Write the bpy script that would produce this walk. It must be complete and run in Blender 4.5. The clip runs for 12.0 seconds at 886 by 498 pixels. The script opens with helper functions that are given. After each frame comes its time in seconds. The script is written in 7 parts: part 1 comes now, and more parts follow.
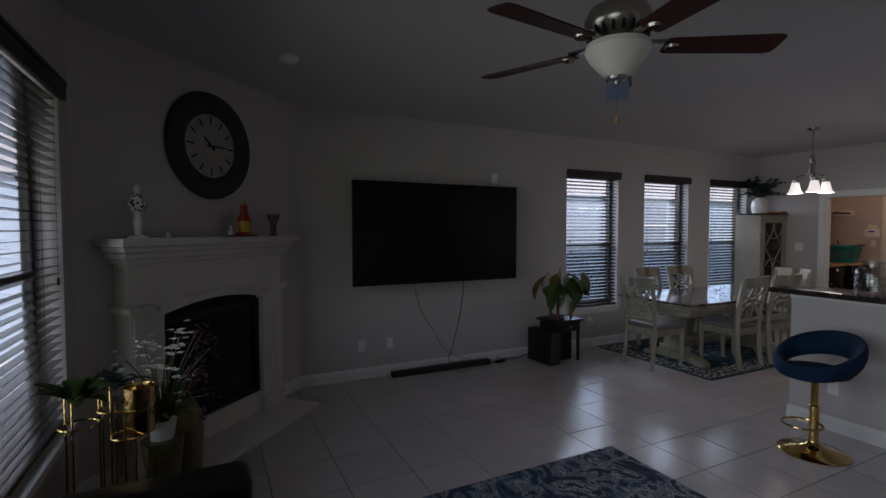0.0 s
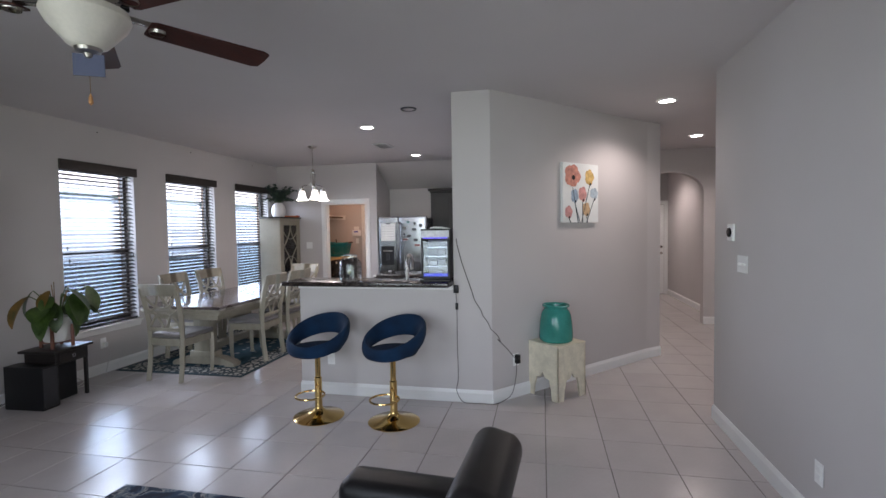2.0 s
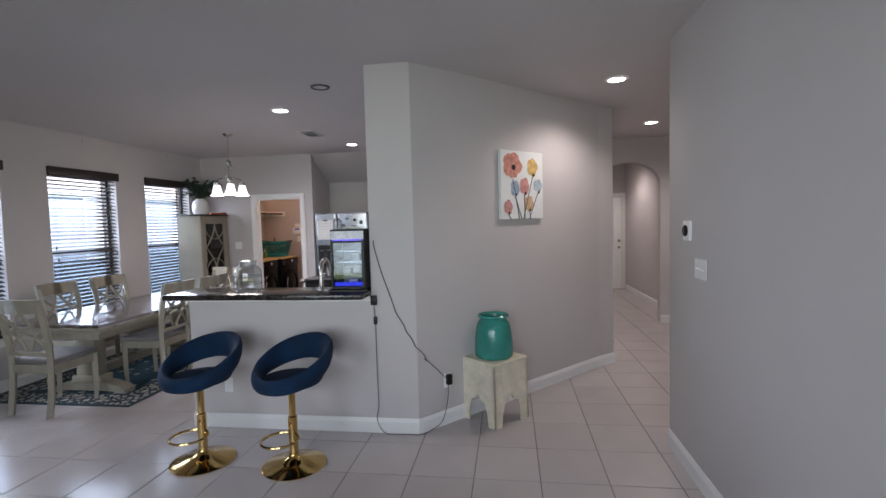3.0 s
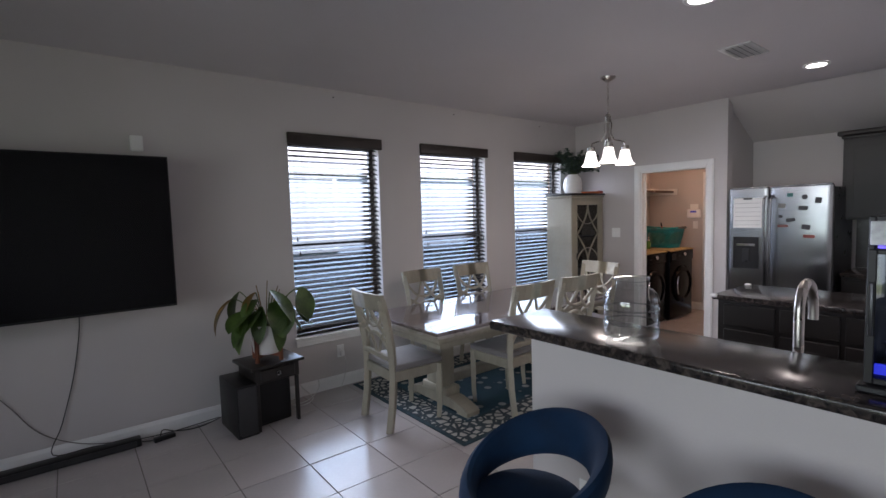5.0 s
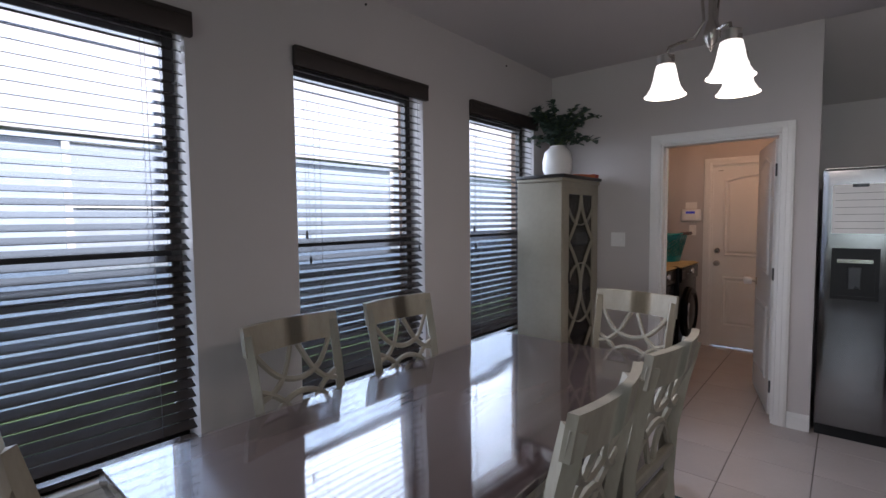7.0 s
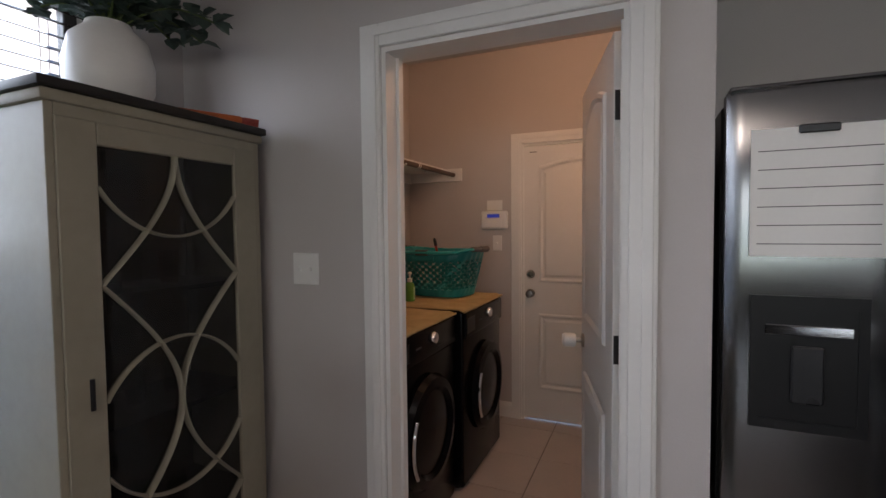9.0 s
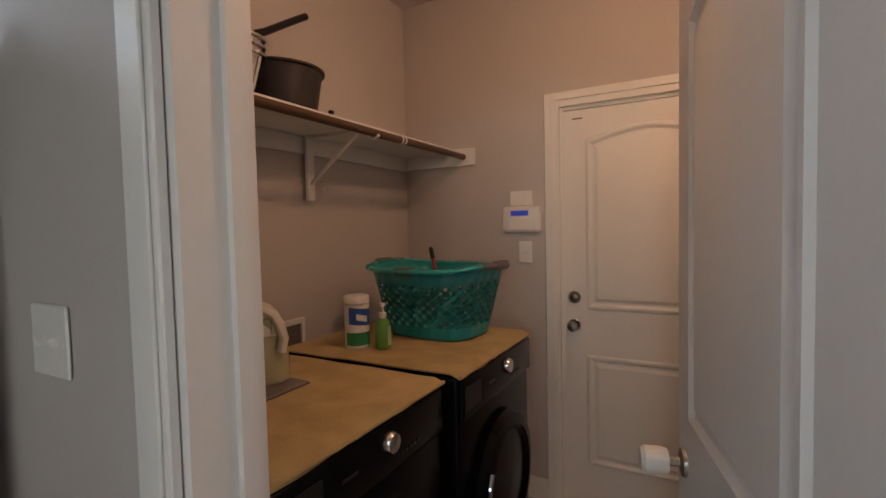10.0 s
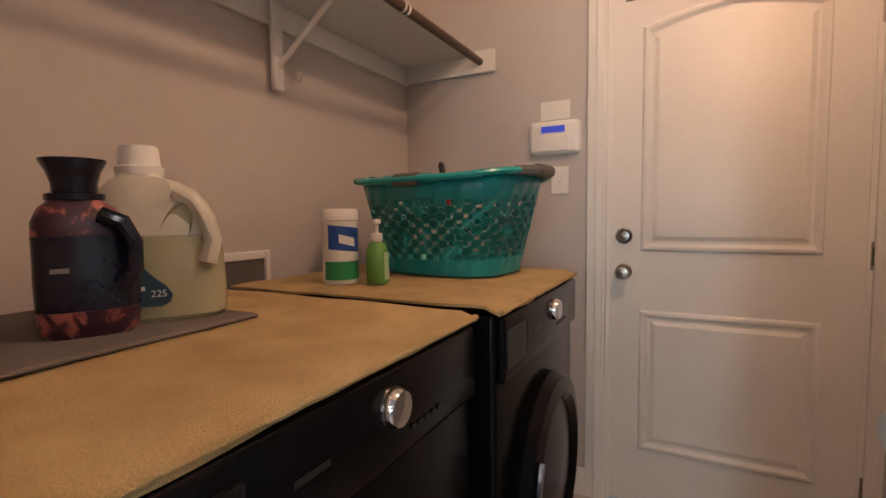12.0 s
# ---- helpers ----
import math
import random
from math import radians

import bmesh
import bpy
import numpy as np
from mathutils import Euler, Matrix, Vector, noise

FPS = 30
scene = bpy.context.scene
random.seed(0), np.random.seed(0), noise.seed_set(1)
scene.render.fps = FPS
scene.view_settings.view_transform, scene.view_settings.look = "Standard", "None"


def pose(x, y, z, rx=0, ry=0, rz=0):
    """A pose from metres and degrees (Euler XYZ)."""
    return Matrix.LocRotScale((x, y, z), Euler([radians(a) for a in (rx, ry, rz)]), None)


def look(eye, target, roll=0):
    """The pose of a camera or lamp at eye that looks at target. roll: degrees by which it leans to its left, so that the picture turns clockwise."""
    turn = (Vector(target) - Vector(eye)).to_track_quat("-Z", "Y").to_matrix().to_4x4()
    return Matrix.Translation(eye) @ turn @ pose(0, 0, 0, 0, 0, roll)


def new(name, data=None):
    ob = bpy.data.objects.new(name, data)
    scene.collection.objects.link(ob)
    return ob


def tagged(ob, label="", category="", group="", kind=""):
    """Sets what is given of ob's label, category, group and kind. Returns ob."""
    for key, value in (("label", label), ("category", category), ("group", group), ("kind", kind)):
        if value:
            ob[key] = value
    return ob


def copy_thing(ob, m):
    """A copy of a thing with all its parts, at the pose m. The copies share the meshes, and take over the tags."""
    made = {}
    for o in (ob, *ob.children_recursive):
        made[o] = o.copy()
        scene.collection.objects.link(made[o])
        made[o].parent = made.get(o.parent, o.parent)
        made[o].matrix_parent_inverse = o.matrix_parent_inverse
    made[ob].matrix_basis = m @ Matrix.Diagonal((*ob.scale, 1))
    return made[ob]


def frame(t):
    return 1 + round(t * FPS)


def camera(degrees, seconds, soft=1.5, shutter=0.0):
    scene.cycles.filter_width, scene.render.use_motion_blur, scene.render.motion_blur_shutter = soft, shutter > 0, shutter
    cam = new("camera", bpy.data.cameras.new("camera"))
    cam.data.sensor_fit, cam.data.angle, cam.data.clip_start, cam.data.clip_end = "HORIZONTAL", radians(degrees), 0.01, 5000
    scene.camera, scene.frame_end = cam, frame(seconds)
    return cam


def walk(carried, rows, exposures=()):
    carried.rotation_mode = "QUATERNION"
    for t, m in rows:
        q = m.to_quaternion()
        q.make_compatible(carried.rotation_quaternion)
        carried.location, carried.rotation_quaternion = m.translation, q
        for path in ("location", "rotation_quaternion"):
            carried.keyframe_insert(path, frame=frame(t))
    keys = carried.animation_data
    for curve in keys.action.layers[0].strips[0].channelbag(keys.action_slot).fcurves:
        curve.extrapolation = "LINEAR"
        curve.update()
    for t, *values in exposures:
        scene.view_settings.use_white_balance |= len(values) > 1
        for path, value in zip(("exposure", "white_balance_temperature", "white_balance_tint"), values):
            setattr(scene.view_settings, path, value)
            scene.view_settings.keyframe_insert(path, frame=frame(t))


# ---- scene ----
cam = camera(86.3, 12.0)
PATH = [
    (0, (-0.665, -0.018, 1.553), (0.218, 1.775, 1.471), 0.0),
    (0.5, (-0.69, 0.01, 1.545), (0.512, 1.607, 1.463), -0.2),
    (1, (-0.64, 0.075, 1.537), (0.863, 1.393, 1.463), -0.5),
    (1.5, (-0.644, 0.035, 1.539), (1.159, 0.897, 1.464), -0.7),
    (2, (-0.5, -0.085, 1.543), (1.456, 0.326, 1.46), -0.9),
    (2.5, (-0.148, -0.296, 1.555), (1.843, -0.138, 1.462), -1.1),
    (2.7, (-0.012, -0.345, 1.565), (1.978, -0.168, 1.465), -1.3),
    (3.5, (0.63, -0.33, 1.60), (2.55, 0.21, 1.475), -1.4),
    (4.3, (1.368, 0.075, 1.624), (3.068, 1.117, 1.474), -1.0),
    (4.5, (1.535, 0.234, 1.621), (3.097, 1.474, 1.466), -1.2),
    (5, (1.9, 0.687, 1.582), (3.141, 2.25, 1.437), -1.6),
    (5.5, (2.191, 1.225, 1.512), (3.23, 2.93, 1.389), -1.7),
    (6, (2.494, 1.793, 1.495), (3.526, 3.502, 1.364), -1.6),
    (6.5, (2.909, 2.313, 1.461), (4.04, 3.958, 1.343), -1.2),
    (7, (3.504, 2.638, 1.473), (5.022, 3.933, 1.347), -0.6),
    (7.5, (4.173, 2.739, 1.462), (5.976, 3.595, 1.337), -0.1),
    (7.7, (4.427, 2.788, 1.454), (6.281, 3.53, 1.333), -0.2),
    (9.3, (6.443, 2.971, 1.432), (8.264, 3.792, 1.342), -0.9),
    (9.5, (6.655, 3.006, 1.452), (8.462, 3.857, 1.346), -1.2),
    (10, (7.135, 3.175, 1.456), (8.888, 4.133, 1.364), -1.3),
    (10.5, (7.449, 3.359, 1.45), (9.17, 4.375, 1.353), -1.4),
    (11, (7.653, 3.48, 1.404), (9.376, 4.492, 1.317), -1.2),
    (11.5, (7.69, 3.519, 1.304), (9.418, 4.523, 1.228), -1.2),
    (12, (7.565, 3.505, 1.18), (9.332, 4.431, 1.036), -0.8),
]
EXPOSURES = [(0.0, 0.48, 6380, 21), (0.5, 1.45, 6380, 21), (1.0, 1.92, 6350, 21), (1.5, 2.03, 6350, 20), (2.5, 1.98, 6350, 20), (4.5, 1.79, 6380, 21), (6.0, 1.72, 6350, 21), (7.5, 0.96, 6400, 21), (9.5, 1.42, 6700, 16), (10.5, 1.7, 6600, 12), (11.5, 2.06, 6400, 12), (12.0, 2.45, 6250, 12)]
walk(cam, [(t, look(eye, target, roll)) for t, eye, target, roll in PATH], EXPOSURES)

# ---- world, sun, large lights ----
world = bpy.data.worlds.new("sky")
scene.world = world
world.use_nodes = True
wn = world.node_tree.nodes
sky = wn.new("ShaderNodeTexSky")
sky.sky_type = 'NISHITA'
sky.sun_disc = False
sky.sun_elevation, sky.sun_rotation = radians(51), radians(185)
sky.air_density, sky.dust_density = 1.2, 2.5
wn["Background"].inputs["Strength"].default_value = 0.13
world.node_tree.links.new(sky.outputs["Color"], wn["Background"].inputs["Color"])
sun = new("sun", bpy.data.lights.new("sun", 'SUN'))
sun.data.energy, sun.data.angle, sun.data.color = 5.0, radians(1), (1.0, 0.96, 0.9)
sun.matrix_world = look((0, 0, 0), (0.05, 0.62, -0.78))


def area(name, eye, target, w, h, watts, colour, spread=180):
    ob = new(name, bpy.data.lights.new(name, 'AREA'))
    ob.data.shape, ob.data.size, ob.data.size_y = 'RECTANGLE', w, h
    ob.data.energy, ob.data.color, ob.data.spread = watts, colour, radians(spread)
    ob.matrix_world = look(eye, target)
    return ob


def bulb(name, place, watts, colour, r=0.03):
    ob = new(name, bpy.data.lights.new(name, 'POINT'))
    ob.data.energy, ob.data.color, ob.data.shadow_soft_size = watts, colour, r
    ob.location = place
    return ob


def spot(name, place, watts, colour, degrees=125, r=0.085):
    ob = new(name, bpy.data.lights.new(name, 'SPOT'))
    ob.data.energy, ob.data.color, ob.data.shadow_soft_size = watts, colour, r
    ob.data.spot_size, ob.data.spot_blend = radians(degrees), 0.6
    ob.location = place
    return ob


NORTH_WINDOWS = [(3.43, 4.33), (4.83, 5.76), (6.25, 7.17)]
SILL, HEAD = 0.53, 2.27
WEST_WINDOWS = [(1.25, 3.08), (-1.05, 0.78)]
DAY = (0.80, 0.90, 1.0)
for a, b in NORTH_WINDOWS:
    area("window_daylight", ((a + b) / 2, 4.91, 1.42), ((a + b) / 2, 2.0, 1.42), b - a - 0.1, 1.6, 15, DAY, 140)
# through the west windows: blue sky from above, light off the sunny lawn from below
LAWN = (0.84, 1.0, 0.42)
for (a, b), watts in zip(WEST_WINDOWS, (3.6, 4.2)):
    y = (a + b) / 2
    area("window_daylight", (-1.57, y, 1.42), (1.0, y, 0.40), 1.7, 1.6, watts * 2.4, DAY, 110)
    area("lawn_light", (-1.58, y, 1.42), (1.0, y, 1.85), 1.7, 1.6, watts * 0.55, LAWN, 120)
WARM, CAN = (1.0, 0.57, 0.32), (1.0, 0.90, 0.80)
# the last one is unseen, added to brighten the corridor
CANS = [(4.73, 1.89, 7.5), (6.86, 1.88, 4), (4.41, -1.26, 12), (6.40, -2.10, 16), (9.70, -2.15, 15)]
for x, y, watts in CANS:
    spot("can_light", (x, y, 2.70), watts, CAN, 150)
bulb("laundry_light", (8.40, 3.24, 2.54), 5.0, WARM, 0.06)

# ---- building tools ----
def nodes_of(name):
    m = bpy.data.materials.new(name)
    m.use_nodes = True
    return m, m.node_tree.nodes, m.node_tree.links, m.node_tree.nodes["Principled BSDF"]


def mat(name, colour, rough=0.5, metal=0.0, vary=0.10, scale=6.0, grain=80.0, bump=0.05, colour2=None, spec=0.5, coat=0.0, per_object=0.0, stretch=(1, 1, 1), rough_vary=0.08, sheen=0.0, distance=0.004):
    """A surface with variation at two scales: broad mottling and fine grain with relief."""
    m, n, l, b = nodes_of(name)
    co = n.new("ShaderNodeTexCoord")
    mp = n.new("ShaderNodeMapping")
    mp.inputs["Scale"].default_value = stretch
    l.new(co.outputs["Object"], mp.inputs["Vector"])
    broad, fine = n.new("ShaderNodeTexNoise"), n.new("ShaderNodeTexNoise")
    for t, s, d in ((broad, scale, 3.0), (fine, grain, 4.0)):
        t.inputs["Scale"].default_value, t.inputs["Detail"].default_value = s, d
        l.new(mp.outputs["Vector"], t.inputs["Vector"])
    add = n.new("ShaderNodeMath")
    add.operation = 'MULTIPLY_ADD'
    l.new(fine.outputs["Fac"], add.inputs[0])
    add.inputs[1].default_value = 0.45
    l.new(broad.outputs["Fac"], add.inputs[2])
    ramp = n.new("ShaderNodeValToRGB")
    c2 = colour2 or tuple(min(1, c * (1 + vary)) for c in colour)
    ramp.color_ramp.elements[0].position, ramp.color_ramp.elements[1].position = 0.45, 0.95
    ramp.color_ramp.elements[0].color = (*[c * (1 - vary) for c in colour], 1)
    ramp.color_ramp.elements[1].color = (*c2, 1)
    l.new(add.outputs[0], ramp.inputs["Fac"])
    out = ramp.outputs["Color"]
    if per_object:
        info, hsv = n.new("ShaderNodeObjectInfo"), n.new("ShaderNodeHueSaturation")
        rng = n.new("ShaderNodeMapRange")
        rng.inputs["To Min"].default_value, rng.inputs["To Max"].default_value = 1 - per_object, 1 + per_object
        l.new(info.outputs["Random"], rng.inputs["Value"])
        l.new(rng.outputs["Result"], hsv.inputs["Value"])
        l.new(out, hsv.inputs["Color"])
        out = hsv.outputs["Color"]
    l.new(out, b.inputs["Base Color"])
    rr = n.new("ShaderNodeMapRange")
    rr.inputs["To Min"].default_value, rr.inputs["To Max"].default_value = max(0.02, rough - rough_vary), min(1, rough + rough_vary)
    l.new(broad.outputs["Fac"], rr.inputs["Value"])
    l.new(rr.outputs["Result"], b.inputs["Roughness"])
    b.inputs["Metallic"].default_value = metal
    b.inputs["Specular IOR Level"].default_value = spec
    b.inputs["Coat Weight"].default_value = coat
    b.inputs["Coat Roughness"].default_value = 0.06
    b.inputs["Sheen Weight"].default_value = sheen
    if bump:
        bp = n.new("ShaderNodeBump")
        bp.inputs["Strength"].default_value, bp.inputs["Distance"].default_value = bump, distance
        l.new(fine.outputs["Fac"], bp.inputs["Height"])
        l.new(bp.outputs["Normal"], b.inputs["Normal"])
    return m


def glass_mat(name, tint=(1, 1, 1), rough=0.0, clear=0.9, ior=1.5):
    """Thin clear glass: mostly see-through with a mirror sheen."""
    m, n, l, b = nodes_of(name)
    n.remove(b)
    tr, gl, mix, fr = n.new("ShaderNodeBsdfTransparent"), n.new("ShaderNodeBsdfGlossy"), n.new("ShaderNodeMixShader"), n.new("ShaderNodeLayerWeight")
    tr.inputs["Color"].default_value = (*[c * clear for c in tint], 1)
    gl.inputs["Roughness"].default_value = rough
    fr.inputs["Blend"].default_value = 0.5
    f0 = ((ior - 1) / (ior + 1)) ** 2
    pw, ma = n.new("ShaderNodeMath"), n.new("ShaderNodeMath")
    pw.operation, ma.operation = 'POWER', 'MULTIPLY_ADD'
    pw.inputs[1].default_value, ma.inputs[1].default_value, ma.inputs[2].default_value = 5.0, 1 - f0, f0
    l.new(fr.outputs["Facing"], pw.inputs[0])
    l.new(pw.outputs[0], ma.inputs[0])
    l.new(ma.outputs[0], mix.inputs[0])
    l.new(tr.outputs[0], mix.inputs[1])
    l.new(gl.outputs[0], mix.inputs[2])
    l.new(mix.outputs[0], n["Material Output"].inputs["Surface"])
    return m


def glow_mat(name, colour, strength, skin=(0.9, 0.9, 0.88)):
    m, n, l, b = nodes_of(name)
    b.inputs["Base Color"].default_value = (*skin, 1)
    b.inputs["Emission Color"].default_value = (*colour, 1)
    b.inputs["Emission Strength"].default_value = strength
    return m


def ramp_mat(name, stops, kind="noise", scale=6.0, detail=6.0, rough=0.9, distort=1.5, bump=0.3, grain=220.0, stretch=(1, 1, 1)):
    """A woven or veined surface: a distorted texture run through a colour ramp."""
    m, n, l, b = nodes_of(name)
    co, mp = n.new("ShaderNodeTexCoord"), n.new("ShaderNodeMapping")
    mp.inputs["Scale"].default_value = stretch
    l.new(co.outputs["Object"], mp.inputs["Vector"])
    if kind == "noise":
        t = n.new("ShaderNodeTexNoise")
        t.inputs["Distortion"].default_value = distort
        t.inputs["Detail"].default_value = detail
        fac = t.outputs["Fac"]
    else:
        t = n.new("ShaderNodeTexVoronoi")
        t.feature = 'DISTANCE_TO_EDGE' if kind == "edge" else 'F1'
        fac = t.outputs["Distance"]
    t.inputs["Scale"].default_value = scale
    l.new(mp.outputs["Vector"], t.inputs["Vector"])
    r = n.new("ShaderNodeValToRGB")
    r.color_ramp.interpolation = 'LINEAR'
    while len(r.color_ramp.elements) < len(stops):
        r.color_ramp.elements.new(0.5)
    for e, (p, c) in zip(r.color_ramp.elements, stops):
        e.position, e.color = p, (*c, 1)
    l.new(fac, r.inputs["Fac"])
    l.new(r.outputs["Color"], b.inputs["Base Color"])
    b.inputs["Roughness"].default_value = rough
    f = n.new("ShaderNodeTexNoise")
    f.inputs["Scale"].default_value = grain
    l.new(mp.outputs["Vector"], f.inputs["Vector"])
    bp = n.new("ShaderNodeBump")
    bp.inputs["Strength"].default_value, bp.inputs["Distance"].default_value = bump, 0.004
    l.new(f.outputs["Fac"], bp.inputs["Height"])
    l.new(bp.outputs["Normal"], b.inputs["Normal"])
    return m


def box(bm, x0, y0, z0, x1, y1, z1, bevel=0.0, seg=1, m=None):
    r = bmesh.ops.create_cube(bm, size=1.0)["verts"]
    t = Matrix.Translation(((x0 + x1) / 2, (y0 + y1) / 2, (z0 + z1) / 2)) @ Matrix.Diagonal((abs(x1 - x0), abs(y1 - y0), abs(z1 - z0), 1))
    bmesh.ops.transform(bm, matrix=(m or Matrix()) @ t, verts=r)
    if bevel:
        edges = list({e for v in r for e in v.link_edges})
        bmesh.ops.bevel(bm, geom=edges, offset=bevel, segments=seg, profile=0.5, affect='EDGES')
    return bm


def lathe(bm, profile, seg=24, at=(0, 0, 0), m=None, caps=True):
    """Turns a profile of (radius, height) round z."""
    m = (m or Matrix()) @ Matrix.Translation(at)
    rings = []
    for r, z in profile:
        rings.append([bm.verts.new(m @ Vector((r * math.cos(2 * math.pi * i / seg), r * math.sin(2 * math.pi * i / seg), z))) for i in range(seg)])
    for a, b in zip(rings, rings[1:]):
        for i in range(seg):
            j = (i + 1) % seg
            bm.faces.new((a[i], a[j], b[j], b[i]))
    if caps:
        bm.faces.new(rings[0][::-1])
        bm.faces.new(rings[-1])
    return bm


def tube(bm, pts, r, seg=8, closed=False, flat=1.0, taper=None):
    """A round (or flattened) bar along points."""
    pts = [Vector(p) for p in pts]
    n = len(pts)
    rings = []
    up = Vector((0, 0, 1))
    side = None
    for i, p in enumerate(pts):
        a = pts[(i - 1) % n] if (closed or i > 0) else pts[i]
        b = pts[(i + 1) % n] if (closed or i < n - 1) else pts[i]
        d = (b - a).normalized()
        s = d.cross(up if abs(d.z) < 0.95 else Vector((1, 0, 0)))
        if s.length < 1e-4:
            s = side or Vector((1, 0, 0))
        s.normalize()
        if side is not None and s.dot(side) < 0:
            s = -s
        side = s
        u = s.cross(d)
        rad = r if taper is None else r + (taper - r) * i / max(1, n - 1)
        rings.append([bm.verts.new(p + s * (rad * math.cos(2 * math.pi * k / seg)) + u * (rad * flat * math.sin(2 * math.pi * k / seg))) for k in range(seg)])
    for i in range(n if closed else n - 1):
        a, b = rings[i], rings[(i + 1) % n]
        for k in range(seg):
            j = (k + 1) % seg
            bm.faces.new((a[k], a[j], b[j], b[k]))
    if not closed:
        bm.faces.new(rings[0][::-1])
        bm.faces.new(rings[-1])
    return bm


def prism(bm, outline, depth, m=None):
    """A flat outline in x and z, made depth thick along y."""
    m = m or Matrix()
    a = [bm.verts.new(m @ Vector((x, 0, z))) for x, z in outline]
    b = [bm.verts.new(m @ Vector((x, depth, z))) for x, z in outline]
    bm.faces.new(a)
    bm.faces.new(b[::-1])
    for i in range(len(a)):
        j = (i + 1) % len(a)
        bm.faces.new((a[j], a[i], b[i], b[j]))
    return bm


def made(bm, name, material, smooth=35):
    bmesh.ops.recalc_face_normals(bm, faces=bm.faces)
    me = bpy.data.meshes.new(name)
    bm.to_mesh(me)
    bm.free()
    me.materials.append(material)
    if smooth:
        me.shade_smooth()
        me.set_sharp_from_angle(angle=radians(smooth))
    return me


def part(name, bm, material, parent, label="", smooth=35):
    ob = new(name, made(bm, name, material, smooth))
    ob.parent = parent
    if label:
        ob["label"] = label
    return ob


def B():
    return bmesh.new()


def thing(name, label, category, m=None, group="", kind=""):
    ob = new(name)
    ob.empty_display_size = 0.1
    if m is not None:
        ob.matrix_world = m
    return tagged(ob, label, category, group, kind)


def solid(name, bm, material, label, category, m=None, group="", kind="", smooth=35):
    ob = new(name, made(bm, name, material, smooth))
    if m is not None:
        ob.matrix_world = m
    return tagged(ob, label, category, group, kind)


def structure(name, bm, material, label="", smooth=0):
    return tagged(new(name, made(bm, name, material, smooth)), label, "", "", "structure")


def wall(bm, p0, p1, thick, z0, z1, openings=()):
    """A wall whose room face runs from p0 to p1 and whose body lies to the left of that way; openings: (from, to, bottom, top) along it."""
    p0, p1 = Vector((*p0, 0)), Vector((*p1, 0))
    d = (p1 - p0).normalized()
    o = Vector((-d.y, d.x, 0)) * thick
    length = (p1 - p0).length
    us = sorted({0.0, length, *[v for q in openings for v in q[:2]]})
    zs = sorted({z0, z1, *[v for q in openings for v in q[2:]]})

    def full(i, j):
        if not (0 <= i < len(us) - 1 and 0 <= j < len(zs) - 1):
            return False
        u, z = (us[i] + us[i + 1]) / 2, (zs[j] + zs[j + 1]) / 2
        return not any(a < u < b and c < z < e for a, b, c, e in openings)

    def quad(*ps):
        bm.faces.new([bm.verts.new(p) for p in ps])

    def at(u, z, back):
        return p0 + d * u + Vector((0, 0, z)) + (o if back else Vector())

    for i in range(len(us) - 1):
        for j in range(len(zs) - 1):
            if not full(i, j):
                continue
            a, b, c, e = us[i], us[i + 1], zs[j], zs[j + 1]
            quad(at(a, c, 0), at(b, c, 0), at(b, e, 0), at(a, e, 0))
            quad(at(a, c, 1), at(a, e, 1), at(b, e, 1), at(b, c, 1))
            if not full(i - 1, j):
                quad(at(a, c, 0), at(a, e, 0), at(a, e, 1), at(a, c, 1))
            if not full(i + 1, j):
                quad(at(b, c, 0), at(b, c, 1), at(b, e, 1), at(b, e, 0))
            if not full(i, j - 1):
                quad(at(a, c, 0), at(a, c, 1), at(b, c, 1), at(b, c, 0))
            if not full(i, j + 1):
                quad(at(a, e, 0), at(b, e, 0), at(b, e, 1), at(a, e, 1))
    bmesh.ops.remove_doubles(bm, verts=bm.verts, dist=0.0001)
    return bm


def strip(bm, p0, p1, depth, profile):
    """A moulding along a wall's foot: profile of (out, height) swept from p0 to p1; out is to the right of the way."""
    p0, p1 = Vector((*p0, 0)), Vector((*p1, 0))
    d = (p1 - p0).normalized()
    o = Vector((d.y, -d.x, 0))
    a = [bm.verts.new(p0 + o * q + Vector((0, 0, z))) for q, z in profile]
    b = [bm.verts.new(p1 + o * q + Vector((0, 0, z))) for q, z in profile]
    for i in range(len(a)):
        j = (i + 1) % len(a)
        bm.faces.new((a[i], b[i], b[j], a[j]))
    bm.faces.new(a[::-1])
    bm.faces.new(b)
    return bm


# ---- materials ----
PAINT = mat("grey_wall_paint", (0.532, 0.504, 0.498), 0.75, vary=0.03, scale=1.5, grain=150, bump=0.22, distance=0.0025)
CEIL = mat("ceiling_paint", (0.56, 0.535, 0.545), 0.85, vary=0.03, scale=1.2, grain=120, bump=0.35, distance=0.003)
TRIM = mat("white_trim_paint", (0.78, 0.78, 0.77), 0.4, vary=0.03, scale=3, grain=60, bump=0.03)
STONE = mat("cast_stone", (0.66, 0.64, 0.60), 0.8, vary=0.08, scale=5, grain=120, bump=0.2)
TILE = mat("floor_tile", (0.49, 0.455, 0.445), 0.20, vary=0.045, scale=3, grain=45, bump=0.02, per_object=0.04, rough_vary=0.035)
GROUT = mat("grout", (0.16, 0.145, 0.135), 0.9, vary=0.15)
BLACKBOX = mat("black_plastic", (0.010, 0.010, 0.011), 0.42, vary=0.1, spec=0.3)
SCREEN = mat("tv_screen", (0.003, 0.003, 0.004), 0.22, vary=0.02, bump=0, rough_vary=0.02, spec=0.22)
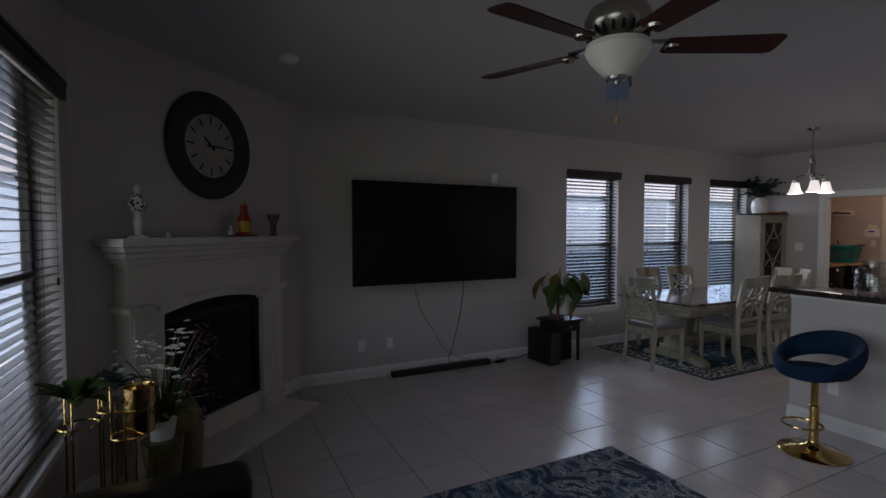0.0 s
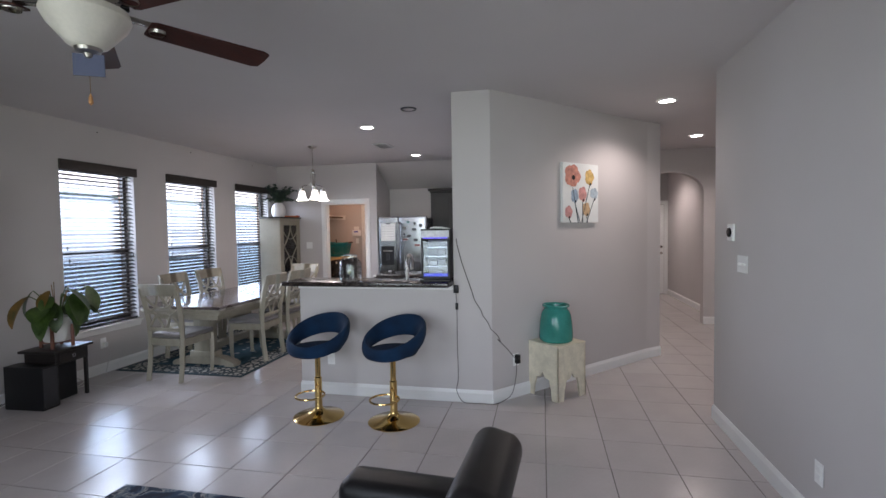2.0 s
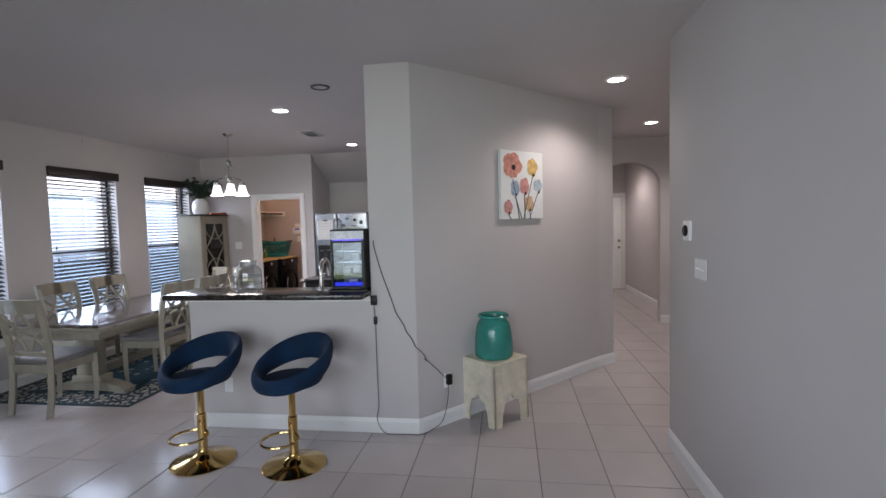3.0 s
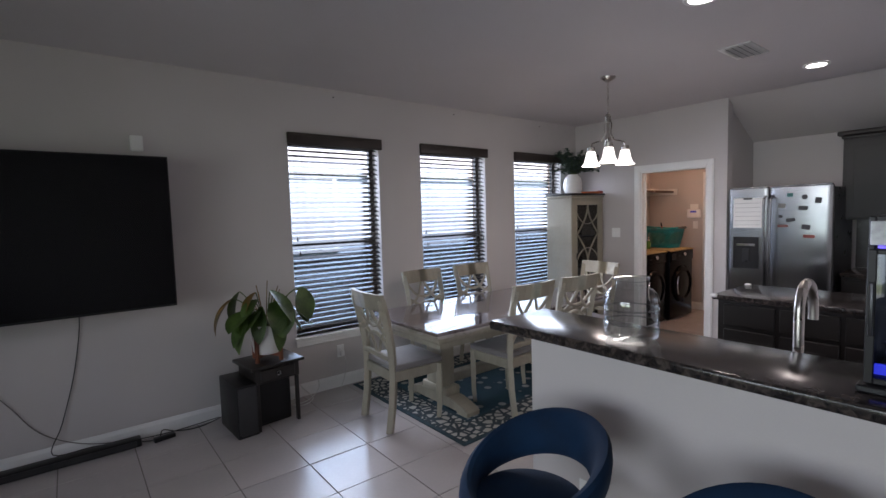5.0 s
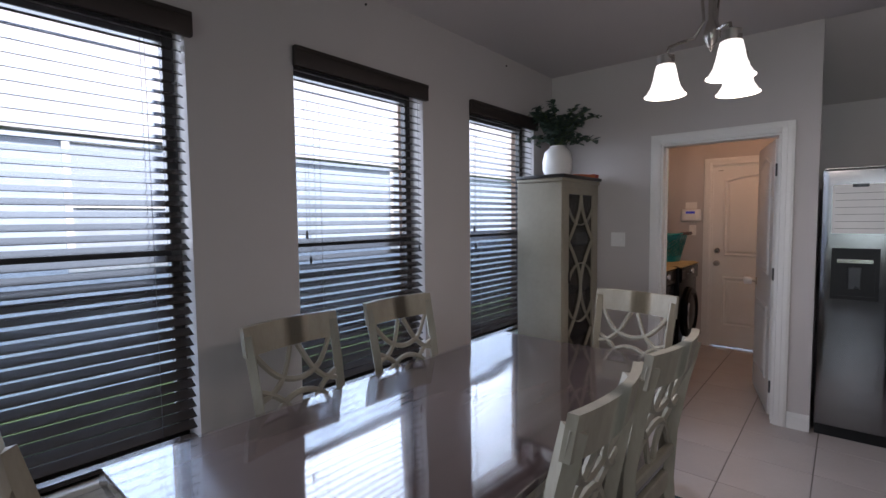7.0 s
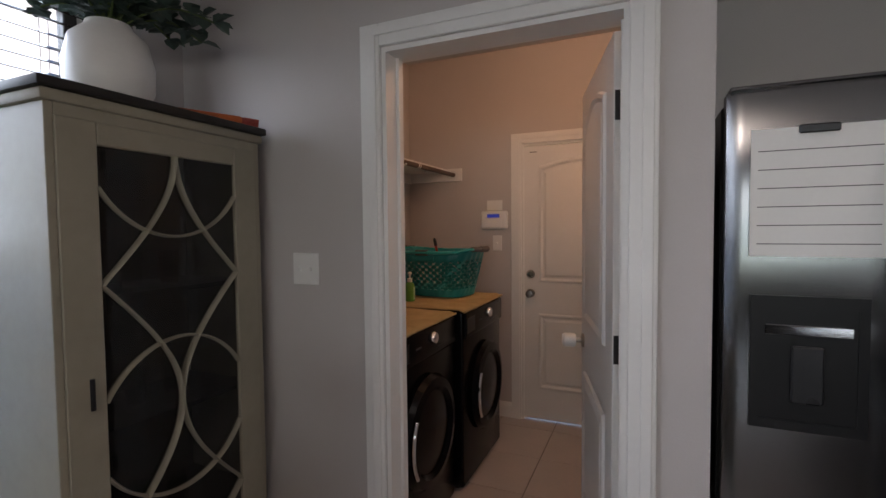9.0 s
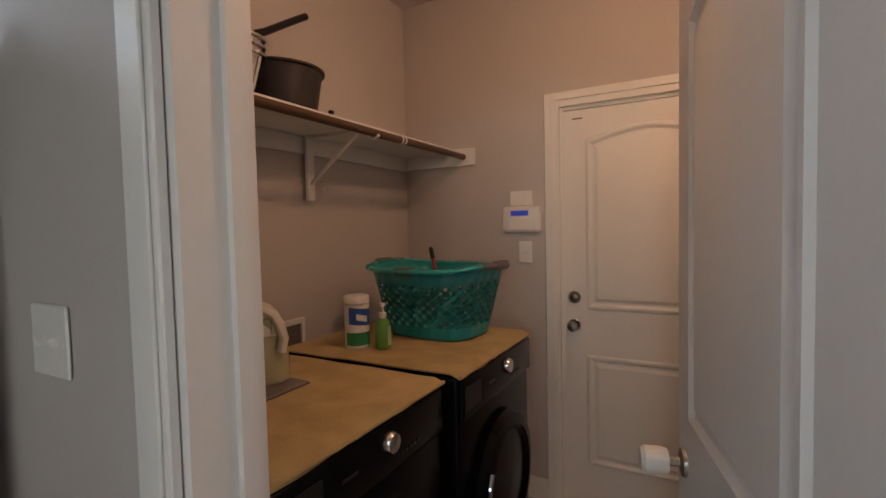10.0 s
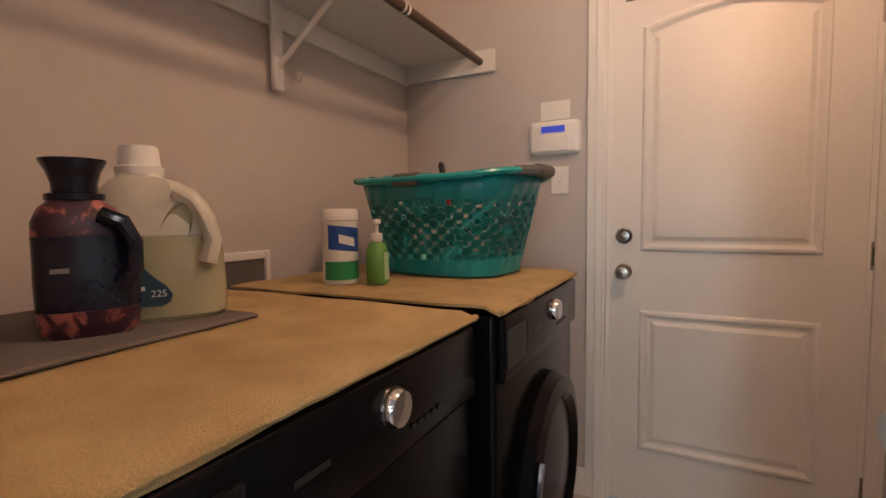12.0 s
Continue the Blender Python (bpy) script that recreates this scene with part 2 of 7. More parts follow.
SOOT = mat("firebox_black", (0.008, 0.008, 0.008), 0.8)
LEATHER = mat("black_leather", (0.007, 0.0065, 0.007), 0.40, vary=0.2, scale=3, grain=260, bump=0.25, spec=0.35)
ESPRESSO = mat("espresso_wood", (0.009, 0.0065, 0.0055), 0.42, vary=0.25, scale=2, grain=30, stretch=(1, 1, 6), bump=0.05)
SLAT = mat("dark_blind_slat", (0.030, 0.024, 0.021), 0.22, vary=0.2, scale=3, grain=40, stretch=(0.2, 4, 4), bump=0.05, spec=0.40)
VALANCE = mat("dark_valance", (0.030, 0.022, 0.019), 0.5, vary=0.2, grain=40, stretch=(0.3, 4, 4))
VINYL = mat("bronze_window_frame", (0.035, 0.032, 0.030), 0.5, vary=0.06)
PANE = glass_mat("window_glass", (0.93, 0.97, 1.0))
GRANITE = ramp_mat("dark_granite", [(0.30, (0.006, 0.006, 0.007)), (0.5, (0.024, 0.019, 0.018)), (0.62, (0.065, 0.052, 0.046)), (0.75, (0.014, 0.012, 0.011))], scale=38, detail=8, rough=0.18, distort=0.6, bump=0.0)
CREAM = mat("cream_chair_paint", (0.31, 0.285, 0.225), 0.55, vary=0.12, scale=5, grain=40, stretch=(3, 3, 0.6), bump=0.08)
SEATFAB = mat("taupe_fabric", (0.20, 0.185, 0.185), 0.95, vary=0.15, grain=400, bump=0.4, sheen=0.3)
TABLEWOOD = mat("dark_table_wood", (0.085, 0.060, 0.056), 0.22, vary=0.25, scale=2.5, grain=14, stretch=(0.5, 6, 6), bump=0.02)
VINYLCOVER = glass_mat("clear_table_cover", (0.98, 0.98, 1.0), 0.055, 0.97, 2.9)
# colour2 paints lighter patches in place of the pile's sheen
VELVET = mat("navy_velvet", (0.0022, 0.014, 0.042), 0.85, vary=0.35, scale=5, grain=300, bump=0.25, sheen=0.02, spec=0.25, colour2=(0.0042, 0.027, 0.072))
GOLD = mat("polished_gold", (0.62, 0.42, 0.16), 0.12, 1.0, vary=0.05, bump=0.0, rough_vary=0.04)
STEEL = mat("stainless_steel", (0.27, 0.27, 0.275), 0.21, 1.0, vary=0.08, scale=2, grain=90, stretch=(1, 1, 0.05), bump=0.02, rough_vary=0.03)
# upright brushing: reflections smear sideways and stay sharp up and down
grain_way = STEEL.node_tree.nodes.new("ShaderNodeTangent")
grain_way.direction_type, grain_way.axis = 'RADIAL', 'Z'
STEEL.node_tree.links.new(grain_way.outputs["Tangent"], STEEL.node_tree.nodes["Principled BSDF"].inputs["Tangent"])
STEEL.node_tree.nodes["Principled BSDF"].inputs["Anisotropic"].default_value = 0.95
DARKSTEEL = mat("dark_appliance", (0.05, 0.05, 0.053), 0.3, 0.6, vary=0.1)
NICKEL = mat("brushed_nickel", (0.40, 0.37, 0.34), 0.28, 1.0, vary=0.06, bump=0.0)
CHROME = mat("chrome", (0.75, 0.75, 0.77), 0.08, 1.0, vary=0.02, bump=0.0, rough_vary=0.03)
FANWOOD = mat("mahogany_blade", (0.050, 0.015, 0.012), 0.62, spec=0.25, vary=0.25, grain=20, stretch=(1, 6, 6))
SHADE = glow_mat("lit_frosted_shade", (1.0, 0.93, 0.85), 0.5)
FROST = mat("frosted_bowl", (0.70, 0.66, 0.60), 0.4, vary=0.08, scale=8)
CANGLOW = glow_mat("recessed_lamp", (1.0, 0.95, 0.88), 6.0)
WHITEPLASTIC = mat("white_plastic", (0.80, 0.80, 0.79), 0.35, vary=0.03, bump=0)
TEAL = mat("teal_glaze", (0.028, 0.225, 0.190), 0.18, vary=0.2, scale=6, bump=0.02)
TEALPLASTIC = mat("teal_plastic", (0.010, 0.245, 0.265), 0.35, vary=0.08, bump=0.02)
IVORY = mat("ivory_inlay", (0.66, 0.61, 0.48), 0.5, vary=0.15, scale=14, grain=90, bump=0.1)
LEAF = mat("green_leaf", (0.030, 0.075, 0.016), 0.4, vary=0.4, scale=9, grain=60, bump=0.1, colour2=(0.075, 0.13, 0.028))
LEAF2 = mat("eucalyptus_leaf", (0.045, 0.075, 0.060), 0.55, vary=0.35, scale=9)
SUNLEAF = mat("sunlit_leaf", (0.12, 0.15, 0.025), 0.5, vary=0.3, scale=2, colour2=(0.20, 0.22, 0.05))
DRYLEAF = mat("browning_leaf", (0.10, 0.10, 0.02), 0.5, vary=0.4, scale=12, colour2=(0.25, 0.13, 0.03))
STEM = mat("plant_stem", (0.07, 0.11, 0.03), 0.6, vary=0.2)
SOIL = mat("soil", (0.03, 0.02, 0.015), 0.95, vary=0.3, bump=0.5)
WALNUT = mat("walnut_stand", (0.15, 0.045, 0.02), 0.45, vary=0.2, grain=25, stretch=(6, 6, 1))
CERAMIC = mat("white_ceramic", (0.74, 0.73, 0.71), 0.35, vary=0.03)
RUG = ramp_mat("blue_abstract_rug", [(0.36, (0.010, 0.018, 0.040)), (0.45, (0.025, 0.055, 0.11)), (0.50, (0.20, 0.23, 0.25)), (0.53, (0.03, 0.065, 0.12)), (0.575, (0.36, 0.36, 0.34)), (0.62, (0.015, 0.03, 0.06))], scale=7.0, detail=10, distort=1.6, stretch=(1, 0.7, 1))
RUGFIELD = ramp_mat("teal_floral_field", [(0.0, (0.40, 0.40, 0.37)), (0.28, (0.30, 0.32, 0.32)), (0.33, (0.012, 0.055, 0.085)), (1.0, (0.02, 0.075, 0.10))], kind="cells", scale=9.0)
RUGBORDER = ramp_mat("cream_floral_border", [(0.0, (0.016, 0.03, 0.04)), (0.13, (0.05, 0.07, 0.08)), (0.17, (0.42, 0.41, 0.37)), (1.0, (0.46, 0.45, 0.40))], kind="edge", scale=16.0)
RUGDARK = mat("navy_rug_pile", (0.018, 0.045, 0.060), 0.95, vary=0.3, scale=20, grain=300, bump=0.4)
CORK = mat("tan_towel", (0.47, 0.335, 0.150), 0.97, vary=0.12, scale=9, grain=320, bump=0.9, colour2=(0.60, 0.45, 0.22), distance=0.006)
GREYMAT = mat("grey_mat", (0.14, 0.125, 0.12), 0.85, vary=0.15, grain=200, bump=0.3)
BLACKGLOSS = mat("black_washer_enamel", (0.004, 0.004, 0.005), 0.22, vary=0.1, bump=0, spec=0.14)
SHELFWOOD = mat("dark_closet_rod", (0.075, 0.038, 0.022), 0.4, vary=0.2, stretch=(0.3, 5, 5))
FOIL = mat("foil", (0.75, 0.75, 0.76), 0.22, 1.0, vary=0.1, scale=40, grain=60, bump=0.6)
PAN = mat("dark_pan", (0.035, 0.03, 0.033), 0.45, 0.3, vary=0.15)
PAPER = mat("paper", (0.78, 0.78, 0.76), 0.8, vary=0.03)
BRICK = mat("tan_brick", (0.36, 0.24, 0.17), 0.9, vary=0.2, scale=4, grain=40, bump=0.3)
# the blue tint carries the shade lying on the neighbour's wall
SIDING = mat("blue_shade_siding", (0.44, 0.52, 0.62), 0.7, vary=0.06)
SCREENMESH = glass_mat("insect_screen_mesh", (0.88, 0.94, 1.0), 0.4, 0.70, 1.1)
ROOF = mat("grey_shingles", (0.42, 0.40, 0.39), 0.9, vary=0.06)
GRASS = mat("lawn", (0.10, 0.14, 0.045), 0.95, vary=0.4, scale=1.5, grain=60, bump=0.6)
CORDB = mat("black_cord", (0.02, 0.02, 0.02), 0.5)
CORDW = mat("white_cord", (0.6, 0.6, 0.58), 0.5)

# ---- the structure ----
CEILING = 2.74
JX, JY = 0.10, 4.72
WX = -1.36
SQ = math.sqrt(0.5)

b = B()
box(b, -1.75, -4.3, -0.16, 11.9, 5.05, -0.004)
structure("floor", b, GROUT, "tan ceramic floor tiles with dark grout joints")
b = B()
box(b, -1.75, -4.3, CEILING, 11.9, 5.05, CEILING + 0.1)
structure("ceiling", b, CEIL, "textured grey ceiling")

DOORWAY = (2.990, 3.768)
b = B()
wall(b, (9.65, 4.72), (JX, JY), -0.16, 0, CEILING, [(9.65 - e, 9.65 - s, SILL, HEAD) for s, e in NORTH_WINDOWS])
structure("wall_north", b, PAINT, "painted grey wall with three windows")
b = B()
wall(b, (JX, JY), (WX, JY - (JX - WX)), -0.15, 0, CEILING)
structure("wall_fireplace", b, PAINT, "grey corner wall behind the fireplace")
b = B()
Y0 = JY - (JX - WX)
wall(b, (WX, Y0), (WX, -1.54), -0.16, 0, CEILING, [(Y0 - e, Y0 - s, SILL - 0.03, HEAD) for s, e in WEST_WINDOWS])
structure("wall_west", b, PAINT)
b = B()
wall(b, (WX, -1.42), (3.59, -1.42), -0.12, 0, CEILING)
wall(b, (3.59, -1.54), (3.59, -4.2), -0.12, 0, CEILING)
structure("wall_south", b, PAINT)
b = B()
wall(b, (7.50, 4.72), (7.50, 2.785), 0.12, 0, CEILING, [(4.72 - DOORWAY[1], 4.72 - DOORWAY[0], 0, 2.04)])
structure("wall_east", b, PAINT, "grey wall with the doorway to the laundry")
b = B()
wall(b, (7.62, 2.82), (9.65, 2.82), 0.12, 0, CEILING)
structure("wall_laundry_south", b, PAINT)
b = B()
wall(b, (9.53, 4.72), (9.53, 2.94), 0.12, 0, CEILING, [(4.72 - 3.80, 4.72 - 2.985, 0, 2.04)])
structure("wall_laundry_east", b, PAINT)
# kitchen: back wall, sloped ceiling over the refrigerator recess
b = B()
wall(b, (8.34, 2.82), (8.34, 0.57), 0.12, 0, CEILING)
structure("wall_kitchen", b, PAINT)
b = B()
prism(b, [(7.50, 2.735), (8.34, 2.335), (8.34, 2.735)], 2.14, Matrix.Translation((0, 0.68, 0)))
structure("ceiling_slope", b, PAINT, "sloped underside of the stair")
# the pier, the slanted wall with the picture, and the short return
b = B()
outline = [(3.615, 0.687), (3.615, 0.350), (5.36, -1.28), (5.50, -1.45), (7.55, -1.45), (7.55, -1.33), (5.62, -1.33), (3.90, 0.45), (3.90, 0.57), (8.34, 0.57), (8.34, 0.687)]
prism(b, [(x, y) for x, y in outline], CEILING, Matrix(((1, 0, 0, 0), (0, 0, 1, 0), (0, 1, 0, 0), (0, 0, 0, 1))))
structure("wall_pier", b, PAINT, "grey pier and slanted wall between kitchen and hall")
# half wall under the bar
b = B()
box(b, 3.615, 0.687, 0, 3.735, 2.182, 1.045)
structure("wall_half", b, PAINT, "half-height wall under the breakfast bar")
# hall with its arch
AY, AR = -2.10, 0.45
arch = [(-1.45, 0), (-1.45, CEILING), (-4.2, CEILING), (-4.2, 0), (AY - AR, 0), (AY - AR, 2.06)]
arch += [(AY - AR * math.cos(math.pi * k / 20), 2.06 + 0.33 * math.sin(math.pi * k / 20)) for k in range(1, 20)]
arch += [(AY + AR, 2.06), (AY + AR, 0)]
b = B()
prism(b, arch, -0.14, Matrix.Translation((7.55, 0, 0)) @ Matrix.Rotation(radians(90), 4, 'Z'))
structure("wall_arch", b, PAINT, "grey wall with an arched opening to the corridor")
b = B()
wall(b, (7.69, -1.50), (11.05, -1.50), 0.12, 0, CEILING)
wall(b, (11.05, -2.88), (7.69, -2.88), 0.12, 0, CEILING)
structure("wall_corridor", b, PAINT)
b = B()
wall(b, (11.05, -1.38), (11.05, -3.0), 0.12, 0, CEILING)
structure("wall_corridor_end", b, PAINT)
b = B()
wall(b, (7.55, -4.2), (3.59, -4.2), 0.12, 0, CEILING)
structure("wall_hall_south", b, PAINT)

# baseboards: one moulding to each run of wall
BASE = [(0.0, 0.0), (0.016, 0.0), (0.016, 0.085), (0.010, 0.10), (0.006, 0.112), (0.0, 0.112)]
RUNS = [((JX, JY), (7.50, JY)), ((WX, Y0), (JX, JY)), ((WX, -1.42), (WX, Y0)), ((3.59, -1.42), (WX, -1.42)),
        ((7.50, 4.72), (7.50, 3.845)), ((7.50, 2.913), (7.50, 2.785)), ((3.615, 2.182), (3.615, 0.350)), ((3.615, 0.350), (5.36, -1.28)),
        ((5.36, -1.28), (5.50, -1.45)), ((5.50, -1.45), (7.55, -1.45)), ((7.55, AY - AR), (7.55, -4.2)), ((11.05, -2.88), (7.69, -2.88)),
        ((7.62, 4.72), (9.53, 4.72)), ((9.53, 4.72), (9.53, 3.86)), ((9.53, 2.94), (7.62, 2.94)), ((3.735, 2.182), (3.615, 2.182)), ((7.62, 2.82), (8.34, 2.82))]
for p, q in RUNS:
    b = B()
    strip(b, p, q, 0, BASE)
    structure("baseboard", b, TRIM, "white painted baseboard")


def casing(y0, y1, x, way, top=2.04, w=0.075, lining=0.12):
    """Door casing round an opening in a wall across x; way: -1 faces the start of x."""
    bm = B()
    f = x + way * 0.018
    for a, c in ((y0 - w, y0), (y1, y1 + w)):
        box(bm, x + way * 0.001, a, 0, f, c, top + w, 0.003)
        box(bm, f, a + w * 0.15, 0, f + way * 0.006, c - w * 0.45, top + w * 0.55, 0.002)
    box(bm, x + way * 0.001, y0, top, f, y1, top + w, 0.003)
    box(bm, f, y0 - w * 0.40, top + w * 0.45, f + way * 0.0065, y1 + w * 0.40, top + w * 0.85, 0.002)
    if lining:
        e = x - way * lining
        box(bm, x, y0, 0, e, y0 + 0.016, top)
        box(bm, x, y1 - 0.016, 0, e, y1, top)
        box(bm, x, y0 + 0.016, top - 0.016, e, y1 - 0.016, top)
        s = x - way * 0.07
        box(bm, s, y0 + 0.016, 0, s - way * 0.03, y0 + 0.027, top - 0.016)
        box(bm, s, y1 - 0.027, 0, s - way * 0.03, y1 - 0.016, top - 0.016)
    return bm


structure("trim_laundry_door", casing(DOORWAY[0], DOORWAY[1], 7.50, -1), TRIM, "white moulded door casing")
structure("trim_laundry_inside", casing(DOORWAY[0], DOORWAY[1], 7.62, 1, lining=0), TRIM)
structure("trim_garage_door", casing(2.985, 3.80, 9.53, -1, lining=0.05), TRIM, "white moulded door casing")
structure("trim_corridor_door", casing(-2.80, -2.02, 11.05, -1, lining=0), TRIM)


def panel_door(name, label, w=0.76, h=2.02, t=0.036):
    """A moulded two-panel door with an arched upper panel; hinge edge at x 0, faces along y."""
    door = thing(name, label, "door", kind="structure")
    bm = B()
    box(bm, 0, -t / 2, 0.012, w, t / 2, h, 0.002)
    part("leaf", bm, TRIM, door)
    x0, x1 = 0.12, w - 0.12

    def ring(pts, s, nm):
        b2 = B()
        n = len(pts)
        cx, cz = sum(p[0] for p in pts) / n, sum(p[1] for p in pts) / n

        def inset(p, d):
            v = Vector((cx - p[0], cz - p[1]))
            v = Vector((math.copysign(min(abs(v.x), d), v.x), math.copysign(min(abs(v.y), d), v.y)))
            return (p[0] + v.x, p[1] + v.y)
        loops = []
        for d, y in ((0.0, 0.0005), (0.007, 0.010), (0.017, 0.0115), (0.030, 0.0015), (0.040, 0.0015), (0.056, 0.010)):
            loops.append([b2.verts.new((*[inset(p, d)[0]], s * (t / 2 + y), inset(p, d)[1])) for p in pts])
        for a, c in zip(loops, loops[1:]):
            for i in range(n):
                j = (i + 1) % n
                b2.faces.new((a[i], a[j], c[j], c[i]))
        b2.faces.new(loops[-1])
        part(nm, b2, TRIM, door, smooth=25)
    low = [(x0, 0.24), (x1, 0.24), (x1, 0.80), (x0, 0.80)]
    top = [(x0, 1.03), (x1, 1.03)] + [(x1 - (x1 - x0) * k / 14, 1.872 + 0.052 * math.sin(math.pi * k / 14)) for k in range(15)]
    for s in (-1, 1):
        ring(low, s, "lower_panel")
        ring(top, s, "upper_panel")
    return door


garage = panel_door("door_garage", "white two-panel door with an arched upper panel, closed", w=0.805)
garage.matrix_world = pose(9.555, 2.99, 0, 0, 0, 90)
for z, nm in ((1.088, "deadbolt"), (0.948, "door_knob")):
    bm = B()
    lathe(bm, [(0.0, 0.0), (0.031, 0.0), (0.031, 0.006), (0.026, 0.010)], 20, m=Matrix.Translation((0.745, 0.018, z)) @ Matrix.Rotation(radians(-90), 4, 'X'), caps=False)
    if nm == "door_knob":
        lathe(bm, [(0.012, 0.008), (0.012, 0.03), (0.024, 0.038), (0.028, 0.052), (0.022, 0.064), (0.0, 0.067)], 20, m=Matrix.Translation((0.745, 0.018, z)) @ Matrix.Rotation(radians(-90), 4, 'X'), caps=False)
    else:
        lathe(bm, [(0.022, 0.008), (0.021, 0.020), (0.0, 0.022)], 20, m=Matrix.Translation((0.745, 0.018, z)) @ Matrix.Rotation(radians(-90), 4, 'X'), caps=False)
    part(nm, bm, NICKEL, garage, "brushed nickel")
for z in (0.25, 1.03, 1.80):
    bm = B()
    tube(bm, [(-0.004, 0.024, z - 0.045), (-0.004, 0.024, z + 0.045)], 0.007, 8)
    part("hinge", bm, NICKEL, garage)
bm = B()
box(bm, 0.70, 0.019, 1.975, 0.75, 0.021, 1.98)
part("door_mark", bm, DARKSTEEL, garage)

laundry = panel_door("door_laundry", "white two-panel door standing open into the laundry", w=0.735)
laundry.matrix_world = pose(7.642, 3.022, 0, 0, 0, 14.2)
for s in (-1, 1):
    mm = Matrix.Translation((0.675, s * 0.018, 0.92)) @ Matrix.Rotation(radians(-90 * s), 4, 'X')
    bm = B()
    lathe(bm, [(0.0, 0.0), (0.032, 0.0), (0.030, 0.008), (0.011, 0.012), (0.010, 0.038)], 16, m=mm, caps=False)
    k = part("knob_stem", bm, NICKEL, laundry)
    if s > 0:
        bm = B()
        lathe(bm, [(0.010, 0.034), (0.027, 0.036), (0.031, 0.050), (0.031, 0.085), (0.024, 0.094), (0.0, 0.095)], 14, m=mm, caps=False)
        part("child_safety_cover", bm, WHITEPLASTIC, laundry, "white plastic knob cover")
    else:
        bm = B()
        lathe(bm, [(0.010, 0.034), (0.026, 0.042), (0.028, 0.054), (0.0, 0.066)], 14, m=mm, caps=False)
        part("door_knob", bm, NICKEL, laundry)
for z in (0.22, 1.05, 1.80):
    bm = B()
    box(bm, -0.0035, -0.018, z - 0.045, -0.0005, 0.015, z + 0.045, 0.001)
    tube(bm, [(-0.006, -0.022, z - 0.045), (-0.006, -0.022, z + 0.045)], 0.006, 8)
    part("hinge", bm, DARKSTEEL, laundry)
corr = panel_door("door_corridor", "white panelled door at the corridor's end, closed", w=0.76)
corr.matrix_world = pose(11.027, -2.025, 0, 0, 0, -90)
for z, r in ((1.07, 0.024), (0.93, 0.028)):
    part("door_knob", lathe(B(), [(0.0, 0.0), (0.031, 0.0), (0.030, 0.008), (0.012, 0.012), (0.012, 0.030), (r, 0.040), (r, 0.052), (0.0, 0.064)], 16, m=Matrix.Translation((0.70, -0.018, z)) @ Matrix.Rotation(radians(90), 4, 'X'), caps=False), NICKEL, corr, "brushed nickel")


